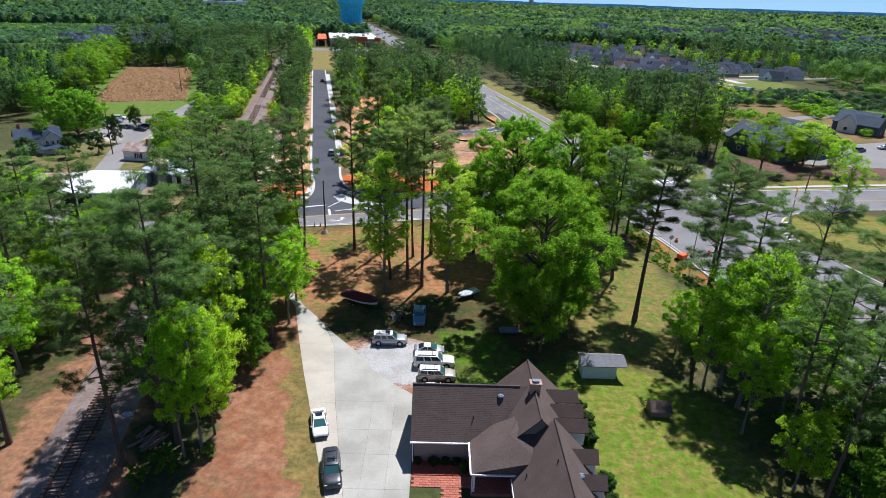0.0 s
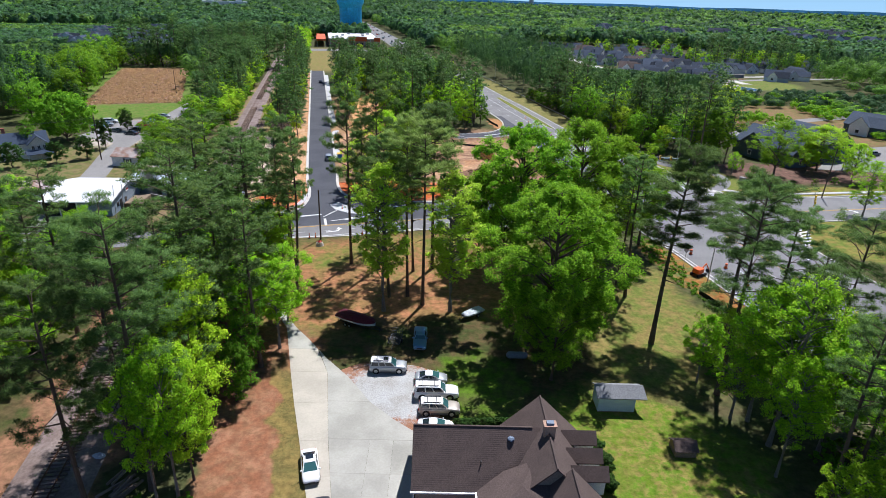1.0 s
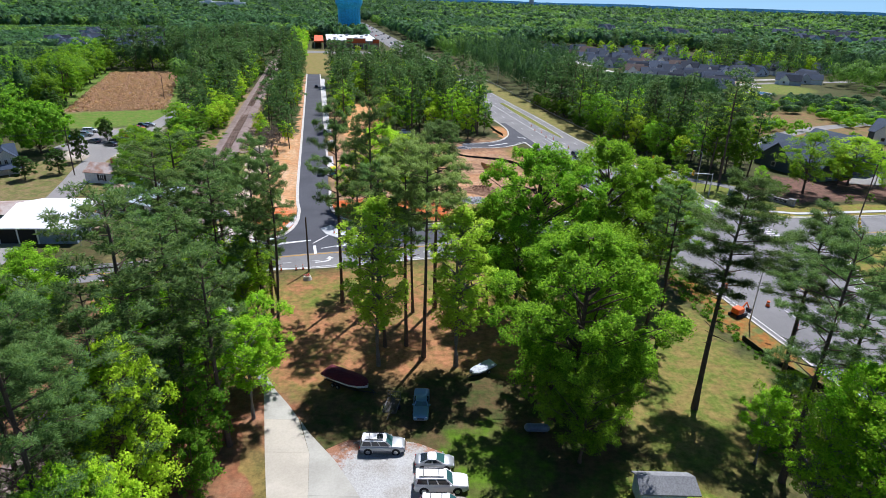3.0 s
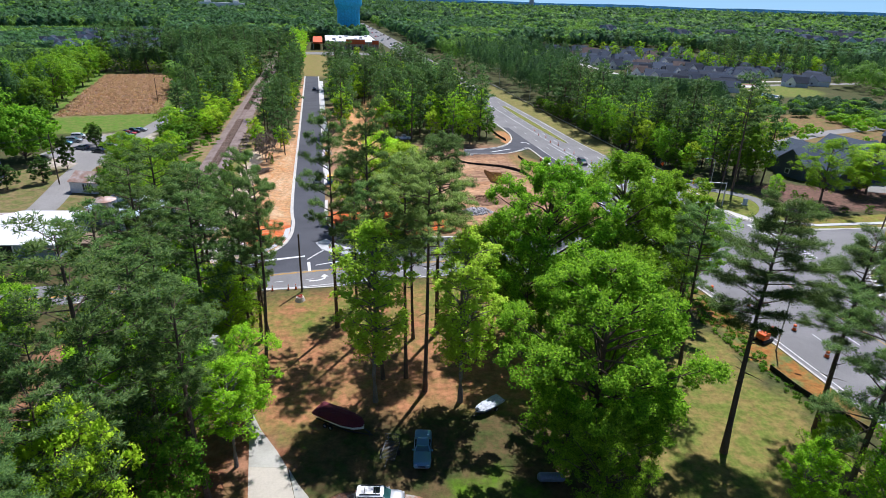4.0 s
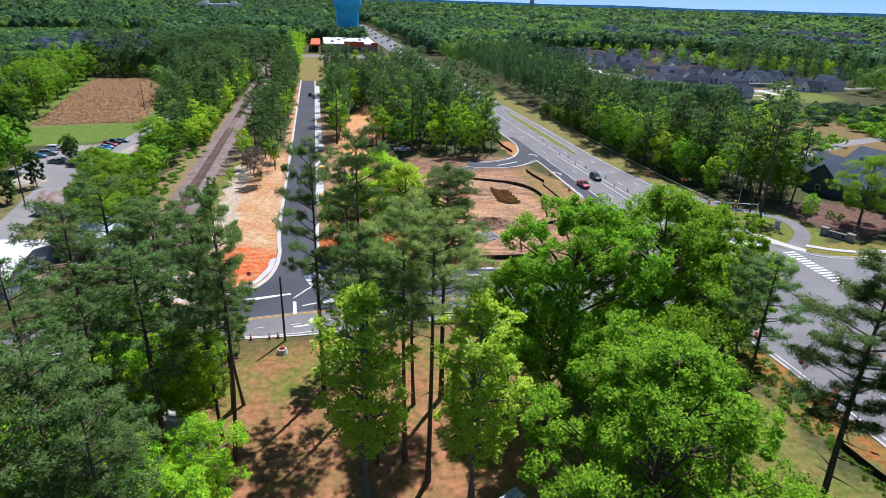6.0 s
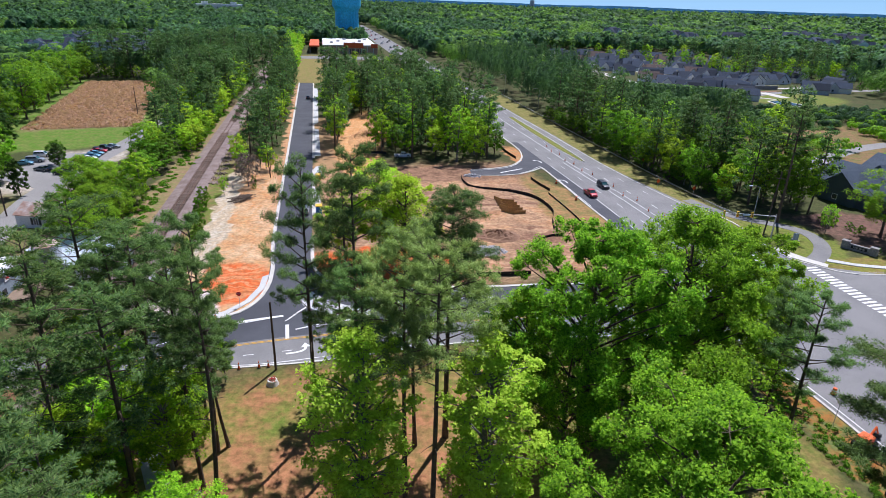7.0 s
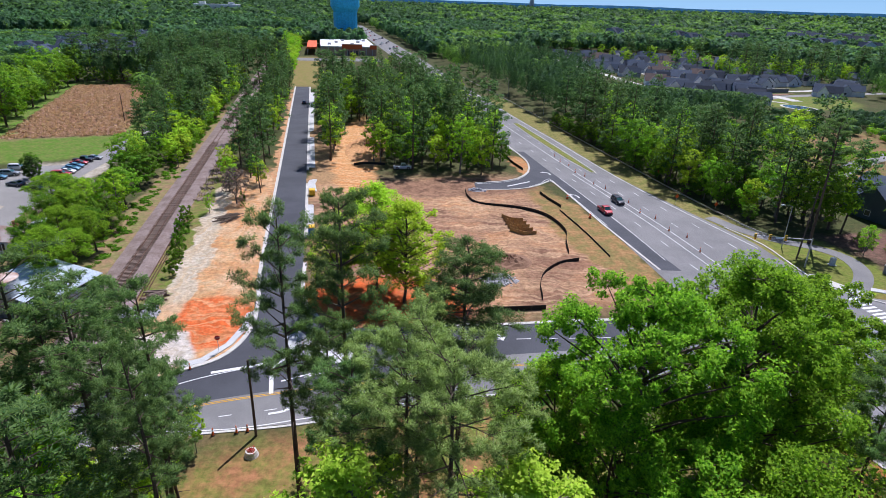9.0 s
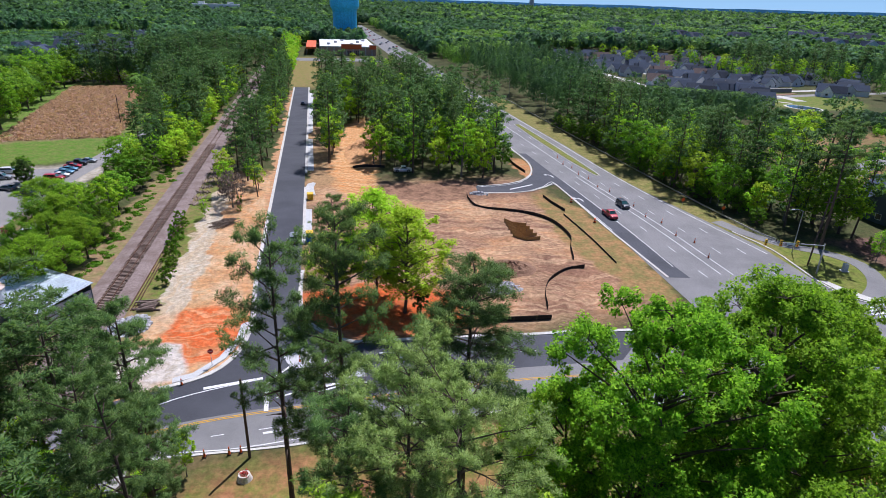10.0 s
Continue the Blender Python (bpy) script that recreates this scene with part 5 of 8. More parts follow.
# wood between street and highway
scatter(-80, 24, 232, 375, 6.4, lambda x, y: street_x(y) + 10 < x < line_x(HWY_W, y) - 7 and x < 15.5 + 0.1 * (y - 231) and y > 238 - 0.5 * max(0, x + 6) + 0.75 * max(0, x - 6) and not (abs(x - (-32.5 - 0.1 * (y - 270))) < 6.5 and y < 312), PINE + [("lime", 0), ("maple", 1), ("shade", 0), ("maple", 2), ("pine", 1), ("shade", 1), ("lime", 1), ("maple", 2)], "wood between street and highway", 0.7, 0.98, 8)
# east of the highway
scatter(52, 110, 196, 320, 6.4, lambda x, y: line_x(HWY_E, y) + 10 + max(0, (212 - y) * 0.5) < x < line_x(HWY_E, y) + 34, PINE + [("maple", 1), ("pine", 3), ("shade", 0), ("oak", 1), ("maple", 2), ("lime", 0)], "wood east of the highway", 0.66, 0.95, 9)
for kind, i, x, y, s, w in (("pine", 2, 80.4, 187.0, 1.05, 1.0), ("pine", 1, 88.3, 203.5, 1.15, 1.0), ("pine", 3, 97.5, 214.0, 0.9, 1.0), ("lime", 0, 118.0, 262.0, 0.9, 1.3), ("lime", 1, 128.0, 284.0, 0.95, 1.3), ("maple", 1, 112.0, 276.0, 0.7, 1.3), ("lime", 0, 137.0, 294.0, 1.0, 1.3), ("oak", 2, 104.0, 246.0, 0.7, 1.1), ("oak", 1, 90.4, 196.5, 1.05, 1.0), ("oak", 2, 99.9, 178.4, 0.98, 1.1), ("lime", 0, 118.5, 188.0, 1.05, 1.75), ("maple", 2, 104.3, 144.2, 0.78, 1.2), ("lime", 1, 122.0, 176.0, 0.85, 1.1), ("maple", 0, 128, 190, 0.7, 1.0), ("lime", 0, 114, 186, 0.7, 1.0), ("maple", 2, 88, 180, 0.4, 1.0),
                            ("bush", 0, 91.8, 187.3, 0.75, 1), ("bush", 1, 94.1, 186.8, 0.85, 0.8), ("bush", 0, 95.6, 183.1, 0.55, 1), ("bush", 1, 94.7, 179.3, 0.6, 1), ("bush", 0, 97.5, 181.5, 0.5, 1), ("bush", 1, 101, 170, 0.5, 1), ("bush", 0, 108, 171, 0.6, 1), ("bush", 1, 115, 173, 0.6, 1), ("bush", 0, 93, 169, 0.35, 1), ("bush", 1, 120, 170, 0.4, 1),
                            
                            ("round", 0, -121, 198, 1.0, 1.0), ("evergreen", 0, -116.5, 164.5, 0.85, 1.2), ("evergreen", 0, -108, 170.5, 0.75, 1.3), ("evergreen", 0, -103.1, 176.8, 0.8, 1.2), ("maple", 0, -89, 125.5, 0.68, 1.3), ("maple", 2, -94.5, 122, 0.6, 1.4), ("maple", 1, -87.5, 119.5, 0.6, 1.3), ("shade", 0, -101, 128, 0.8, 1.2), ("evergreen", 0, -141, 238, 1.5, 1.0), ("shade", 1, -136, 228, 0.9, 1.2), ("shade", 0, -79.5, 166.5, 0.75, 1.1), ("shade", 1, -77, 161, 0.6, 1.2), ("shade", 0, -82.5, 176.5, 0.8, 1.1), ("oak", 1, -86, 186, 0.7, 1.2), ("maple", 1, -80, 187, 0.6, 1.3), ("evergreen", 0, -104.5, 190, 1.1, 0.8), ("evergreen", 0, -110.5, 216, 0.85, 1.0), ("shade", 1, -113, 220, 0.6, 1.0), ("shade", 0, -120, 178, 0.8, 0.9), ("bush", 0, -82.6, 168, 1.1, 0.9), ("oak", 0, -70, 164, 0.5, 1.2), ("oak", 2, -76, 171, 0.55, 1.2), ("oak", 1, -80, 180, 0.6, 1.2), ("oak", 0, -87, 192, 0.62, 1.2), ("shade", 1, -84, 184, 0.6, 1.1), ("maple", 1, -57.0, 196, 0.3, 1.0)):
    plant(kind, i, x, y, s, group="trees about the place", wide=w)


r_ = random.Random(91)
for k in range(40):
    y = 200 + 3.1 * k
    plant(("shade", "bush", "maple")[k % 3] if k % 4 else "shade", k % 2, line_x(HWY_E, y) + 9.5 + r_.uniform(0, 4), y, r_.uniform(0.35, 0.6) * (2.0 if k % 3 == 1 and k % 4 else 1.0), group="undergrowth beside the highway", wide=1.2)
for k in range(44):
    y = 505 + (k % 5) * 13 + r_.uniform(-5, 5)
    plant(("pine", "maple", "pine", "lime", "shade")[k % 5], k % 2, 206 + 2.6 * k + r_.uniform(-3, 3), y, r_.uniform(0.8, 1.1), group="tall trees behind the lawn", wide=0.95)
for k in range(34):
    y = r_.uniform(470, 700)
    plant(("maple", "pine", "lime")[k % 3], k % 2, 165 + (k % 4) * 42 + r_.uniform(-8, 8), y, r_.uniform(0.7, 1.05), group="trees among the estate houses", wide=1.1)
plant("bare", 0, -53.0, 203.5, 1.0, group="trees about the place")
plant("bare", 0, -55.5, 208.4, 0.8, group="trees about the place")
for x, y, s in ((-51.3, 161.8, 0.9), (-52.4, 166.0, 1.0), (-53.6, 170.0, 1.1), (-55.0, 173.9, 1.1), (-56.4, 178.6, 1.2), (-57.8, 183.0, 1.2), (-59.2, 188.5, 1.2), (-52.6, 207.0, 0.6), (-50.6, 201.0, 0.5)):
    plant("bush", int(10 * s) % 2, x, y, s, group="bushes beside the track", wide=0.8)


r_ = random.Random(17)
for k in range(46):
    y = 420 + 6.4 * k
    plant(("lime", "maple", "maple")[k % 3], k % 2, rail_x(y) + r_.uniform(9, 20), y, r_.uniform(0.75, 1.1), r_.uniform(0, 360), "bright trees along the track", wide=1.3)


def patch_noise(x, y):
    return noise.noise((x * 0.011, y * 0.006, 4.0)) + 0.6 * noise.noise((x * 0.035, y * 0.02, 9.0))


def far_wood(name, label, spots, heights, spread, per, material, seed, pine=False, fine=2.5):
    """Woods too wide to count: one mesh of crowns, each a lumpy dome or cone of small leaf sprays."""
    global rng
    rng = np.random.default_rng(seed)
    n = len(spots)
    c = np.zeros((n, 3))
    c[:, :2] = spots
    d = rng.normal(size=(n, per, 3))
    d /= np.linalg.norm(d, axis=2)[:, :, None]
    d[:, :, 2] = np.abs(d[:, :, 2]) * np.where(rng.uniform(size=(n, per)) < 0.3, -0.9, 1.0)
    h = np.asarray(heights)[:, None]
    w = np.asarray(spread)[:, None]
    turn = np.arctan2(d[:, :, 1], d[:, :, 0])
    lumps = 1 + 0.22 * np.sin(3 * turn + rng.uniform(0, 6.3, (n, 1))) + 0.18 * np.sin(5 * turn + 6 * d[:, :, 2] + rng.uniform(0, 6.3, (n, 1)))
    f = rng.uniform(0.72, 1.0, (n, per)) * lumps
    if pine:
        up = 0.5 + 0.5 * d[:, :, 2]
        f = f * (1.15 - 0.75 * up)
    p = np.stack([c[:, None, 0] + d[:, :, 0] * w * f, c[:, None, 1] + d[:, :, 1] * w * f, h * (0.62 + 0.38 * d[:, :, 2] * (1 if pine else 0.9 + 0.1 * lumps))], 2).reshape(-1, 3)
    size = np.repeat(np.asarray(spread) * (fine / math.sqrt(per)), per) * rng.uniform(0.6, 1.3, n * per)
    v = cards(p, size, 0.8, 0.8, 0.5, d.reshape(-1, 3) + (0, 0, 0.3), 0.9, 0.72)
    ob = put(name, card_mesh(name, v, material))
    return tagged(ob, label, "wood", kind="stuff")


def open_ground(x, y):
    """True where no wood grows."""
    if y < 1300 and line_x(HWY_W, y) - 14 < x < line_x(HWY_E, y) + 12:
        return True
    if y < 700 and abs(x - rail_x(y)) < 8:
        return True
    if y < 425 and abs(x - street_x(y)) < 9:
        return True
    if 372 < y < 600 and street_x(y) - 11 < x < line_x(HWY_W, y):
        return True
    if -150 < x < -52 and 575 < y < 720:
        return True
    u = (x + 158) * 0.94 + (y - 334) * 0.342, -(x + 158) * 0.342 + (y - 334) * 0.94
    if abs(u[0]) < 22 and abs(u[1]) < 72:
        return True
    if -158 < x < -92 and 195 < y < 285:
        return True
    if x > 0 and y > 330 and 112 < x - (y - 400) * (-0.13) < 330 and y < 760 and (x * 0.6 + y > 500) and not (x > 262 and y < 500):
        return True
    if 160 < x < 250 and 362 < y < 455:
        return True
    if 90 < x < 196 and 170 < y < 308:
        return True
    if 196 <= x < 250 and 190 < y < 275:
        return True
    if -330 < x < -165 and 800 < y < 866:
        return True
    return False


def low_growth(x, y):
    """The tallest that trees grow where the land dips before the estate and the far roofs."""
    d = math.hypot(x, y)
    if x / y > 0.42 and x > 120 and 260 < d < 480:
        return 3.0 + 0.01 * (d - 260)
    if 0.20 < x / y < 0.62 and 240 < d < 470:
        return max(5.0, 49 * (1 - d / 500))
    if x / y < -0.42 and 380 < d < 900:
        return max(5.0, 46 * (1 - d / 650))
    return 99.0


def woods(n, d0, d1, seed, keep=0.5):
    """Spots in the wedge of land before the camera, thinner with distance."""
    r = np.random.default_rng(seed)
    out = []
    while len(out) < n:
        d = d0 * (d1 / d0) ** r.uniform()
        a = radians(r.uniform(-47, 47))
        x, y = d * math.sin(a), d * math.cos(a)
        if not open_ground(x, y):
            out.append((x, y, d))
    return np.array(out)


def near_ok(x, y):
    """Where the counted trees leave off."""
    if y < 420 and rail_x(y) - 36 < x < line_x(HWY_W, y):
        return False
    if math.hypot(x, y) < 255:
        return False
    if y < 322 and line_x(HWY_W, y) <= x < line_x(HWY_E, y) + 34:
        return False
    if y < 196 and x > 0:
        return False
    if y < 160:
        return False
    if -132 < x < -60 and y < 200:
        return False
    return True


r_ = random.Random(77)
for k in range(26):
    y = r_.uniform(380, 560)
    x = r_.uniform(street_x(y) + 16 + 0.1 * (y - 380), line_x(HWY_W, y) - 8)
    kd = (("pine", 1), ("lime", 0), ("pine", 3), ("maple", 0))[k % 4]
    plant(kd[0], kd[1], x, y, r_.uniform(0.42, 0.6), group="trees before the store", wide=1.2)

def is_pine(x, y, d):
    """Which kind of tree a spot of the far woods carries."""
    bias = 0.34 if x < -60 else 0.0
    if 0.02 < x / y < 0.62 and d < 700:
        bias = 0.42
    return patch_noise(x, y) + random.uniform(-0.35, 0.35) <= bias


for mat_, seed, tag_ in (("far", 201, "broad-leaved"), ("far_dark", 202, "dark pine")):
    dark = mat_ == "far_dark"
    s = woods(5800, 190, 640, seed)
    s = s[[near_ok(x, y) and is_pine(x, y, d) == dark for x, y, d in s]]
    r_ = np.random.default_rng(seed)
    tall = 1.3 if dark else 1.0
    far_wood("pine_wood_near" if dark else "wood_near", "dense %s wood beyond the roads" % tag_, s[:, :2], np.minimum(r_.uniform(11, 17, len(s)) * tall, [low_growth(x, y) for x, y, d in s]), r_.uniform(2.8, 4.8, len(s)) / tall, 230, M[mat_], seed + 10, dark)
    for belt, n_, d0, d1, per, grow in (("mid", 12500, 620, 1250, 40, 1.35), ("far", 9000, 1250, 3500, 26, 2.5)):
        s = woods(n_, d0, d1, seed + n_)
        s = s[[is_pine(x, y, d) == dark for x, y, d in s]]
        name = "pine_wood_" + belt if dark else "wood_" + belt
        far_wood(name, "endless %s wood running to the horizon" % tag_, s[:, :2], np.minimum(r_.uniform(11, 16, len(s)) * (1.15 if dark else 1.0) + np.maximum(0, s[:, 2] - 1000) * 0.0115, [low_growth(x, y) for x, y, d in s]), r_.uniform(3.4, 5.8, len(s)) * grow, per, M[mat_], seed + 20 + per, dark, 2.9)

b = bmesh.new()
last = None
for k in range(61):
    a = radians(-60 + 2 * k)
    row = [b.verts.new((4800 * math.sin(a), 4800 * math.cos(a), z)) for z in (0, 150, 400, 900)]
    if last:
        for i in range(3):
            b.faces.new((last[i], row[i], row[i + 1], last[i + 1]))
    last = row
tagged(put("backdrop_sky", bm_mesh("backdrop_sky", b, M["sky_band"])), "pale blue sky above the horizon", "sky", kind="structure")
r_ = np.random.default_rng(31)
spots = r_.uniform((118, 238), (215, 345), (420, 2))
spots = spots[[patch_noise(3 * x, 3 * y) > -0.1 and abs(y - (236 + (x - 112) * 0.55)) > 7 for x, y in spots]]
far_wood("scrub", "low green scrub and saplings on waste ground", spots, r_.uniform(2.0, 4.5, len(spots)), r_.uniform(1.5, 2.8, len(spots)), 60, M["oak_far"], 41)
spots = r_.uniform((-19, -68), (19, 68), (4200, 2))
spots = np.stack([-158 + 0.94 * spots[:, 0] - 0.342 * spots[:, 1], 334 + 0.342 * spots[:, 0] + 0.94 * spots[:, 1]], 1)
far_wood("field_grass", "tall pinkish-brown dead grass over the field", spots, r_.uniform(0.15, 0.4, len(spots)), r_.uniform(0.5, 1.0, len(spots)), 9, M["dead_grass"], 47)
spots = np.stack([r_.uniform(41.5, 47.0, 420), r_.uniform(84, 126, 420)], 1)
spots = spots[[x < line_x(HWY_W, y) - 1.0 and x > line_x(HWY_W, y) - 7.5 for x, y in spots]]
far_wood("roadside_weeds", "rough green weeds along the highway bank", spots, r_.uniform(0.15, 0.5, len(spots)), r_.uniform(0.2, 0.45, len(spots)), 36, M["shade"], 43)
spots = np.concatenate([np.stack([[rail_x(y) - 7.5 + r_.normal() * 1.4, y]]) for y in r_.uniform(150, 330, 150)])
far_wood("trackside_weeds", "low green weeds beside the railway", spots, r_.uniform(0.15, 0.35, len(spots)), r_.uniform(0.6, 1.2, len(spots)), 60, M["shade"], 45)
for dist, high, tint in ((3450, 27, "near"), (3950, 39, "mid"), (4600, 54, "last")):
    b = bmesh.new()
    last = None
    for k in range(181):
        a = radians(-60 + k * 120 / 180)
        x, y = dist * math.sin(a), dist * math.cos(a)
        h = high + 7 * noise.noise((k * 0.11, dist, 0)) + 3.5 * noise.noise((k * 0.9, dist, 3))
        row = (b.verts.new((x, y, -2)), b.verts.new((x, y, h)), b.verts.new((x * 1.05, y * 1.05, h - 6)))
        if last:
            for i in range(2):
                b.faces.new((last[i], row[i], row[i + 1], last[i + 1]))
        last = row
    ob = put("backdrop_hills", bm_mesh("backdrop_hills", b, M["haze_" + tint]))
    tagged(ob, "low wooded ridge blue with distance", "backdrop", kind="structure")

# ---- the house ----


def gable(t, x0, x1, y0, y1, eave, ridge, along="x", over=0.4, thick=0.14, wall="siding_tan", roof="shingle", m=None, label=""):
    """A block with gable ends under a pitched roof: a wall part and a roof part of the thing t."""
    if along == "x":
        P = lambda u, v, z: (u, v, z)
        u0, u1, v0, v1 = x0, x1, y0, y1
    else:
        P = lambda u, v, z: (v, u, z)
        u0, u1, v0, v1 = y0, y1, x0, x1
    mid = (v0 + v1) / 2
    slope = (ridge - eave) / (mid - v0)
    ze = eave - over * slope
    sec = [(v0 - over, ze), (mid, ridge), (v1 + over, ze), (v1 + over, ze - thick), (mid, ridge - thick), (v0 - over, ze - thick)]
    q = [P(u0 - over, v, z) for v, z in sec] + [P(u1 + over, v, z) for v, z in sec]
    r = part("roof", solid(bmesh.new(), q, [(0, 1, 4, 5), (1, 2, 3, 4), (11, 10, 7, 6), (10, 9, 8, 7)] + [(i, (i + 1) % 6, (i + 1) % 6 + 6, i + 6) for i in range(6)]), M[roof], t, label, m)
    if wall:
        sec = [(v0, 0), (v0, eave - 0.02), (mid, ridge - thick), (v1, eave - 0.02), (v1, 0)]
        q = [P(u0, v, z) for v, z in sec] + [P(u1, v, z) for v, z in sec]
        part("wall", solid(bmesh.new(), q, [(0, 1, 2, 3, 4), (9, 8, 7, 6, 5)] + [(i, (i + 1) % 5, (i + 1) % 5 + 5, i + 5) for i in range(5)]), M[wall], t, "", m)
    return r


def window(parent, x, y, z, w, h, facing, frame_="trim", panes=2):
    """A framed window of panes; facing in degrees, 0 looks towards -y."""
    m = pose(x, y, z, 0, 0, facing)
    b = bmesh.new()
    for a in (-w / 2, w / 2):
        box(b, a - 0.06, a + 0.06, -0.06, 0.04, -h / 2 - 0.06, h / 2 + 0.06)
    for a in (-h / 2, h / 2):
        box(b, -w / 2, w / 2, -0.06, 0.04, a - 0.06, a + 0.06)
    for k in range(1, panes):
        box(b, -w / 2 + w * k / panes - 0.03, -w / 2 + w * k / panes + 0.03, -0.05, 0.03, -h / 2, h / 2)
    f = part("window", b, M[frame_], parent, "", m)
    for k in range(panes):
        part("pane", box(bmesh.new(), -w / 2 + w * k / panes + 0.04, -w / 2 + w * (k + 1) / panes - 0.04, -0.03, 0.01, -h / 2 + 0.05, h / 2 - 0.05), M["window"], f)
    return f


def courses(bm, u0, u1, v_e, z_e, v_r, z_r, along="x", step=0.19):
    """Thin shingle courses lying on one roof slope."""
    n = max(2, int(math.hypot(v_r - v_e, z_r - z_e) / step))
    for k in range(n):
        f0, f1 = k / n, (k + 1.15) / n
        a, za = v_e + (v_r - v_e) * f0, z_e + (z_r - z_e) * f0 + 0.024
        b, zb = v_e + (v_r - v_e) * min(f1, 1), z_e + (z_r - z_e) * min(f1, 1) + 0.010
        q = [(u0, a, za), (u1, a, za), (u1, b, zb), (u0, b, zb), (u0, a, za - 0.024), (u1, a, za - 0.024)]
        if along != "x":
            q = [(y, x, z) for x, y, z in q]
        vs = [bm.verts.new(p) for p in q]
        bm.faces.new(vs[:4])
        bm.faces.new((vs[4], vs[5], vs[1], vs[0]))


house = thing("house", "sprawling house with brown shingle roofs and taupe siding", "house")
GE, GR = 3.15, 7.0
gable(house, -1.7, 10.6, 50.2, 58.8, GE, GR, "x", 0.4)
gable(house, 7.0, 15.4, 48.6, 58.7, 3.3, 7.5, "y", 0.35)
gable(house, 8.6, 16.6, 30.0, 48.2, 3.0, 7.35, "y", 0.4)
bm = bmesh.new()
solid(bm, [(4.2, 45.4, 3.0), (9.2, 45.4, 3.0), (4.2, 51.4, 3.0), (9.6, 51.4, 5.6), (8.2, 48.6, 5.2), (11, 45.4, 4.6), (12, 51.4, 6.2), (4.2, 45.4, 2.85), (9.2, 45.4, 2.85), (4.2, 51.4, 2.85)],
      [(0, 1, 5, 4), (0, 4, 3, 2), (4, 5, 6, 3), (0, 7, 8, 1), (0, 2, 9, 7)])
part("porch_roof", bm, M["shingle"], house)
bm = bmesh.new()
s_g = (GR - GE) / 4.3
courses(bm, -2.1, 9.0, 49.8, GE - 0.4 * s_g, 54.5, GR, "x")
courses(bm, 29.6, 48.6, 8.2, 3.0 - 0.4 * 1.0875, 12.6, 7.35, "y")
courses(bm, 29.6, 48.6, 17.0, 3.0 - 0.4 * 1.0875, 12.6, 7.35, "y")
courses(bm, 48.25, 59.05, 15.75, 3.3 - 0.35, 11.2, 7.5, "y")
courses(bm, 48.25, 59.05, 6.65, 3.3 - 0.35, 11.2, 7.5, "y")
part("shingles", bm, M["shingle"], house, "overlapping brown shingle courses")
for x0, x1, y0, y1, zr in ((-2.1, 9.8, 54.4, 54.6, GR), (11.12, 11.28, 48.25, 59.05, 7.5), (12.52, 12.68, 30, 48.6, 7.35)):
    part("ridge_cap", box(bmesh.new(), x0, x1, y0, y1, zr - 0.05, zr + 0.08, 0.03), M["shingle"], house)
for x0, x1, y0, y1, z in ((-2.15, 4.4, 49.72, 49.88, 2.86), (4.02, 4.2, 45.3, 49.9, 2.95), (4.1, 9.2, 45.18, 45.34, 2.95), (8.1, 8.26, 36, 45.3, 2.45), (16.72, 16.86, 30, 49.6, 2.45)):
    part("gutter", box(bmesh.new(), x0, x1, y0, y1, z - 0.1, z + 0.06), M["trim"], house, "white metal gutter")
for x, y in ((-1.85, 50.05), (4.3, 50.05), (4.3, 45.6)):
    part("downpipe", cyl(bmesh.new(), (x, y, 0), (x, y, 2.8), 0.06), M["trim"], house)
part("eave_trim", box(bmesh.new(), -2.12, -2.0, 49.9, 50.1, 2.6, 2.9), M["trim"], house)
part("foundation", box(bmesh.new(), -1.75, 16.45, 50.22, 50.34, 0, 0.35), M["pale_concrete"], house)
part("porch_post", box(bmesh.new(), 4.4, 4.6, 45.6, 45.8, 0, 2.85), M["trim"], house, "white porch post")
part("porch_post", box(bmesh.new(), 8.4, 8.6, 45.6, 45.8, 0, 2.85), M["trim"], house, "white porch post")
part("porch_floor", box(bmesh.new(), 4.3, 8.9, 45.4, 50.3, 0, 0.4), M["brick"], house)
part("porch_rail", box(bmesh.new(), 4.45, 4.55, 45.8, 50.2, 0.9, 1.0), M["trim"], house)
chim = part("chimney", box(bmesh.new(), 10.7, 11.8, 53.0, 53.8, 6.5, 8.3, 0.03), M["brick_brown"], house, "brown brick chimney")
part("chimney_cap", box(bmesh.new(), 10.6, 11.9, 52.9, 53.9, 8.3, 8.42), M["brick_brown"], chim)
part("flue_cover", box(bmesh.new(), 10.9, 11.6, 53.15, 53.65, 8.42, 8.65), M["vent"], chim)
for x, y, z in ((7.6, 53.6, 6.2), (14.2, 42.6, 5.6)):
    b = bmesh.new()
    cyl(b, (x, y, z - 0.5), (x, y, z + 0.05), 0.2, 0.2, 12)
    cyl(b, (x, y, z + 0.05), (x, y, z + 0.16), 0.36, 0.34, 12)
    cyl(b, (x, y, z + 0.16), (x, y, z + 0.28), 0.34, 0.16, 12)
    part("roof_vent", b, M["vent"], house, "domed metal roof vent")
for x, y, z in ((4.6, 51.8, 4.6), (12.0, 43.2, 6.7), (9.4, 44.2, 3.9)):
    part("vent_pipe", cyl(bmesh.new(), (x, y, z - 0.2), (x, y, z + 0.45), 0.06), M["dark_metal"], house)
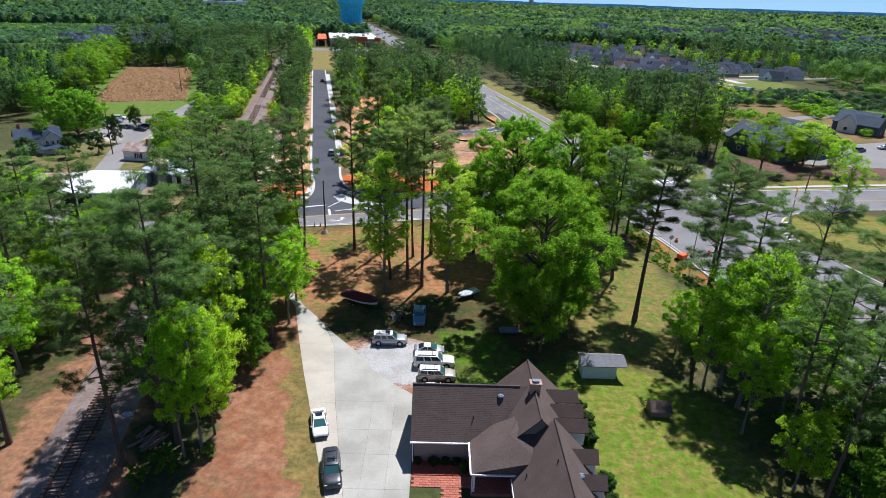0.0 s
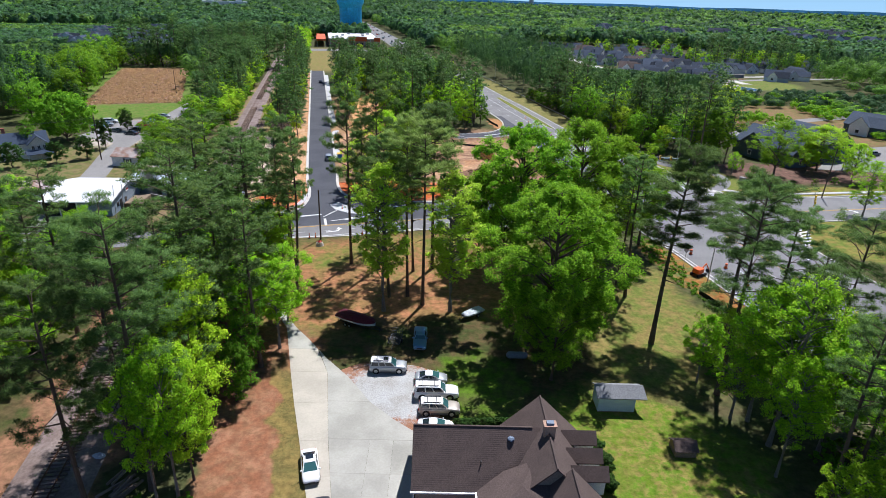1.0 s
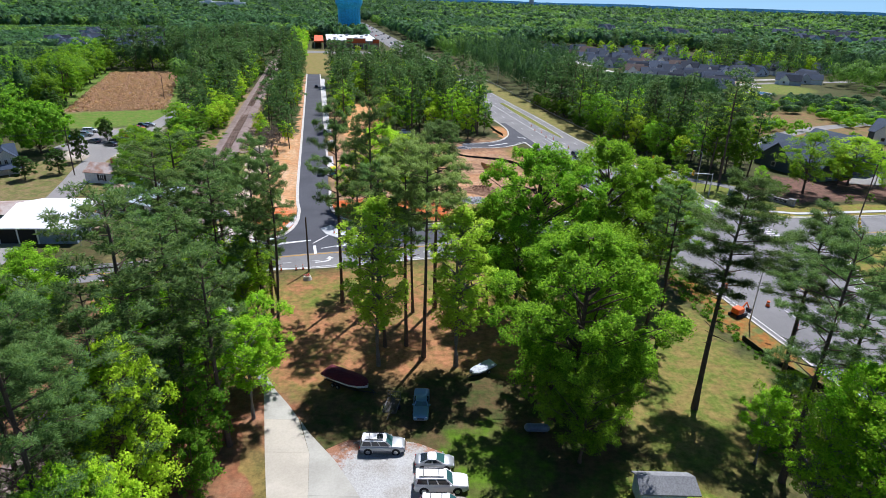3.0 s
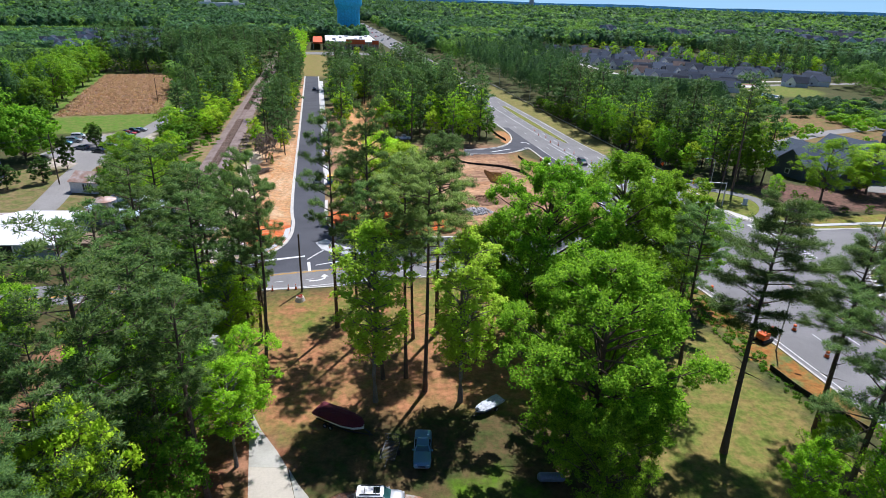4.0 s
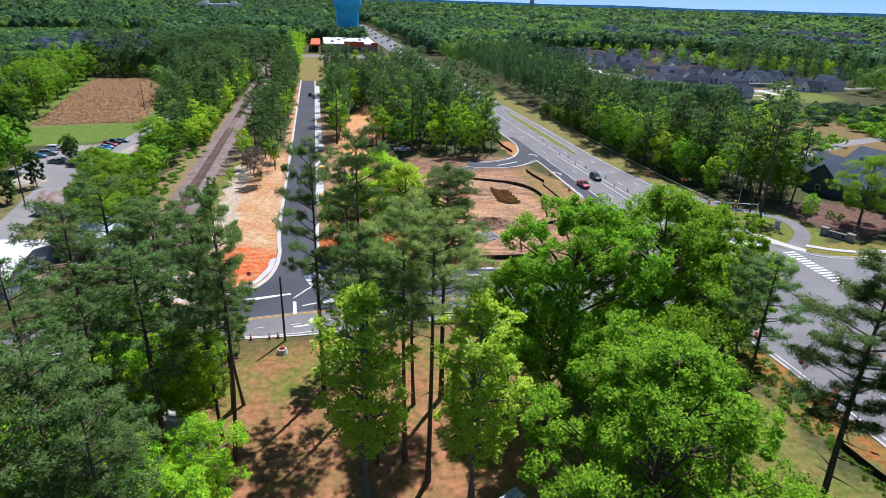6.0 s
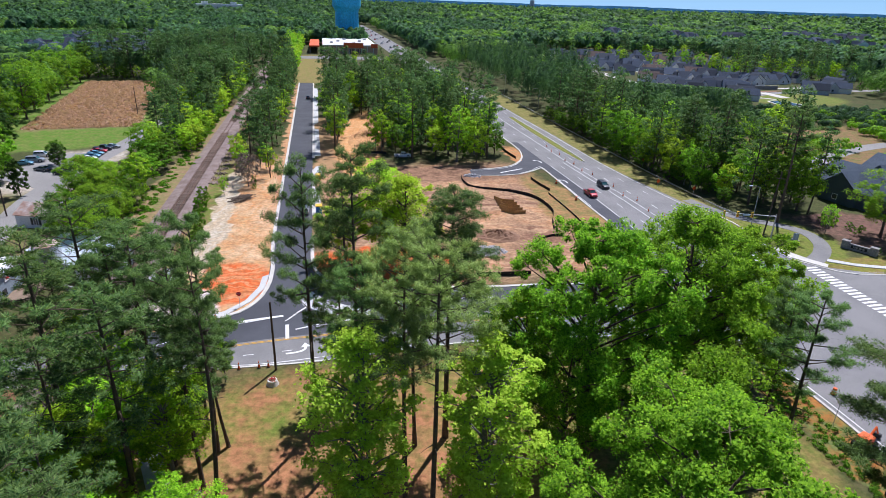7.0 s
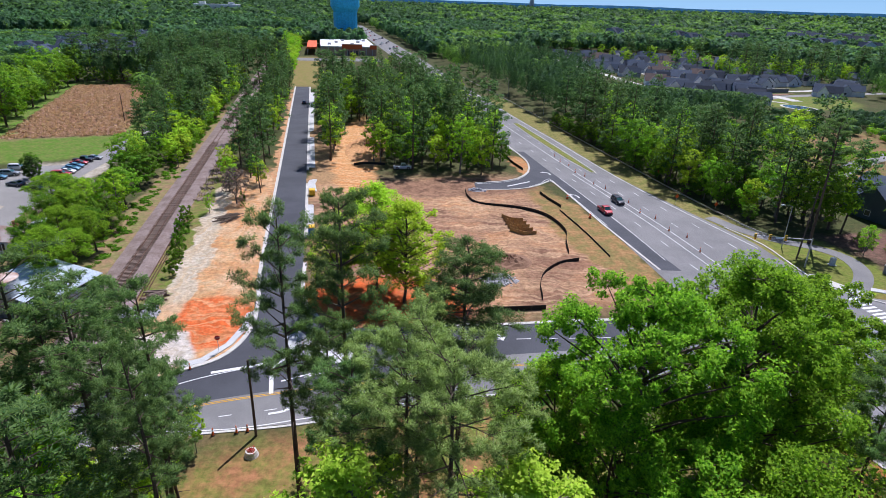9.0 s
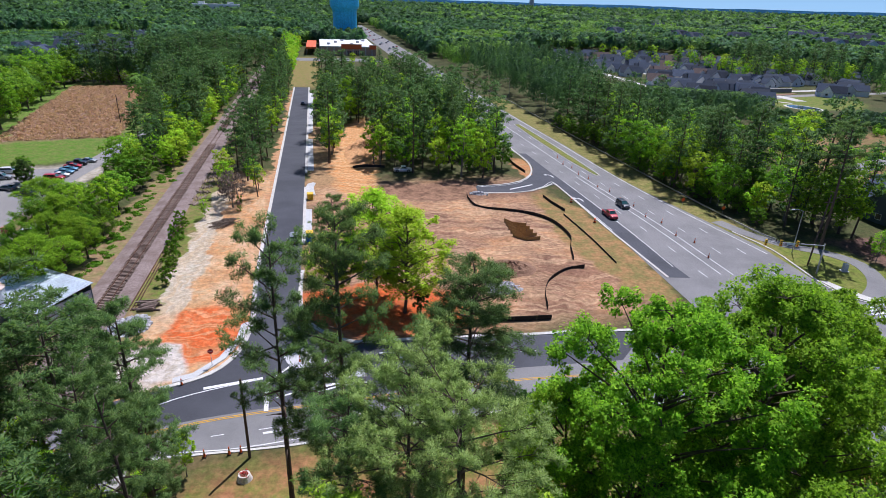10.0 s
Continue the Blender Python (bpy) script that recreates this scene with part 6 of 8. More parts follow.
for y in (53.0, 55.6, 50.6, 46.0, 42.6, 39.2, 35.8):
    d = part("dormer", box(bmesh.new(), 14.3, 16.3, y - 0.7, y + 0.7, 3.0, 4.9), M["siding_white"], house, "small white-sided dormer")
    b = bmesh.new()
    for sg in (-1, 1):
        q = [(13.0, y, 5.9), (16.6, y, 5.9), (16.6, y + sg * 1.0, 4.85), (13.0, y + sg * 1.0, 4.85)]
        q += [(a, c, z - 0.1) for a, c, z in q]
        solid(b, q, [(0, 1, 2, 3), (7, 6, 5, 4), (0, 4, 5, 1), (1, 5, 6, 2), (2, 6, 7, 3), (3, 7, 4, 0)])
    part("dormer_roof", b, M["shingle"], d)
    window(house, 16.34, y, 4.2, 0.8, 1.0, 90, panes=1)

bed = slab("mulch_bed", [(-1.9, 48.15), (4.3, 48.15), (4.3, 50.2), (-1.9, 50.2)], M["mulch"], "red mulch flower bed along the wall", 0.07, "flower bed")
path = tagged(new("brick_path"), "red brick garden path to the porch", "path", kind="structure")
brick_me = bm_mesh("brick", box(bmesh.new(), -0.30, 0.30, -0.145, 0.145, -0.06, 0.065, 0.012), M["brick"])
for r_ in range(5):
    for c_ in range(10):
        put("brick", brick_me, path, pose(-1.6 + c_ * 0.62 + (0.3 if r_ % 2 else 0), 46.6 + r_ * 0.31, 0.02))
for r_ in range(24):
    for c_ in range(3):
        put("brick", brick_me, path, pose(1.5 + c_ * 0.62 + (0.3 if r_ % 2 else 0), 46.29 - r_ * 0.31, 0.02))
for x, y, s in ((-1.3, 49.9, 0.6), (0.4, 49.7, 0.75), (1.7, 49.9, 0.65), (2.8, 49.8, 0.65), (3.7, 48.9, 0.8), (17.6, 58.6, 1.5), (18.0, 56.0, 1.7), (18.0, 53.6, 1.3), (18.3, 47.0, 1.3), (18.6, 42.2, 1.3), (18.5, 44.6, 1.0), (17.9, 39.5, 1.2)):
    plant("shrub", 0, x, y, s, group="shrubs round the house")
for k in range(9):
    plant("shrub", 0, 2.8 + 0.75 * k, 62.9 + 0.05 * k, 0.75, group="hedge behind the house")

shed = thing("garden_shed", "pale blue garden shed with a grey overhanging roof", "shed", m=pose(-0.45, 0.25, 0))
b = bmesh.new()
box(b, 20.5, 25.0, 66.0, 68.6, 0.1, 2.2)
part("wall", b, M["siding_blue"], shed)
b = bmesh.new()
q = [(20.2, 65.75, 2.15), (26.3, 65.75, 2.15), (26.1, 67.4, 3.05), (20.2, 67.4, 3.05), (20.2, 68.9, 2.2), (26.0, 68.9, 2.2)]
q += [(x, y, z - 0.12) for x, y, z in q]
solid(b, q, [(0, 1, 2, 3), (3, 2, 5, 4), (9, 8, 7, 6), (10, 11, 8, 9), (0, 6, 7, 1), (1, 7, 8, 2), (2, 8, 11, 5), (5, 11, 10, 4), (4, 10, 9, 3), (3, 9, 6, 0)])
part("roof", b, M["shed_roof"], shed, "weathered grey roof")
part("gable_wall", solid(bmesh.new(), [(20.5, 66.0, 2.15), (20.5, 68.6, 2.15), (20.5, 67.4, 2.95), (20.62, 66.0, 2.15), (20.62, 68.6, 2.15), (20.62, 67.4, 2.95)], [(0, 1, 2), (5, 4, 3), (0, 3, 4, 1), (1, 4, 5, 2), (2, 5, 3, 0)]), M["siding_blue"], shed)
for k in range(1, 11):
    part("siding_seam", box(bmesh.new(), 20.48, 25.02, 65.98, 66.0, 0.1 + 0.2 * k, 0.115 + 0.2 * k), M["siding_blue"], shed)
part("skid", box(bmesh.new(), 20.5, 25.0, 66.0, 68.6, -0.05, 0.1), M["wood"], shed)
dog = thing("dog_house", "low weathered wooden dog house with a shingle roof", "dog house")
gable(dog, 26.9, 29.2, 58.6, 60.6, 1.0, 1.6, "x", 0.2, 0.08, "wood", "shingle")

# ---- vehicles ----
CAR_CACHE = {}


def car_parts(kind):
    """Dimensions: length, width, lower body heights, cabin from rear to front."""
    return {
        "sedan": dict(L=4.75, W=1.82, belt=0.93, hood=0.86, tail=0.98, roof=1.42, cab=(-1.85, -0.75, 0.15, 1.25), wheel=0.33),
        "compact": dict(L=4.25, W=1.76, belt=0.92, hood=0.84, tail=0.97, roof=1.40, cab=(-1.70, -0.70, 0.10, 1.12), wheel=0.31),
        "old_sedan": dict(L=5.7, W=1.96, belt=0.95, hood=0.94, tail=0.95, roof=1.42, cab=(-1.35, -0.85, 0.35, 0.95), wheel=0.34),
        "suv": dict(L=5.0, W=1.94, belt=1.08, hood=1.08, tail=1.1, roof=1.80, cab=(-2.38, -2.15, 0.35, 1.12), wheel=0.39),
        "long_suv": dict(L=5.6, W=2.02, belt=1.15, hood=1.15, tail=1.15, roof=1.95, cab=(-2.70, -2.5, 0.45, 1.2), wheel=0.41),
        "pickup": dict(L=5.6, W=1.98, belt=1.1, hood=1.08, tail=1.05, roof=1.85, cab=(-0.65, -0.5, 0.75, 1.35), wheel=0.40),
    }[kind]


def smooth(me, degrees=38):
    me.polygons.foreach_set("use_smooth", [True] * len(me.polygons))
    me.set_sharp_from_angle(angle=radians(degrees))
    return me


def car(kind, colour, label, x, y, heading, rack=False, sunroof=False, roof_col=None, group="", category="car", name=None, cladding=False):
    """A vehicle; heading in degrees from +x, turning left."""
    d = car_parts(kind)
    Lh, W = d["L"] / 2, d["W"] / 2
    t = thing(name or ("pickup_truck" if kind == "pickup" else "suv" if "suv" in kind else "car"), label, category, group, pose(x, y, 0.04, 0, 0, heading))
    key = (kind, colour, roof_col)
    if key not in CAR_CACHE:
        c = {}
        belt, hood, tail, roof = d["belt"], d["hood"], d["tail"], d["roof"]
        r0, r1, f1, f0 = d["cab"]
        sharp = 0.06 if kind == "old_sedan" else 0.0
        st = [(-Lh, 0.80 + sharp, 0.45, tail - 0.28), (-Lh + 0.05, 0.88 + sharp, 0.36, tail - 0.12), (-Lh + 0.16, 0.94, 0.28, tail - 0.04), (-Lh + 0.42, 0.985, 0.22, tail), (r0 + 0.1, 1.0, 0.2, belt if r0 < -1.9 else tail), (r1 + 0.3, 1.0, 0.2, belt), (0, 1.0, 0.2, belt), (f0 - 0.05, 1.0, 0.2, belt),
              (f0 + 0.18, 0.99, 0.2, hood + 0.02), (0.5 * (f0 + Lh), 0.985, 0.21, hood - 0.01), (Lh - 0.42, 0.95, 0.24, hood - 0.07), (Lh - 0.18, 0.88 + sharp, 0.3, hood - 0.14), (Lh - 0.05, 0.78 + 2 * sharp, 0.36, hood - 0.25), (Lh, 0.68 + 2 * sharp, 0.42, hood - 0.4)]
        if kind == "pickup":
            st[3:6] = [(-Lh + 0.2, 0.99, 0.25, tail), (r0 - 0.02, 1.0, 0.22, tail), (r0, 1.0, 0.2, belt)]
        b = bmesh.new()
        rows_ = []
        for sx, w, z0, z1 in st:
            w *= W
            half = ((0.86, z0), (0.97, z0 + 0.1), (1.0, z0 + 0.32 * (z1 - z0)), (1.0, z0 + 0.62 * (z1 - z0)), (0.975, z0 + 0.86 * (z1 - z0)), (0.92, z1 - 0.035), (0.82, z1), (0.45, z1 + 0.022))
            rows_.append([b.verts.new((sx, -w * f, z)) for f, z in half] + [b.verts.new((sx, w * f, z)) for f, z in half[::-1]])
        n = len(rows_[0])
        for p, q in zip(rows_, rows_[1:]):
            for i in range(n):
                b.faces.new((p[i], p[(i + 1) % n], q[(i + 1) % n], q[i]))
        b.faces.new(rows_[0])
        b.faces.new(rows_[-1][::-1])
        bmesh.ops.recalc_face_normals(b, faces=b.faces)
        c["body"] = smooth(bm_mesh("body", b, PAINT[colour]), 42)
        wb, wt = W * 0.91, W * (0.76 if "suv" in kind or kind == "pickup" else 0.68)
        base = [(r0, -wb, belt - 0.02), (f0, -wb, belt - 0.02), (f0, wb, belt - 0.02), (r0, wb, belt - 0.02)]
        top = [(r1, -wt, roof - 0.09), (f1, -wt, roof - 0.09), (f1, wt, roof - 0.09), (r1, wt, roof - 0.09)]
        c["cabin"] = bm_mesh("cabin", solid(bmesh.new(), base + top, [(0, 1, 5, 4), (1, 2, 6, 5), (2, 3, 7, 6), (3, 0, 4, 7)]), PAINT[colour])
        b = bmesh.new()
        grid = []
        for i in range(9):
            u = -1 + i / 4
            px = (r1 + f1) / 2 + u * ((f1 - r1) / 2 + 0.05)
            grid.append([b.verts.new((px + 0.05 * u * (1 - v * v), v * (wt + 0.025) * (1 - 0.05 * u ** 4), roof - 0.07 * v ** 4 - 0.055 * u ** 4 - 0.015 * u * u)) for v in (-1, -0.88, -0.6, 0, 0.6, 0.88, 1)])
        for p, q in zip(grid, grid[1:]):
            for i in range(6):
                b.faces.new((p[i], p[i + 1], q[i + 1], q[i]))
        edge = [v for v in grid[0]] + [g_[-1] for g_ in grid[1:]] + grid[-1][-2::-1] + [g_[0] for g_ in grid[-2:0:-1]]
        low = [b.verts.new(v.co - Vector((0, 0, 0.06))) for v in edge]
        for i in range(len(edge)):
            k = (i + 1) % len(edge)
            b.faces.new((edge[i], edge[k], low[k], low[i]))
        bmesh.ops.recalc_face_normals(b, faces=b.faces)
        c["roof"] = smooth(bm_mesh("roof", b, PAINT[roof_col or colour]))

        def pane(a0, a1, b1, b0, s0, s1, v0=0.14, v1=0.88, glass="glass"):
            """A pane between two corner posts, slightly proud of the cabin."""
            A0, A1, B0, B1 = (Vector(v) for v in (a0, a1, b0, b1))
            lo = lambda s, v: A0.lerp(B0, s).lerp(A1.lerp(B1, s), v)
            n = ((B0 - A0).cross(A1 - A0)).normalized() * 0.012
            q = [lo(s0, v0), lo(s1, v0), lo(s1, v1), lo(s0, v1)]
            bb = bmesh.new()
            solid(bb, [p + n for p in q] + [p - n for p in q], [(0, 1, 2, 3), (7, 6, 5, 4), (0, 4, 5, 1), (1, 5, 6, 2), (2, 6, 7, 3), (3, 7, 4, 0)])
            return bm_mesh("glass", bb, M[glass])

        sides = ((0.05, 0.34), (0.38, 0.62), (0.66, 0.95)) if "suv" in kind else ((0.14, 0.48), (0.53, 0.88))
        if kind == "pickup":
            sides = ((0.08, 0.45), (0.5, 0.9))
        c["glass"] = [pane(base[1], top[1], top[2], base[2], 0.06, 0.94, 0.05, 0.95, "windscreen"), pane(base[3], top[3], top[0], base[0], 0.08, 0.92, 0.10, 0.9)]
        for s0, s1 in sides:
            c["glass"] += [pane(base[0], top[0], top[1], base[1], s0, s1), pane(base[3], top[3], top[2], base[2], s0, s1)]
        rw = d["wheel"]
        b = cyl(bmesh.new(), (0, -0.11, 0), (0, 0.11, 0), rw, rw, 18)
        bmesh.ops.bevel(b, geom=[e for e in b.edges if abs(e.verts[0].co.y - e.verts[1].co.y) < 1e-4], offset=0.03, segments=1, affect="EDGES")
        c["tyre"] = bm_mesh("tyre", b, M["rubber"])
        c["rim"] = bm_mesh("rim", cyl(bmesh.new(), (0, -0.12, 0), (0, 0.12, 0), rw * 0.62, rw * 0.62, 12), M["rim"])
        c["arch"] = bm_mesh("wheel_arch", cyl(bmesh.new(), (0, -0.06, 0), (0, 0.06, 0), rw * 1.2, rw * 1.2, 18), M["rubber"])
        c["headlight"] = bm_mesh("headlight", box(bmesh.new(), -0.2, 0.05, -0.16, 0.16, -0.07, 0.07, 0.03), M["lamp_clear"])
        c["taillight"] = bm_mesh("taillight", box(bmesh.new(), -0.05, 0.12, -0.11, 0.11, -0.14, 0.12, 0.02), M["lamp_red"])
        c["bumper"] = bm_mesh("bumper", box(bmesh.new(), -0.08, 0.08, -W * 0.8, W * 0.8, -0.1, 0.1, 0.04), M["dark_metal"] if kind != "old_sedan" else M["rim"])
        c["grille"] = bm_mesh("grille", box(bmesh.new(), -0.04, 0.04, -W * 0.4, W * 0.4, -0.08, 0.08, 0.02), M["dark_metal"])
        c["mirror"] = bm_mesh("mirror", box(bmesh.new(), -0.06, 0.08, -0.12, 0.12, -0.08, 0.08, 0.03), PAINT[colour])
        c["side_trim"] = bm_mesh("side_trim", box(bmesh.new(), -0.30 * d["L"] + rw * 1.25, 0.30 * d["L"] - rw * 1.25, -W - 0.012, W + 0.012, 0.26, 0.56, 0.01), PAINT["grey"])
        CAR_CACHE[key] = c
    c = CAR_CACHE[key]
    put("body", c["body"], t)
    put("cabin", c["cabin"], t)
    put("roof", c["roof"], t)
    for me in c["glass"]:
        put("window", me, t)
    for sx in (-0.31, 0.30):
        for sy in (-1, 1):
            put("wheel_arch", c["arch"], t, pose(sx * d["L"], sy * (W - 0.052), d["wheel"] + 0.02))
            w = put("wheel", c["tyre"], t, pose(sx * d["L"], sy * (W - 0.085), d["wheel"]))
            put("rim", c["rim"], w)
    if cladding:
        put("side_trim", c["side_trim"], t, None, "darker lower cladding")
    for sy in (-1, 1):
        put("headlight", c["headlight"], t, pose(Lh - 0.13, sy * W * 0.66, d["hood"] - 0.24))
        put("taillight", c["taillight"], t, pose(-Lh + 0.05, sy * W * 0.76, d["tail"] - 0.25))
        put("mirror", c["mirror"], t, pose(d["cab"][3] - 0.25, sy * (W + 0.03), d["belt"] + 0.06))
    put("bumper", c["bumper"], t, pose(Lh - 0.05, 0, 0.42))
    put("bumper", c["bumper"], t, pose(-Lh + 0.05, 0, 0.45))
    put("grille", c["grille"], t, pose(Lh - 0.02, 0, d["hood"] - 0.36))
    z = d["roof"]
    if rack:
        for sy in (-0.6, 0.6):
            part("roof_rail", box(bmesh.new(), d["cab"][1] + 0.25, d["cab"][2] - 0.2, sy - 0.025, sy + 0.025, z - 0.03, z + 0.07), M["dark_metal"], t)
        for sx in (d["cab"][1] + 0.7, -0.1 + d["cab"][2] - 0.6):
            part("crossbar", box(bmesh.new(), sx - 0.03, sx + 0.03, -0.6, 0.6, z + 0.04, z + 0.08), M["dark_metal"], t)
    if sunroof:
        part("sunroof", box(bmesh.new(), d["cab"][2] - 0.95, d["cab"][2] - 0.3, -0.40, 0.40, z - 0.03, z + 0.006), M["glass"], t)
    if kind == "pickup":
        part("load_bed", box(bmesh.new(), -Lh + 0.26, d["cab"][0] - 0.1, -W * 0.76, W * 0.76, d["tail"] - 0.01, d["tail"] + 0.03), M["dark_metal"], t)
    return t


YARD = "vehicles parked in the yard"
car("sedan", "white", "white luxury saloon with a sunroof on the driveway", -12.9, 55.3, -75, sunroof=True, group=YARD)
car("suv", "black", "glossy black SUV parked on the driveway", -10.2, 47.9, -78, rack=True, sunroof=True, group=YARD)
car("suv", "silver", "silver SUV with a pale roof on the gravel", -6.3, 73.9, 1, rack=True, sunroof=True, roof_col="white", group=YARD, cladding=True)
car("compact", "silver", "silver saloon parked on the gravel edge", -0.5, 71.6, 1, group=YARD, roof_col="white")
car("long_suv", "white", "long white SUV with roof bars on gravel", 0.2, 68.5, 1, rack=True, group=YARD)
car("suv", "tan", "champagne SUV with a pale roof by the house", 0.6, 65.4, 0, rack=True, roof_col="white", group=YARD, cladding=True)
car("compact", "white", "white saloon tucked behind the house", 0.2, 62.1, 0, group=YARD)
car("old_sedan", "blue", "old steel-blue saloon parked on the grass", -2.25, 81.3, -90, group=YARD)
car("pickup", "white", "white pickup truck by the wood", -14.2, 240.6, 8, group="vehicles on the building site", category="pickup truck")
car("pickup", "red", "red pickup truck driving on the highway", 38.8, 204.5, -79, group="traffic on the highway", category="pickup truck")
car("suv", "black", "dark SUV driving on the highway", 44.2, 212.5, -79, group="traffic on the highway")
car("suv", "silver", "silver SUV parked on the side street", street_x(185) + 2.4, 184, 101, group="cars on the side street")
car("sedan", "black", "small dark car on the far street", street_x(356) + 1.5, 356, 101, group="cars on the side street")
for k, (col_, x, y, h, kd) in enumerate((("black", -106.0, 209.5, 172, "sedan"), ("black", -106.5, 214.3, 170, "suv"), ("grey", -113.5, 213.0, 170, "sedan"), ("red", -107.2, 222.5, 8, "suv"), ("white", -107.6, 225.8, 8, "sedan"), ("blue", -108.2, 229.0, 8, "sedan"), ("blue", -108.8, 232.0, 8, "sedan"), ("red", -109.4, 235.2, 8, "sedan"), ("black", -110.0, 238.4, 8, "pickup"), ("silver", -108.6, 241.6, 8, "sedan"), ("silver", -121, 222, 12, "suv"), ("blue", -122, 218.5, 12, "sedan"), ("white", -122.5, 228, 12, "suv"))):
    car(kd, col_, "%s car parked in the lot" % {"blue": "blue", "grey": "grey"}.get(col_, col_), x, y, h, group="cars in the car park")
for k in range(26):
    y = 690 + k * 18 + (k * 37 % 11)
    f = (0.18, 0.34, 0.62, 0.82)[k % 4]
    car(("sedan", "suv", "pickup")[k % 3], ("white", "black", "silver", "red", "grey")[k % 5], "%s vehicle in the far highway queue" % ("white", "black", "silver", "red", "grey")[k % 5], between(y, f), y, 101 if f > 0.5 else -79, group="far traffic queue")
car("sedan", "white", "white car waiting on the far street", 166, 218, 20, group="cars on the close")
car("suv", "grey", "grey SUV waiting on the far street", 153, 212, 20, group="cars on the close")


def boat(name, label, x, y, heading, length, cover, hull_col, high):
    t = thing(name, label, "boat", "boats on trailers", pose(x, y, 0, 0, 0, heading))
    W = length * 0.19
    st = [(-0.5, 0.92, 0.55), (-0.2, 1.0, 0.5), (0.15, 0.98, 0.5), (0.36, 0.72, 0.55), (0.46, 0.36, 0.68), (0.5, 0.05, 0.85)]
    b = bmesh.new()
    rows_ = []
    for s, w, zb in st:
        w *= W
        zt = high + 0.18 * max(0, s)
        rows_.append([b.verts.new(p) for p in ((s * length, -w, zt), (s * length, -w * 0.86, zb + 0.3), (s * length, 0, zb), (s * length, w * 0.86, zb + 0.3), (s * length, w, zt))])
    for p, q in zip(rows_, rows_[1:]):
        for i in range(4):
            b.faces.new((p[i], p[i + 1], q[i + 1], q[i]))
    b.faces.new(rows_[0])
    bmesh.ops.recalc_face_normals(b, faces=b.faces)
    part("hull", b, hull_col, t)
    b = bmesh.new()
    rows_ = []
    for k, (s, w, zb) in enumerate(st):
        w *= W * 1.03
        zt = high + 0.18 * max(0, s)
        hump = (0.12, 0.45, 0.62, 0.35, 0.15, 0.03)[k]
        hump *= 0.55 if length < 5 else 1.0
        rows_.append([b.verts.new(p) for p in ((s * length, -w, zt - 0.16), (s * length, -w, zt + 0.03), (s * length, -w * 0.5, zt + hump * 0.8), (s * length, 0, zt + hump), (s * length, w * 0.5, zt + hump * 0.75), (s * length, w, zt + 0.03), (s * length, w, zt - 0.16))])
    for p, q in zip(rows_, rows_[1:]):
        for i in range(6):
            b.faces.new((p[i], p[i + 1], q[i + 1], q[i]))
    b.faces.new(rows_[0])
    bmesh.ops.recalc_face_normals(b, faces=b.faces)
    bmesh.ops.subdivide_edges(b, edges=b.edges[:], cuts=3, use_grid_fill=True)
    crease = 0.13 if length < 5 else 0.05
    for v in b.verts:
        v.co.z += crease * (noise.noise(v.co * 2.6 + Vector((length, 0, 0))) + 0.6 * noise.noise(v.co * 6.0)) * (1 if v.co.z > high else 0.3)
        v.co.y += 0.5 * crease * noise.noise(v.co * 3.1)
    part("cover", b, M[cover], t, "fitted canvas cover")
    b = bmesh.new()
    for sy in (-0.7, 0.7):
        box(b, -0.45 * length, 0.3 * length, sy * W - 0.05, sy * W + 0.05, 0.4, 0.5)
    ribbon(b, [Vector((0.25 * length, -0.7 * W, 0)), Vector((0.68 * length, 0, 0))], 0.05, 0.4, 0.5)
    ribbon(b, [Vector((0.25 * length, 0.7 * W, 0)), Vector((0.68 * length, 0, 0))], 0.05, 0.4, 0.5)
    box(b, -0.15 * length, -0.13 * length, -W, W, 0.3, 0.42)
    part("trailer_frame", b, M["dark_metal"], t)
    for sx in ((-0.2, -0.08) if length > 5 else (-0.14,)):
        for sy in (-1, 1):
            w = part("wheel", cyl(bmesh.new(), (0, -0.1, 0), (0, 0.1, 0), 0.3, 0.3, 14), M["rubber"], t, "", pose(sx * length, sy * W, 0.3))
            part("rim", cyl(bmesh.new(), (0, -0.11, 0), (0, 0.11, 0), 0.17, 0.17, 10), M["rim"], w)
    part("jack", cyl(bmesh.new(), (0.62 * length, 0, 0), (0.62 * length, 0, 0.8), 0.05), M["dark_metal"], t)
    return t


boat("motorboat", "white motorboat under a maroon canvas cover on its trailer", -12.0, 85.6, -28, 6.6, "maroon", M["gelcoat"], 1.35)
boat("small_boat", "small boat under a pale crumpled tarp on a trailer", 5.6, 89.1, 222, 4.3, "grey_tarp", M["dark_metal"], 0.85)
tr = thing("utility_trailer", "low black mesh utility trailer on the grass", "trailer", m=pose(-5.85, 81.0, 0, 0, 0, -8))
b = bmesh.new()
for x in (-0.8, 0.8):
    box(b, x - 0.04, x + 0.04, -1.4, 1.4, 0.45, 0.55)
for k in range(15):
    box(b, -0.8, 0.8, -1.4 + 0.2 * k - 0.025, -1.4 + 0.2 * k + 0.025, 0.47, 0.51)
part("deck", b, M["trailer"], tr)
b = bmesh.new()
for k in range(6):
    box(b, -0.8 + 0.32 * k - 0.02, -0.8 + 0.32 * k + 0.02, 1.38, 1.44, 0.5, 1.6)
for z in (0.55, 1.05, 1.58):
    box(b, -0.8, 0.8, 1.38, 1.44, z - 0.02, z + 0.02)
part("tail_gate", b, M["trailer"], tr)
part("tongue", ribbon(bmesh.new(), [Vector((0, -1.4, 0)), Vector((0, -2.6, 0))], 0.05, 0.42, 0.5), M["trailer"], tr)
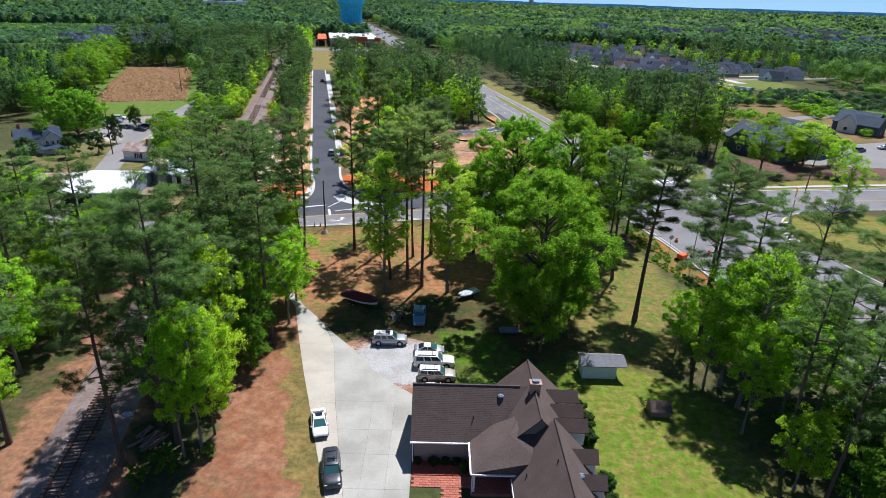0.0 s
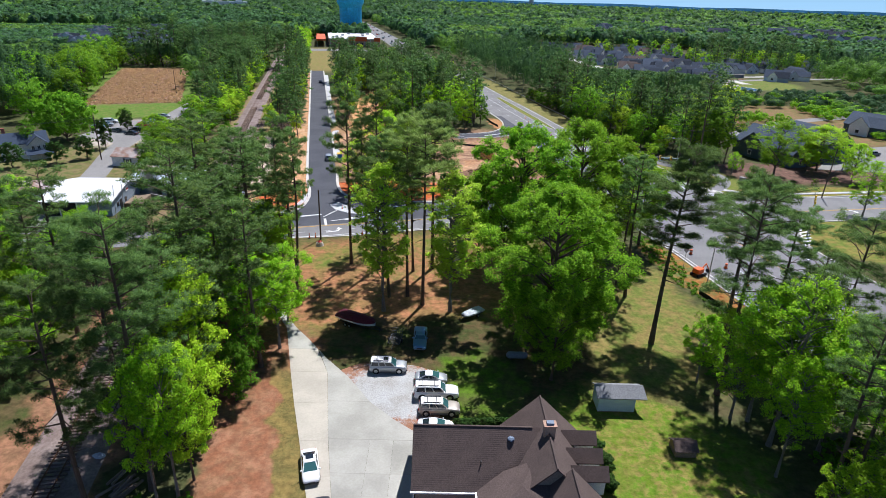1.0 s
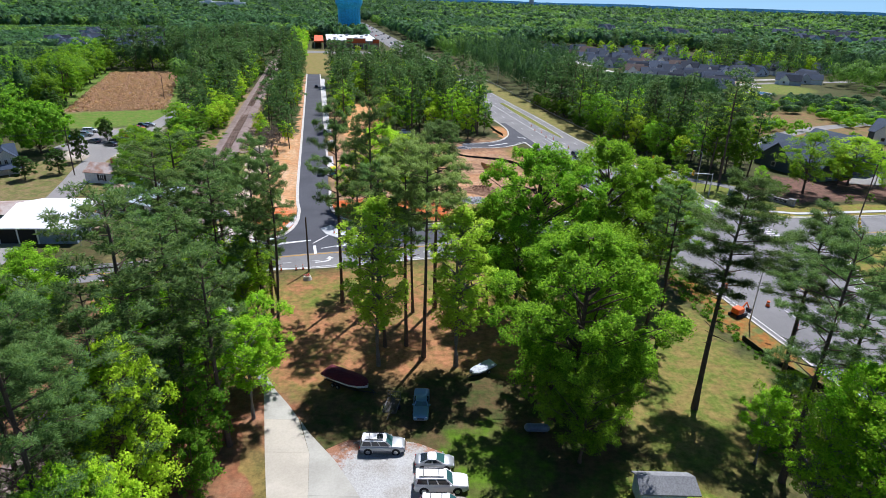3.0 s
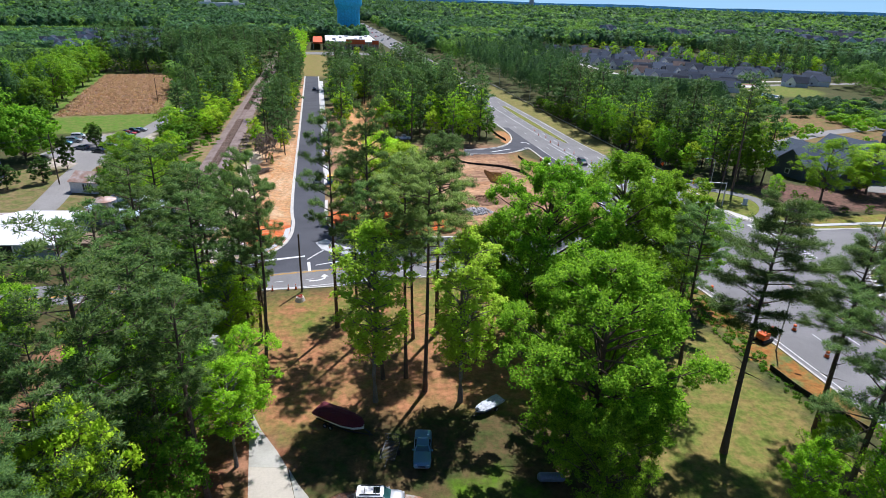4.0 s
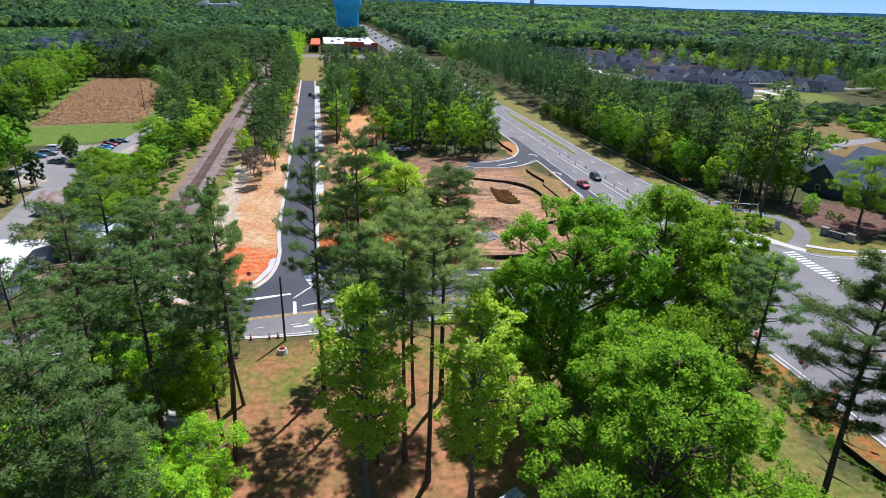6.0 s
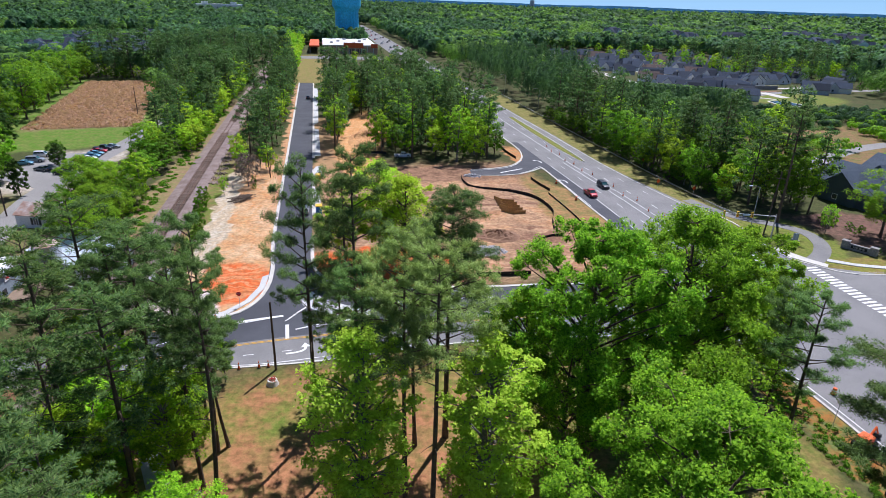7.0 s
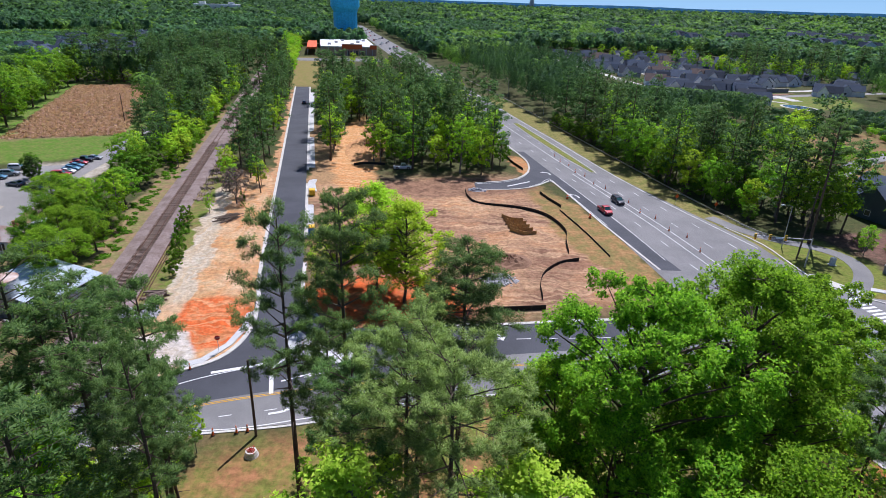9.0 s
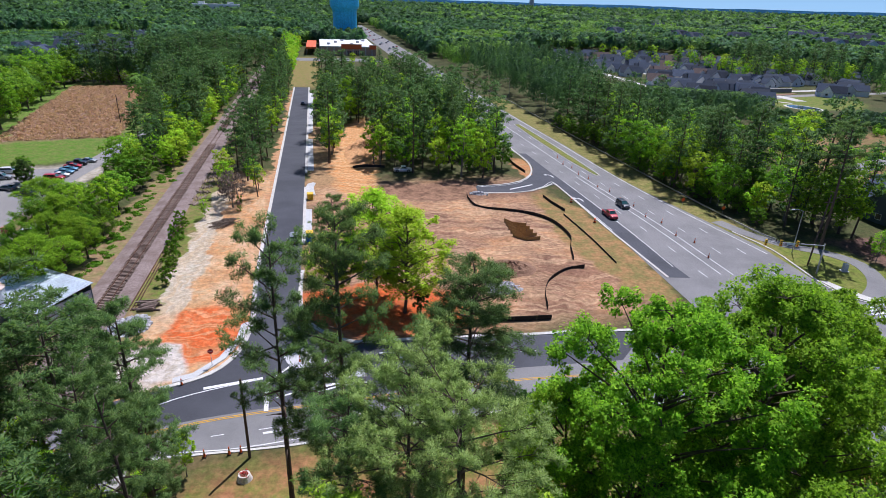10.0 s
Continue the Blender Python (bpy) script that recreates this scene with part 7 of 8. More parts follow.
for sx in (-0.95, 0.95):
    part("wheel", cyl(bmesh.new(), (sx - 0.1, 0, 0.3), (sx + 0.1, 0, 0.3), 0.3, 0.3, 14), M["rubber"], tr)
tank = thing("gas_tank", "blue-grey horizontal gas tank under the oak", "tank")
b = bmesh.new()
cyl(b, (10.2, 77.4, 0.65), (12.6, 77.4, 0.65), 0.48, 0.48, 14)
cyl(b, (9.95, 77.4, 0.65), (10.2, 77.4, 0.65), 0.25, 0.48, 14)
cyl(b, (12.6, 77.4, 0.65), (12.85, 77.4, 0.65), 0.48, 0.25, 14)
part("vessel", b, M["vent"], tank)
for x in (10.6, 12.2):
    part("foot", box(bmesh.new(), x - 0.1, x + 0.1, 77.1, 77.7, 0, 0.3), M["dark_metal"], tank)

# ---- by the crossroad ----


def pole(name, label, x, y, h, r=0.16, lean=(0, 0), arms=(), material="wood_pole", group="poles"):
    t = thing(name, label, "pole", group, pose(x, y, 0, lean[0], lean[1], 0))
    part("shaft", cyl(bmesh.new(), (0, 0, -0.2), (0, 0, h), r, r * 0.75, 10), M[material], t)
    for z, w, a in arms:
        d = Vector((math.cos(a), math.sin(a), 0)) * w / 2
        part("crossarm", cyl(bmesh.new(), Vector((0, 0, z)) - d, Vector((0, 0, z)) + d, 0.06), M[material], t)
    return t


pole("utility_pole", "bare dark wooden utility pole on the lawn", -24.0, 119.6, 10.5, 0.17, (0, 0))
pole("utility_pole", "tall wooden utility pole at the junction", 72.3, 177.6, 15.0, 0.17, (0, 2.5), ((13.5, 2.0, 0.2),))
pole("utility_pole", "tall wooden utility pole beside the side road", 103.2, 159.2, 13.5, 0.16, (0, 2), ((12.5, 1.8, 1.5),))
pole("utility_pole", "tall wooden utility pole by the lane", -98.5, 176, 13, 0.16, (0, 0), ((12, 2, 0.4),))
pole("utility_pole", "lone wooden pole at the field's edge", -128, 300, 11, 0.16)
pole("flag_pole", "thin grey pole by the white building", -70.2, 128.5, 7.5, 0.07, (0, 4), material="steel")
pole("flag_pole", "thin grey pole by the white building", -68.8, 129.4, 7.5, 0.07, (0, 4), material="steel")
cable = thing("overhead_cable", "thin black overhead cables along the lane", "cable")
for dz, dx in ((12.1, 0.8), (12.1, -0.8), (10.8, 0.0)):
    b = bmesh.new()
    pts = [Vector((-98.5 + dx + (-60 - dx) * f, 176 - 34 * f, dz - 5.0 * f * (1 - f))) for f in np.linspace(0, 1, 12)]
    tube(b, pts, [0.025] * 12, 4)
    part("wire", b, M["dark_metal"], cable)
planter = thing("planter", "round pale concrete planter of red flowers", "planter", m=pose(-23.6, 116.4, 0))
b = bmesh.new()
cyl(b, (0, 0, -0.05), (0, 0, 0.55), 0.85, 0.62, 16)
cyl(b, (0, 0, 0.55), (0, 0, 0.68), 0.62, 0.62, 16)
part("bowl", b, M["terracotta"], planter)
part("soil", cyl(bmesh.new(), (0, 0, 0.6), (0, 0, 0.72), 0.5, 0.42, 14), M["clay_mound"], planter)
rng = np.random.default_rng(3)
part_v = cards(rng.normal(size=(90, 3)) * (0.24, 0.24, 0.06) + (0, 0, 0.82), np.full(90, 0.09))
put("flowers", card_mesh("flowers", part_v, M["red"]), planter)


def cone(x, y, tall=0.9, group="orange traffic cones", label="orange traffic cone with a black base"):
    if "cone" not in CAR_CACHE:
        b = cyl(bmesh.new(), (0, 0, 0.05), (0, 0, 0.9), 0.16, 0.05, 10)
        CAR_CACHE["cone"] = (bm_mesh("cone_body", b, M["orange"]), bm_mesh("base", box(bmesh.new(), -0.22, 0.22, -0.22, 0.22, 0, 0.06, 0.02), M["rubber"]), bm_mesh("band", cyl(bmesh.new(), (0, 0, 0.5), (0, 0, 0.66), 0.115, 0.095, 10), M["white_paint"]))
    t = thing("traffic_cone", label, "cone", group, pose(x, y, 0.04) @ Matrix.Diagonal((1, 1, tall / 0.9, 1)))
    for nm, me in zip(("cone_body", "base", "band"), CAR_CACHE["cone"]):
        put(nm, me, t)


for x, y in ((-25.2, 120.3), (-26.4, 120.0), (-15.9, 122.6), (-6.5, 125.3), (-36.8, 132.6), (-22.6, 138.6), (-29.0, 119.5)):
    cone(x, y, 1.05)
for k in range(14):
    y = 180 + k * 6.2 + (2.2 if k % 2 else 0)
    cone(between(y, 0.545 if k % 2 else 0.485), y, 1.1, "orange traffic cones on the highway")
for x, y in ((48.1, 124.0), (51.4, 117.2), (55.6, 110.6), (56.2, 103.0), (58.5, 160.0), (57.3, 163.0), (47.0, 131), (31.4, 215), (34.0, 200)):
    t = thing("traffic_barrel", "orange and white traffic barrel", "barrel", "traffic barrels", pose(x, y, 0.04))
    part("drum", cyl(bmesh.new(), (0, 0, 0.06), (0, 0, 1.0), 0.3, 0.24, 12), M["orange"], t)
    part("stripe", cyl(bmesh.new(), (0, 0, 0.55), (0, 0, 0.7), 0.285, 0.277, 12), M["white_paint"], t)
    part("base", cyl(bmesh.new(), (0, 0, 0), (0, 0, 0.07), 0.42, 0.42, 12), M["rubber"], t)


def sign(name, label, x, y, h, facing, face, shape=8, r=0.38, text=""):
    t = thing(name, label, "sign", "", pose(x, y, 0, 0, 0, facing))
    part("post", cyl(bmesh.new(), (0, 0.04, 0), (0, 0.04, h), 0.04), M["steel"], t)
    b = bmesh.new()
    lo = [Vector((r * math.cos(math.pi / shape + 2 * math.pi * k / shape), 0, h - 0.2 + r * math.sin(math.pi / shape + 2 * math.pi * k / shape))) for k in range(shape)] if shape != 4 else [Vector((r * math.cos(math.pi / 2 * k), 0, h - 0.2 + r * math.sin(math.pi / 2 * k))) for k in range(4)]
    solid(b, [tuple(v) for v in lo] + [(v.x, 0.02, v.z) for v in lo], [tuple(range(shape)), tuple(range(2 * shape - 1, shape - 1, -1))] + [(k, shape + k, shape + (k + 1) % shape, (k + 1) % shape) for k in range(shape)])
    p = part("plate", b, M[face], t)
    if text:
        cu = bpy.data.curves.new("lettering", "FONT")
        cu.body, cu.size, cu.align_x, cu.align_y, cu.extrude = text, 0.26, "CENTER", "CENTER", 0.004
        cu.materials.append(M["white_paint"])
        o = new("lettering", cu)
        o.parent = p
        o.matrix_basis = pose(0, -0.012, h - 0.2, 90, 0, 0)
    return t


sign("stop_sign", "red octagonal stop sign on a steel post", -34.4, 134.9 + 2.2, 2.6, 12, "red", 8, 0.4, "STOP")
for x, y in ((63.5, 238.0), (59.8, 213.0), (67.6, 207.0)):
    sign("warning_sign", "orange diamond roadworks sign on the verge", x, y, 2.4, 10, "orange", 4, 0.62)
sign("warning_sign", "back of a diamond sign beside the highway", 47.6, 111.0, 3.6, 10, "steel", 4, 0.6)
box_ = thing("mailbox", "pale box on a post beside the lawn", "mailbox", m=pose(-31.3, 112.6, 0))
part("post", box(bmesh.new(), -0.2, 0.2, -0.2, 0.2, 0, 1.0), M["dark_metal"], box_)
part("cabinet", box(bmesh.new(), -0.35, 0.35, -0.3, 0.3, 0.7, 1.25, 0.05), M["grey_tarp"], box_)


def heap(name, label, x, y, rx, ry, h, material, seed, stones=0, category="heap"):
    """A heap of earth or stones."""
    r = random.Random(seed)
    t = thing(name, label, category, m=pose(x, y, 0))
    b = bmesh.new()
    n, m = 26, 9
    ring = []
    for j in range(m):
        f = j / (m - 1)
        ring.append([b.verts.new((rx * (1 - f) * math.cos(2 * math.pi * i / n) * (1 + 0.18 * noise.noise((i * 0.6 + seed, j * 0.5, 0))), ry * (1 - f) * math.sin(2 * math.pi * i / n) * (1 + 0.18 * noise.noise((i * 0.6, j * 0.5, seed))), max(-0.02, h * (1 - (1 - f) ** 1.6) * (0.85 + 0.6 * noise.noise((i * 0.9, j * 0.9, seed * 2))) - (0.05 if j == 0 else 0)))) for i in range(n)])
    for a, c in zip(ring, ring[1:]):
        for i in range(n):
            b.faces.new((a[i], a[(i + 1) % n], c[(i + 1) % n], c[i]))
    part("mound", b, M[material], t)
    if stones:
        me = []
        for k in range(4):
            b = bmesh.new()
            bmesh.ops.create_icosphere(b, subdivisions=1, radius=0.3)
            for v in b.verts:
                v.co *= 1 + 0.45 * noise.noise(v.co * 4 + Vector((k * 9, 0, 0)))
            me.append(bm_mesh("stone", b, M["rock"]))
        for k in range(stones):
            a, f = r.uniform(0, 6.28), math.sqrt(r.uniform(0, 1))
            s = r.uniform(0.6, 1.5)
            put("stone", me[k % 4], t, pose(rx * f * math.cos(a), ry * f * math.sin(a), h * (1 - f ** 1.6) * 0.9 + 0.08, r.uniform(0, 360), r.uniform(0, 360), 0) @ Matrix.Scale(s, 4))
    return t


heap("earth_mound", "brown heap of dug earth on the site", 10.8, 172.0, 5.6, 4.6, 1.5, "clay_mound", 3)
heap("rock_pile", "pale grey pile of broken rock", 8.4, 163.2, 3.6, 2.8, 0.6, "rock", 5, 150)
heap("rock_pile", "grey pile of crushed rock by the track", -50.6, 147.2, 3.0, 3.2, 0.7, "rock", 7, 150)
heap("earth_mound", "orange-tan heap of spoil beside the wood", -28.5, 268, 7, 20, 1.8, "spoil", 9)
heap("gravel_heap", "grey heap of gravel at the drive's end", 7.2, 219.5, 2.6, 2.0, 0.5, "rock", 11, 30)


def stack(name, label, x, y, heading, n, length, r0, material, seed):
    r = random.Random(seed)
    t = thing(name, label, "timber", m=pose(x, y, 0, 0, 0, heading))
    for k in range(n):
        a = r.uniform(-0.35, 0.35)
        cx, cy, z = r.uniform(-0.8, 0.8), -1.6 + 3.2 * (k % 8) / 8, r0 + 0.32 * (k // 8)
        d = Vector((math.cos(a), math.sin(a), 0)) * length / 2 * r.uniform(0.7, 1.1)
        part("log", cyl(bmesh.new(), Vector((cx, cy, z)) - d, Vector((cx, cy, z + r.uniform(0, 0.15))) + d, r0, r0, 6), M[material], t)


stack("tie_pile", "pile of old grey railway ties", -50.9, 153.6, 20, 16, 3.0, 0.16, "tie", 1)
stack("brush_pile", "tangled pile of dead branches", -51.4, 192.0, 60, 30, 5.5, 0.09, "twigs", 2)
for k in range(9):
    y = 206 + 4.6 * k
    stack("tie_pile", "scattered old ties lying beside the track", rail_x(y) + 5.4, y, 100 + 9 * (k % 3), 8, 2.6, 0.15, "tie", 20 + k)
stack("tie_pile", "broken ties lying under the trees", -31.5, 52.5, 70, 12, 2.6, 0.15, "tie", 44)
for x, y, l_ in ((-41.8, 62.2, "dark plastic sack lying by the track"), (-35.8, 56.6, "pale blue sheet lying by the track")):
    heap("rubbish", l_, x, y, 0.8, 0.6, 0.4, "grey_tarp" if "blue" in l_ else "dark_metal", int(-x), category="rubbish")


def fence(name, label, pts, h, material, post=3.0, group="silt fences"):
    """A fabric fence held by posts."""
    t = thing(name, label, "fence", group)
    line = smooth_line(pts, 1.2)
    part("fabric", ribbon(bmesh.new(), line, 0.02, -0.02, h), M[material], t)
    run = 0
    for a, b in zip(line, line[1:]):
        run += (b - a).length
        if run > post:
            run = 0
            part("post", cyl(bmesh.new(), (b.x, b.y, 0), (b.x, b.y, h + 0.2), 0.035, n=5), M["wood"], t)


SILT = "low black silt fence round the site"
fence("silt_fence", SILT, [(4.2, 219.8), (4.6, 214), (7.1, 208.2), (14.1, 206.3), (20, 204), (24.0, 198.9), (26.0, 190), (24.9, 183.4), (24.2, 177)], 0.8, "silt")
fence("silt_fence", SILT, [(24.6, 219.2), (26.0, 214), (28.3, 207.6)], 0.7, "silt")
fence("silt_fence", SILT, [(25.6, 173.5), (21.5, 171.6), (17.8, 167.2), (16.0, 162), (15.5, 156)], 0.8, "silt")
fence("silt_fence", SILT, [(5.0, 151.3), (9.2, 151.7), (13.0, 152.2), (15.5, 152.6)], 0.9, "silt")
fence("silt_fence", SILT, [(27.5, 205), (30.5, 190), (32.6, 176)], 0.4, "silt")
fence("silt_fence", SILT, [(-29.5, 243), (-26, 245), (-20, 244.5)], 0.8, "silt")
fence("silt_fence", SILT, [(19.0, 262), (20.5, 252), (23.0, 243)], 0.8, "silt")
fence("silt_fence", SILT, [(46.0, 99.5), (47.5, 94), (49.5, 90), (51.5, 86)], 0.8, "silt")
for k in range(5):
    y0 = 198.5 - 2.3 * k
    fence("straw_baffle", "tan netting baffle across the sediment basin", [(12.2 + 0.25 * k, y0), (14.0 + 0.5 * k, y0 - 2.6), (17.0 + 0.5 * k, y0 - 2.9 + 0.25 * k)], 1.1, "net", 1.8, "netting baffles")

# guard rail
gr = thing("guard_rail", "long galvanised steel guard rail along the highway", "guard rail")
gl = smooth_line([(72.5, 190.5), (70.0, 196), (63.3, 224.5), (54.6, 268), (41.5, 336), (32.5, 384), (12, 480)], 4)
part("beam", ribbon(bmesh.new(), gl, 0.05, 0.45, 0.78), M["steel"], gr)
post_me = bm_mesh("post", box(bmesh.new(), -0.08, 0.08, -0.08, 0.08, -0.1, 0.75), M["wood_pole"])
for k, p in enumerate(gl):
    if k % 1 == 0 and p.y < 400:
        put("post", post_me, gr, pose(p.x + 0.12, p.y, 0))


def street_lamp(x, y, h, heading, label="tall grey steel street lamp with one arm"):
    t = thing("street_lamp", label, "street lamp", "street lamps", pose(x, y, 0, 0, 0, heading))
    part("shaft", cyl(bmesh.new(), (0, 0, 0), (0, 0, h), 0.11, 0.07, 8), M["steel"], t)
    b = bmesh.new()
    tube(b, [Vector((0, 0, h - 0.05)), Vector((-1.0, 0, h + 0.35)), Vector((-2.2, 0, h + 0.4))], [0.06, 0.05, 0.05], 6)
    part("arm", b, M["steel"], t)
    part("lamp_head", box(bmesh.new(), -2.9, -2.1, -0.16, 0.16, h + 0.32, h + 0.48, 0.03), M["grey_tarp"], t)


for x, y, h in ((72.6, 184.0, 9.5), (65.0, 236.0, 9.5), (55.5, 290, 9.5), (45.5, 345, 9.5), (34.5, 400, 9.5)):
    street_lamp(x, y, h, 10)
street_lamp(49.6, 104.6, 9.0, 150)


def mast_signal(x, y, heading, reach, h=6.4, label="traffic signal mast with yellow signal heads"):
    t = thing("traffic_signal", label, "traffic signal", "traffic signals", pose(x, y, 0, 0, 0, heading))
    part("mast", cyl(bmesh.new(), (0, 0, 0), (0, 0, h), 0.17, 0.12, 10), M["steel"], t)
    part("arm", cyl(bmesh.new(), (0, 0, h - 0.4), (-reach, 0, h - 0.1), 0.11, 0.06, 8), M["steel"], t)
    for f in (0.45, 0.72, 0.97):
        s = part("signal_head", box(bmesh.new(), -reach * f - 0.22, -reach * f + 0.22, -0.2, 0.12, h - 0.9, h + 0.35, 0.03), M["yellow"], t)
        for k, z in enumerate((-0.62, -0.25, 0.12)):
            part("lens", cyl(bmesh.new(), (-reach * f, -0.24, h + z), (-reach * f, -0.19, h + z), 0.13, 0.13, 10), M["dark_metal"] if k else M["lamp_red"], s)
    part("street_plate", box(bmesh.new(), -reach * 0.62, -reach * 0.5, -0.1, -0.06, h - 0.55, h - 0.1), M["siding_blue"], t)


mast_signal(71.7, 173.5, -4, 11.5)
mast_signal(82.4, 129.8, -122, 11.0)
cab = thing("signal_cabinet", "pale metal cabinet on a concrete pad", "cabinet", m=pose(78.3, 175.1, 0))
part("pad", box(bmesh.new(), -0.7, 0.7, -0.6, 0.6, -0.1, 0.12), M["pale_concrete"], cab)
part("cabinet_body", box(bmesh.new(), -0.45, 0.45, -0.35, 0.35, 0.12, 1.6, 0.03), M["grey_tarp"], cab)
ent = thing("entrance_sign", "low stacked-stone entrance sign wall", "sign", m=pose(88.8, 169.1, 0, 0, 0, -50))
for x in (-2.7, 2.7):
    part("pier", box(bmesh.new(), x - 0.7, x + 0.7, -0.55, 0.55, 0, 1.7, 0.06), M["stone"], ent)
    part("cap", box(bmesh.new(), x - 0.8, x + 0.8, -0.65, 0.65, 1.7, 1.85, 0.03), M["stone"], ent)
part("panel", box(bmesh.new(), -2.0, 2.0, -0.3, 0.3, 0, 1.35, 0.04), M["stone"], ent)
pn = part("plaque", box(bmesh.new(), -1.5, 1.5, -0.36, -0.3, 0.5, 1.1), M["dark_metal"], ent)
for z in (0.7, 0.9):
    part("bar", box(bmesh.new(), -1.1, 1.1, -0.38, -0.36, z - 0.04, z + 0.04), M["kerb"], pn)
mach = thing("compact_digger", "small orange digger parked beside the highway", "digger", m=pose(48.9, 107.2, 0, 0, 0, 30))
for sy in (-0.75, 0.75):
    part("track", box(bmesh.new(), -1.3, 1.3, sy - 0.2, sy + 0.2, 0, 0.55, 0.12), M["rubber"], mach)
part("cab", box(bmesh.new(), -1.0, 0.6, -0.7, 0.7, 0.55, 1.5, 0.08), M["orange"], mach)
b = bmesh.new()
tube(b, [Vector((0.6, 0, 1.0)), Vector((1.8, 0, 2.0)), Vector((2.8, 0, 0.7))], [0.14, 0.12, 0.1], 6)
part("boom", b, M["orange"], mach)
part("bucket", box(bmesh.new(), 2.6, 3.1, -0.4, 0.4, 0.1, 0.7, 0.06), M["dark_metal"], mach)
for x, y, m_, l_ in ((street_x(184) + 5.6, 183.6, "blue", "blue portable cabin with yellow top"), (street_x(212) + 5.6, 212, "yellow", "yellow skip on the new pavement")):
    t = thing("portable_cabin" if m_ == "blue" else "skip", l_, "cabin" if m_ == "blue" else "skip", m=pose(x, y, 0.13, 0, 0, 11))
    part("body", box(bmesh.new(), -0.7, 0.7, -0.9, 0.9, 0, 1.9 if m_ == "blue" else 1.4, 0.05), M[m_], t)
    part("lid", box(bmesh.new(), -0.75, 0.75, -0.95, 0.95, 1.9 if m_ == "blue" else 1.4, 2.1 if m_ == "blue" else 1.5, 0.03), M["yellow"], t)

# ---- buildings in the west ----
wh = thing("white_workshop", "low workshop with a broad white roof and grey walls", "building")
Rw = pose(-81.6, 137.6, 0, 0, 0, 4.5)
gable(wh, -5.0, 9.5, -8.9, 8.9, 3.5, 5.4, "x", 0.5, 0.2, "siding_steel", "white_roof", Rw, "bright white metal roof")
wd = part("door", box(bmesh.new(), 9.48, 9.58, -4.6, -3.4, 0.3, 2.4), M["dark_metal"], wh, "", Rw)
part("sign_plate", box(bmesh.new(), 9.5, 9.6, -0.9, 0.5, 3.2, 4.2), M["white_roof"], wh, "", Rw)
part("red_mark", box(bmesh.new(), 9.6, 9.63, -0.6, 0.2, 3.5, 3.9), M["red"], wh, "", Rw)
for y in (-5.6, -1.5):
    f = part("window", box(bmesh.new(), 9.5, 9.58, y - 0.5, y + 0.5, 1.2, 2.2), M["window"], wh, "", Rw)
part("loading_dock", box(bmesh.new(), 9.6, 13.0, -3.0, 4.0, 0, 1.0), M["wood"], wh, "", Rw)
# Black panel proud of the wall stands in for the bay's shaded interior.
part("bay_shade_panel", box(bmesh.new(), -4.6, 2.2, -8.98, -8.86, 0.1, 3.0), M["rubber"], wh, "black panel standing in for the shaded open bay", Rw)
for x in (-4.8, -1.2, 2.4):
    part("bay_post", box(bmesh.new(), x - 0.12, x + 0.12, -9.1, -8.92, 0, 3.2), M["trim"], wh, "", Rw)
an2 = thing("rusty_annex", "low annex with a pale rust-streaked metal roof", "shed", m=pose(-93.5, 141.5, 0, 0, 0, 12))
gable(an2, -4.5, 4.0, -4.5, 4.5, 2.8, 4.0, "x", 0.3, 0.12, "siding_steel", "rust_roof", None, "pale rust-streaked metal roof")
si = thing("silo", "squat grey corrugated steel silo", "silo", m=pose(-70.5, 146.5, 0))
b = bmesh.new()
n_ = 24
prof = [(0.0, 2.2)] + [(0.22 * k, 2.2 + (0.04 if k % 2 else 0)) for k in range(1, 29)]
ring = [[b.verts.new((r * math.cos(2 * math.pi * i / n_), r * math.sin(2 * math.pi * i / n_), z)) for i in range(n_)] for z, r in prof]
for a, c in zip(ring, ring[1:]):
    for i in range(n_):
        b.faces.new((a[i], a[(i + 1) % n_], c[(i + 1) % n_], c[i]))
part("barrel", b, M["steel"], si)
part("cone_roof", cyl(bmesh.new(), (0, 0, 6.3), (0, 0, 7.0), 2.35, 0.4, n_), M["rust_roof"], si)
ms = thing("open_shed", "long open-fronted shed with galvanised metal roof", "shed", m=pose(-67.0, 150.5, 0, 0, 0, -24))
part("roof", solid(bmesh.new(), [(-8, -5.5, 3.7), (7, -5.5, 3.5), (7, 5.5, 4.7), (-8, 5.5, 4.9), (-8, -5.5, 3.55), (7, -5.5, 3.35), (7, 5.5, 4.55), (-8, 5.5, 4.75)], [(0, 1, 2, 3), (7, 6, 5, 4), (0, 4, 5, 1), (1, 5, 6, 2), (2, 6, 7, 3), (3, 7, 4, 0)]), M["metal_roof"], ms, "galvanised ribbed metal roof")
for k in range(16):
    x = -7.9 + k
    zs = 0.0133 * (x + 8)
    part("roof_rib", solid(bmesh.new(), [(x - 0.03, -5.5, 3.7 - zs), (x + 0.03, -5.5, 3.7 - zs), (x + 0.03, 5.5, 4.9 - zs), (x - 0.03, 5.5, 4.9 - zs), (x, -5.5, 3.76 - zs), (x, 5.5, 4.96 - zs)], [(0, 4, 5, 3), (4, 1, 2, 5), (0, 1, 4), (3, 5, 2)]), M["metal_roof"], ms)
part("back_wall", box(bmesh.new(), -7.8, 6.8, 5.0, 5.2, 0, 4.5), M["siding_dark"], ms)
part("side_wall", box(bmesh.new(), 6.6, 6.8, -5.2, 5.0, 0, 3.5), M["grey_tarp"], ms)
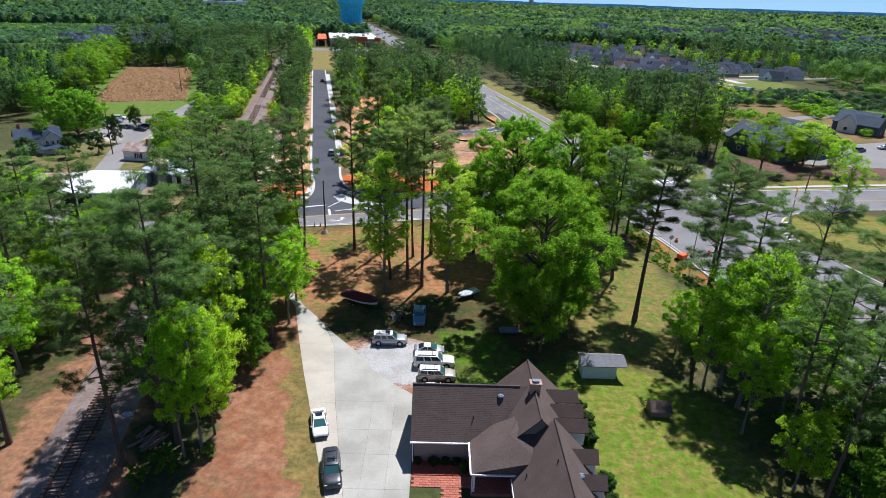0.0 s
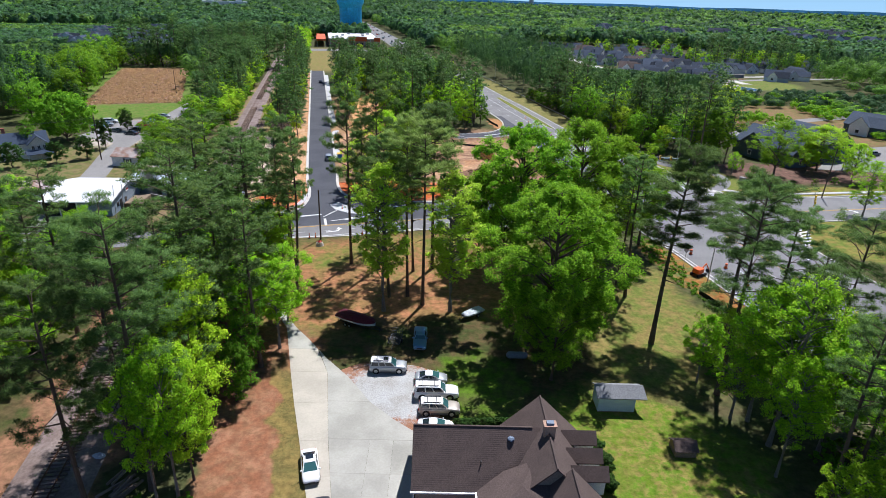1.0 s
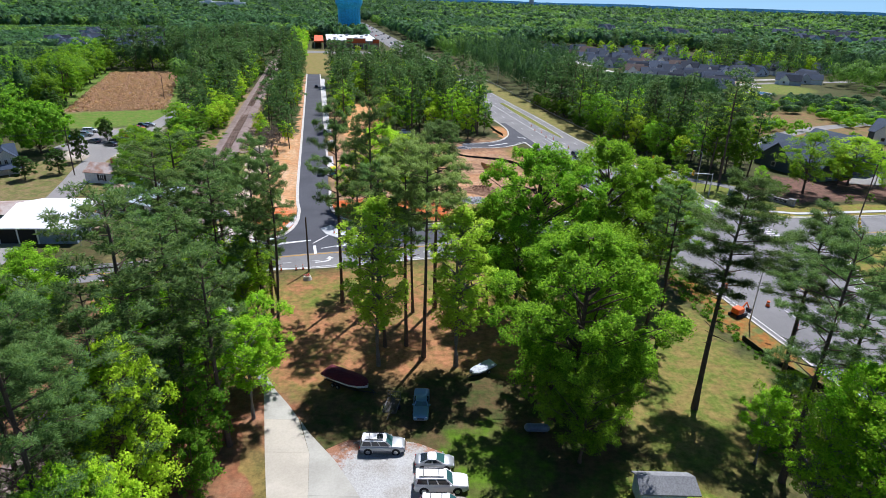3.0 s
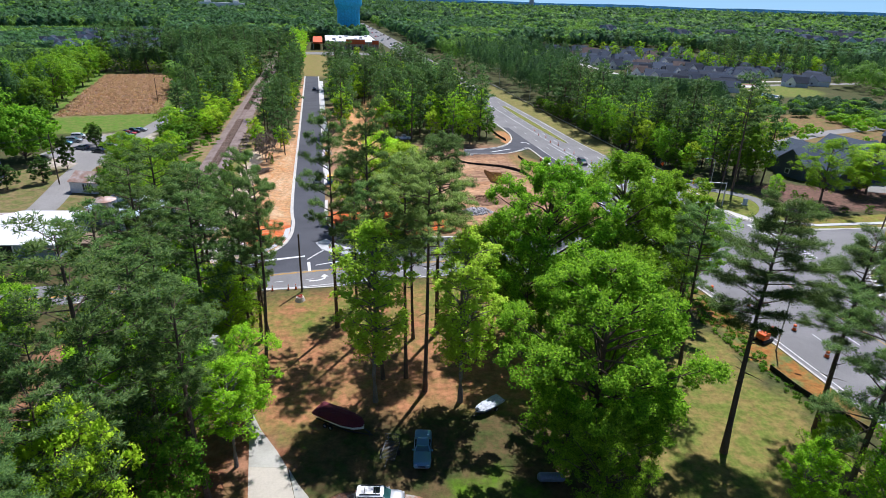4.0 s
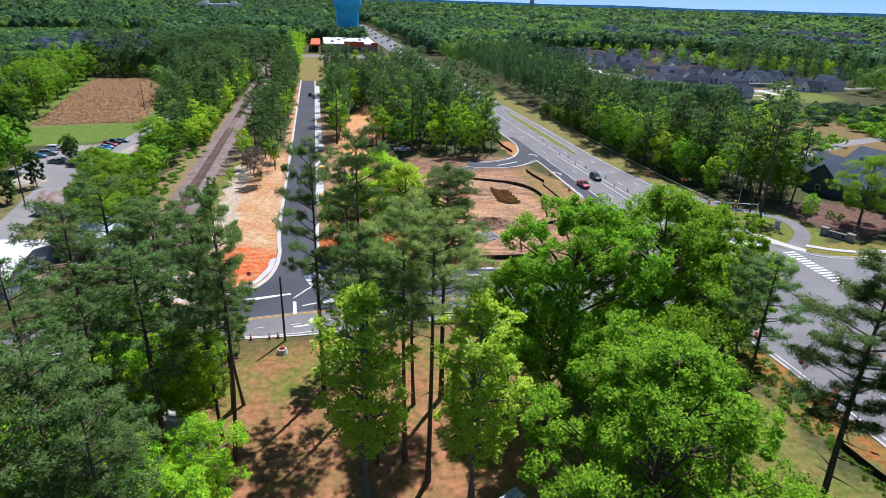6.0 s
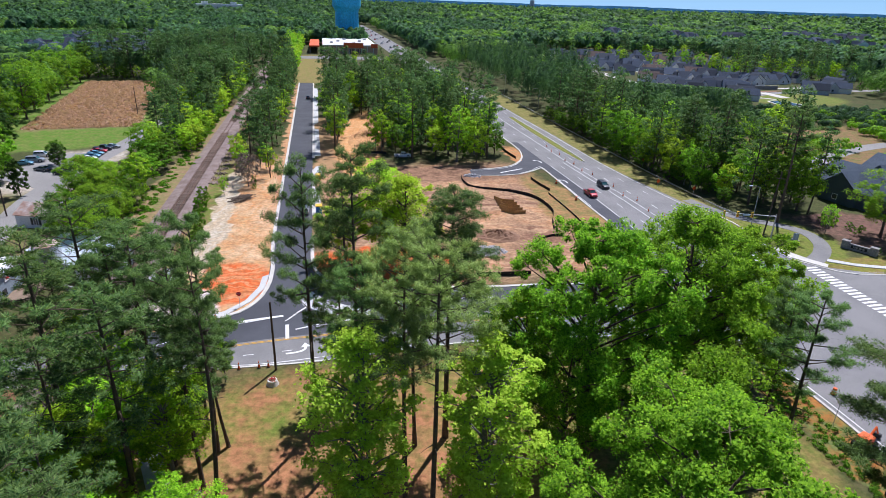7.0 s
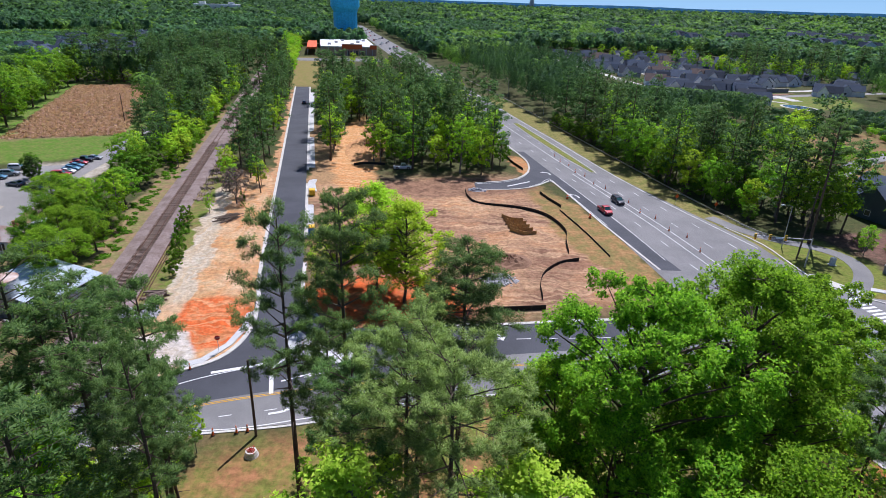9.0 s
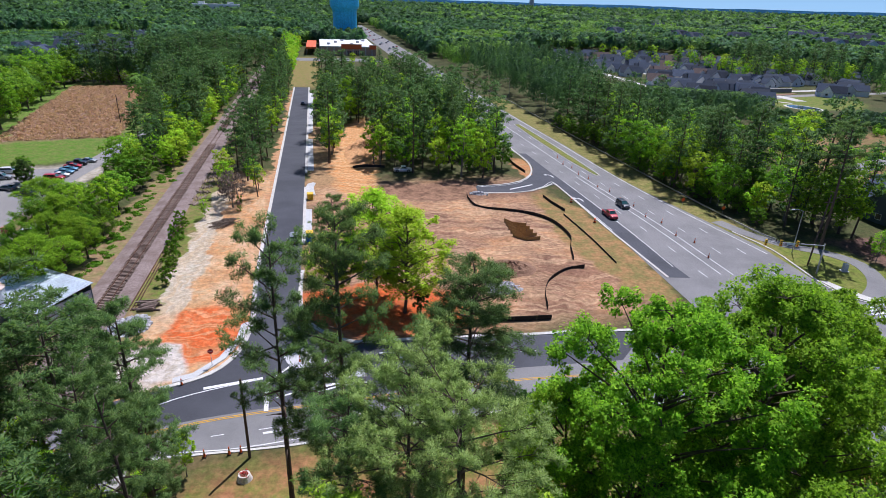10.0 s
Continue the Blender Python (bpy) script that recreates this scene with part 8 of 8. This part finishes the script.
for k in range(5):
    part("door_panel", box(bmesh.new(), -7.4 + 3.1 * k, -5.9 + 3.1 * k, -5.2, -5.1, 0.1, 3.3), M["siding_white"], ms)
part("low_wall", box(bmesh.new(), -8, 8, -7.6, -7.3, 0, 0.9), M["stone"], ms)
sw = thing("small_white_house", "small white house with a rust-stained metal roof", "house", m=pose(-87.6, 172.6, 0, 0, 0, -6))
gable(sw, -4.0, 4.2, -3.4, 3.4, 3.0, 4.7, "x", 0.3, 0.12, "siding_white", "rust_roof", None, "rust-stained metal roof")
window(sw, 0.6, -3.44, 1.6, 1.1, 1.6, 0)
for x in (-0.3, 1.5):
    part("shutter", box(bmesh.new(), x - 0.25, x + 0.25, -3.5, -3.42, 0.8, 2.4), M["dark_metal"], sw, "dark window shutter")
part("chimney", box(bmesh.new(), 1.6, 2.3, -0.3, 0.4, 4.0, 5.9), M["brick"], sw, "red brick chimney")
part("extension", box(bmesh.new(), 0.5, 6.5, 3.5, 9.0, 0, 3.1), M["siding_white"], sw)
part("flat_roof", box(bmesh.new(), 0.3, 6.7, 3.3, 9.2, 3.1, 3.3), M["white_roof"], sw)
bh = thing("blue_house", "two-storey pale blue house with dark roof and porch", "house", m=pose(-120.5, 178, 0, 0, 0, 40) @ Matrix.Scale(0.82, 4))
gable(bh, -8.0, 6.0, -4.5, 4.5, 5.6, 8.6, "x", 0.4, 0.14, "siding_white", "shingle_grey")
gable(bh, -0.5, 5.5, -7.5, 0.0, 5.6, 8.2, "y", 0.4, 0.14, "siding_white", "shingle_grey")
gable(bh, -1.5, 6.5, -10.0, -7.0, 2.6, 3.6, "x", 0.3, 0.14, None, "shingle_grey")
for x in (0.8, 2.5, 4.2):
    window(bh, x, -7.54, 4.2, 0.9, 1.4, 0)
for x in (-1.4, 2.4, 6.2):
    part("porch_post", box(bmesh.new(), x - 0.1, x + 0.1, -9.9, -9.7, 0, 2.5), M["trim"], bh)
for x in (-6, 1.5):
    part("chimney", box(bmesh.new(), x - 0.5, x + 0.5, 1.0, 1.9, 6.5, 10.2, 0.03), M["brick"], bh, "tall red brick chimney")

# ---- houses in the east ----


def home(name, label, x, y, turn, w=12.0, d=13.0, h=3.2, peak=7.6, wall="siding_mixed", group="houses of the estate", roof="shingle_grey", wing="siding_white"):
    t = thing(name, label, "house", group, pose(x, y, 0, 0, 0, turn))
    gable(t, -w / 2, w / 2, -d / 2, d / 2, h, peak, "y", 0.4, 0.14, wall, roof)
    gable(t, -w / 2 - 0.5, w / 2 - w * 0.45, -d / 2 - 2.5, d / 2 * 0.2, h, peak * 0.88, "y", 0.35, 0.14, wall, roof)
    gable(t, -w / 2 - 1.6, w / 2 + 1.6, -d * 0.15, d * 0.32, h, peak * 0.9, "x", 0.35, 0.14, wing, roof)
    for xx in (-w * 0.24, w * 0.3):
        window(t, xx, -d / 2 - 2.55 if xx < 0 else -d / 2 - 0.05, 1.6, 1.3, 1.4, 0, panes=1)
    window(t, -w / 2 - 1.66, d * 0.1, 1.7, 1.4, 1.4, -90, panes=1)
    part("garage_door", box(bmesh.new(), w * 0.05, w * 0.1, -d / 2 - 0.06, -d / 2 + 0.02, 0, 2.2), M["trim"], t)
    part("door", box(bmesh.new(), w * 0.02, w * 0.02 + 1.0, -d / 2 - 0.05, -d / 2 + 0.03, 0, 2.1), M["dark_metal"], t)
    return t


proto = home("estate_house", "grey-roofed house in a tight estate row", 150, 500, 78)
proto2 = home("estate_house", "pale house with a slate-grey roof in the estate", 215, 480, 20, 14, 14, 3.6, 7.6, "siding_white")
proto3 = home("estate_house", "blue-sided house with a brown roof in the estate", 190, 520, 78, 12, 13, 3.4, 7.4, "siding_blue", roof="shingle")
for k in range(3):
    line = [Vector((136 + 30 * k + (8 if k else 0) - 0.14 * (y - 425), y, 0)) for y in (415, 480, 560, 640, 720)]
    tagged(put("road_estate_row", bm_mesh("road_estate_row", ribbon(bmesh.new(), line, 3.6, -0.2, 0.05), M["kerb"])), "pale estate street between house rows", "road", kind="structure")
r_ = random.Random(4)
for row in range(4):
    for k in range(11):
        y = 425 + k * 25 + row * 5
        x = 150 + row * 30 - 0.14 * (y - 425) + r_.uniform(-2, 2)
        if (row == 0 and k == 3) or x / y > 0.425:
            continue
        copy_thing((proto, proto, proto2, proto, proto3)[(2 * k + row) % 5], pose(x, y, 0, 0, 0, (78 if row % 2 == 0 else -102) + r_.uniform(-4, 4)))
for x, y, a in ((211, 484, 8), (226, 490, 100), (243, 496, 12), (237, 442, 62), (256, 452, 70), (296, 566, 20), (314, 533, 30), (333, 709, 20), (266, 735, 10), (395, 652, 25), (350, 600, 40), (380, 700, 10), (300, 690, 60), (182, 447, 80), (165, 440, 80), (268, 470, 15), (262, 508, 15), (282, 540, 30), (246, 530, 10), (300, 575, 20), (320, 560, 15), (275, 590, 60), (340, 610, 30), (310, 640, 10), (260, 640, 70), (180, 425, 70), (172, 405, 78)):
    copy_thing(proto2 if (x % 3) else proto, pose(x, y, 0, 0, 0, a))
r_ = random.Random(12)
for k in range(26):
    d, a = r_.uniform(900, 1700), radians(r_.uniform(14, 36))
    copy_thing(proto, pose(d * math.sin(a), d * math.cos(a), 9.0, 0, 0, r_.uniform(0, 360)) @ Matrix.Scale(1.5, 4))
for x, y, a in ((-306, 540, 12), (-284, 566, 30), (-264, 548, 12), (-246, 566, 20), (-322, 600, 100), (-292, 612, 100), (-352, 650, 12), (-330, 690, 40), (-372, 700, 12), (-310, 720, 60), (-345, 780, 20), (-302, 660, 15), (-338, 572, 20), (-270, 600, 10)):
    copy_thing(proto2, pose(x, y, 0, 0, 0, a) @ Matrix.Scale(1.15, 4))
tagged(put("road_estate_front", bm_mesh("road_estate_front", ribbon(bmesh.new(), smooth_line([(184, 470), (192, 462), (209, 459.5), (226, 461), (243, 467), (262, 476)], 5), 2.6, -0.2, 0.05), M["kerb"])), "pale estate street before the houses", "road", kind="structure")
slab("mulch_bank", [(187, 444), (194, 439), (203, 437), (214, 442), (223, 450), (214, 447), (204, 443), (194, 445)], M["clay_mound"], "dark mulch bank below the estate street", 0.2, "flower bed")
pond = [(193 + 6.5 * math.cos(0.524 * k) - 2 * math.sin(0.524 * k), 391 + 9 * math.sin(0.524 * k)) for k in range(12)]
slab("pavement_pond", [(193 + (x - 193) * 1.2, 391 + (y - 391) * 1.16) for x, y in pond], M["kerb"], "pale path round a small pond", 0.05, "pavement")
slab("water_pond", pond, M["window"], "small dark still pond", 0.07, "pond")
tagged(put("pavement_pond_path", bm_mesh("pavement_pond_path", ribbon(bmesh.new(), smooth_line([(174, 402), (180, 407), (189, 411), (195, 406)], 4), 1.5, -0.2, 0.06), M["kerb"])), "pale curving path to the pond", "pavement", kind="structure")
for k in range(9):
    plant("bush", k % 2, 176.5 - 0.75 * k, 432 - 4.9 * k, 0.62, group="clipped shrubs on the bank", wide=0.7)
home("slate_house", "dark slate-blue house with a complex dark roof", 114.5, 206, 20, 15, 22, 4.5, 9.5, "siding_dark", "houses by the junction", wing="siding_dark", roof="slate_roof")
home("slate_house", "dark slate-blue house with a complex dark roof", 131, 214, 20, 18, 20, 4.5, 10.0, "siding_dark", "houses by the junction", wing="siding_dark", roof="slate_roof")
home("slate_house", "dark slate-blue house with a complex dark roof", 178, 252, 35, 13, 15, 4.2, 8.5, "siding_dark", "houses by the junction", roof="slate_roof")
home("grey_house", "grey two-storey house beside the close", 214, 262, 25, 14, 15, 5.5, 9.5, "siding_mixed", "houses by the junction")
home("grey_house", "grey two-storey house beside the close", 204, 246, 25, 16, 15, 5.5, 9.5, "siding_mixed", "houses by the junction")
home("grey_house", "grey two-storey house beside the close", 176, 214, 100, 14, 15, 5.5, 9.5, "siding_dark", "houses by the junction", wing="siding_dark")

# ---- store and water tower ----
st = thing("superstore", "brick superstore with a white roof and orange fascia", "store", m=pose(-86.2, 624, 0, 0, 0, 11))
part("wall", box(bmesh.new(), -25, 25, 0, 118, 0, 7.2), M["brick_brown"], st)
part("roof", box(bmesh.new(), -24.6, 24.6, 1.5, 117.6, 7.2, 7.6), M["white_roof"], st)
part("cornice", box(bmesh.new(), -25.3, 25.3, -0.4, 0.6, 6.9, 7.9), M["kerb"], st)
for x0, x1, z in ((-6, 12, 9.6), (19, 25, 9.0)):
    part("parapet", box(bmesh.new(), x0, x1, -0.8, 2.0, 5.6, z), M["orange_roof"], st, "orange painted parapet")
    part("coping", box(bmesh.new(), x0 - 0.2, x1 + 0.2, -1.0, 2.2, z, z + 0.4), M["kerb"], st)
for k in range(9):
    part("pilaster", box(bmesh.new(), -24 + 5.6 * k, -23.2 + 5.6 * k, -0.3, 0, 0, 6.8), M["kerb"], st)
for k in range(6):
    part("window", box(bmesh.new(), -1.5 + 2.6 * k, 0.4 + 2.6 * k, -0.15, 0, 0.2, 4.2), M["window"], st)
    part("roof_unit", box(bmesh.new(), -18 + 7 * k, -15 + 7 * k, 24 + 26 * (k % 3), 28 + 26 * (k % 3), 7.6, 9.2), M["steel"], st)
an = thing("garden_centre", "open garden yard with an orange canopy roof", "building", m=pose(-118, 618, 0, 0, 0, 11))
part("canopy", box(bmesh.new(), -4.5, 4.5, 0, 88, 5.5, 7.0), M["orange_roof"], an, "bright orange canopy roof")
for x in (-4, 4):
    for y in (0.5, 18, 36, 54):
        part("column", cyl(bmesh.new(), (x, y, 0), (x, y, 5.5), 0.25), M["steel"], an)
part("yard_fence", box(bmesh.new(), 4.8, 9.0, 0, 0.2, 0, 4.5), M["dark_metal"], an)
slab("road_store_front", [(-128, 588), (-58, 602), (-52, 576), (-120, 566)], M["asphalt"], "grey asphalt store forecourt", 0.04, "car park")
wt = thing("water_tower", "giant sky-blue fluted water tower", "water tower", m=pose(-112.5, 784, 0))
b = bmesh.new()
n_ = 40
prof = [(0, 13.6), (2, 13.0), (33, 13.0), (36, 14.2), (38, 15.6), (40, 16.2), (52, 16.2), (56, 14), (59, 8), (60, 0.5)]
ring = [[b.verts.new(((r * (1 + (0.02 if (i % 2 and z < 34) else 0))) * math.cos(2 * math.pi * i / n_), (r * (1 + (0.02 if (i % 2 and z < 34) else 0))) * math.sin(2 * math.pi * i / n_), z)) for i in range(n_)] for z, r in prof]
for a, c in zip(ring, ring[1:]):
    for i in range(n_):
        b.faces.new((a[i], a[(i + 1) % n_], c[(i + 1) % n_], c[i]))
part("tank_and_shaft", b, M["tower"], wt)
part("cornice", cyl(bmesh.new(), (0, 0, 39.6), (0, 0, 40.2), 16.5, 16.5, n_), M["tower"], wt)
ind = thing("far_factory", "long pale industrial building among far trees", "building", m=pose(-508, 1500, 7, 0, 0, 18))
part("wall", box(bmesh.new(), -50, 50, 0, 30, 0, 19), M["siding_white"], ind)
for x in (-38, 24):
    part("plant_room", box(bmesh.new(), x, x + 14, 6, 20, 20, 25), M["siding_white"], ind)
part("roof", box(bmesh.new(), -50.5, 50.5, -0.5, 30.5, 19, 20), M["white_roof"], ind)
heap("earth_bank", "bare reddish earth bank among far trees", -243, 858, 44, 14, 9, "spoil", 15, category="earth bank")
rw = thing("retaining_wall", "dark block retaining wall below the white houses", "wall", m=pose(206, 452, 0, 0, 0, 12))
part("wall", box(bmesh.new(), -16, 16, -0.3, 0.3, 0, 2.2, 0.05), M["stone"], rw)
part("coping", box(bmesh.new(), -16.1, 16.1, -0.4, 0.4, 2.2, 2.4), M["kerb"], rw)
plume = thing("cooling_tower", "pale distant cooling tower on the horizon", "tower", m=pose(620, 4500, 0))
part("shell", cyl(bmesh.new(), (0, 0, 0), (0, 0, 75), 22, 14, 20), M["kerb"], plume)
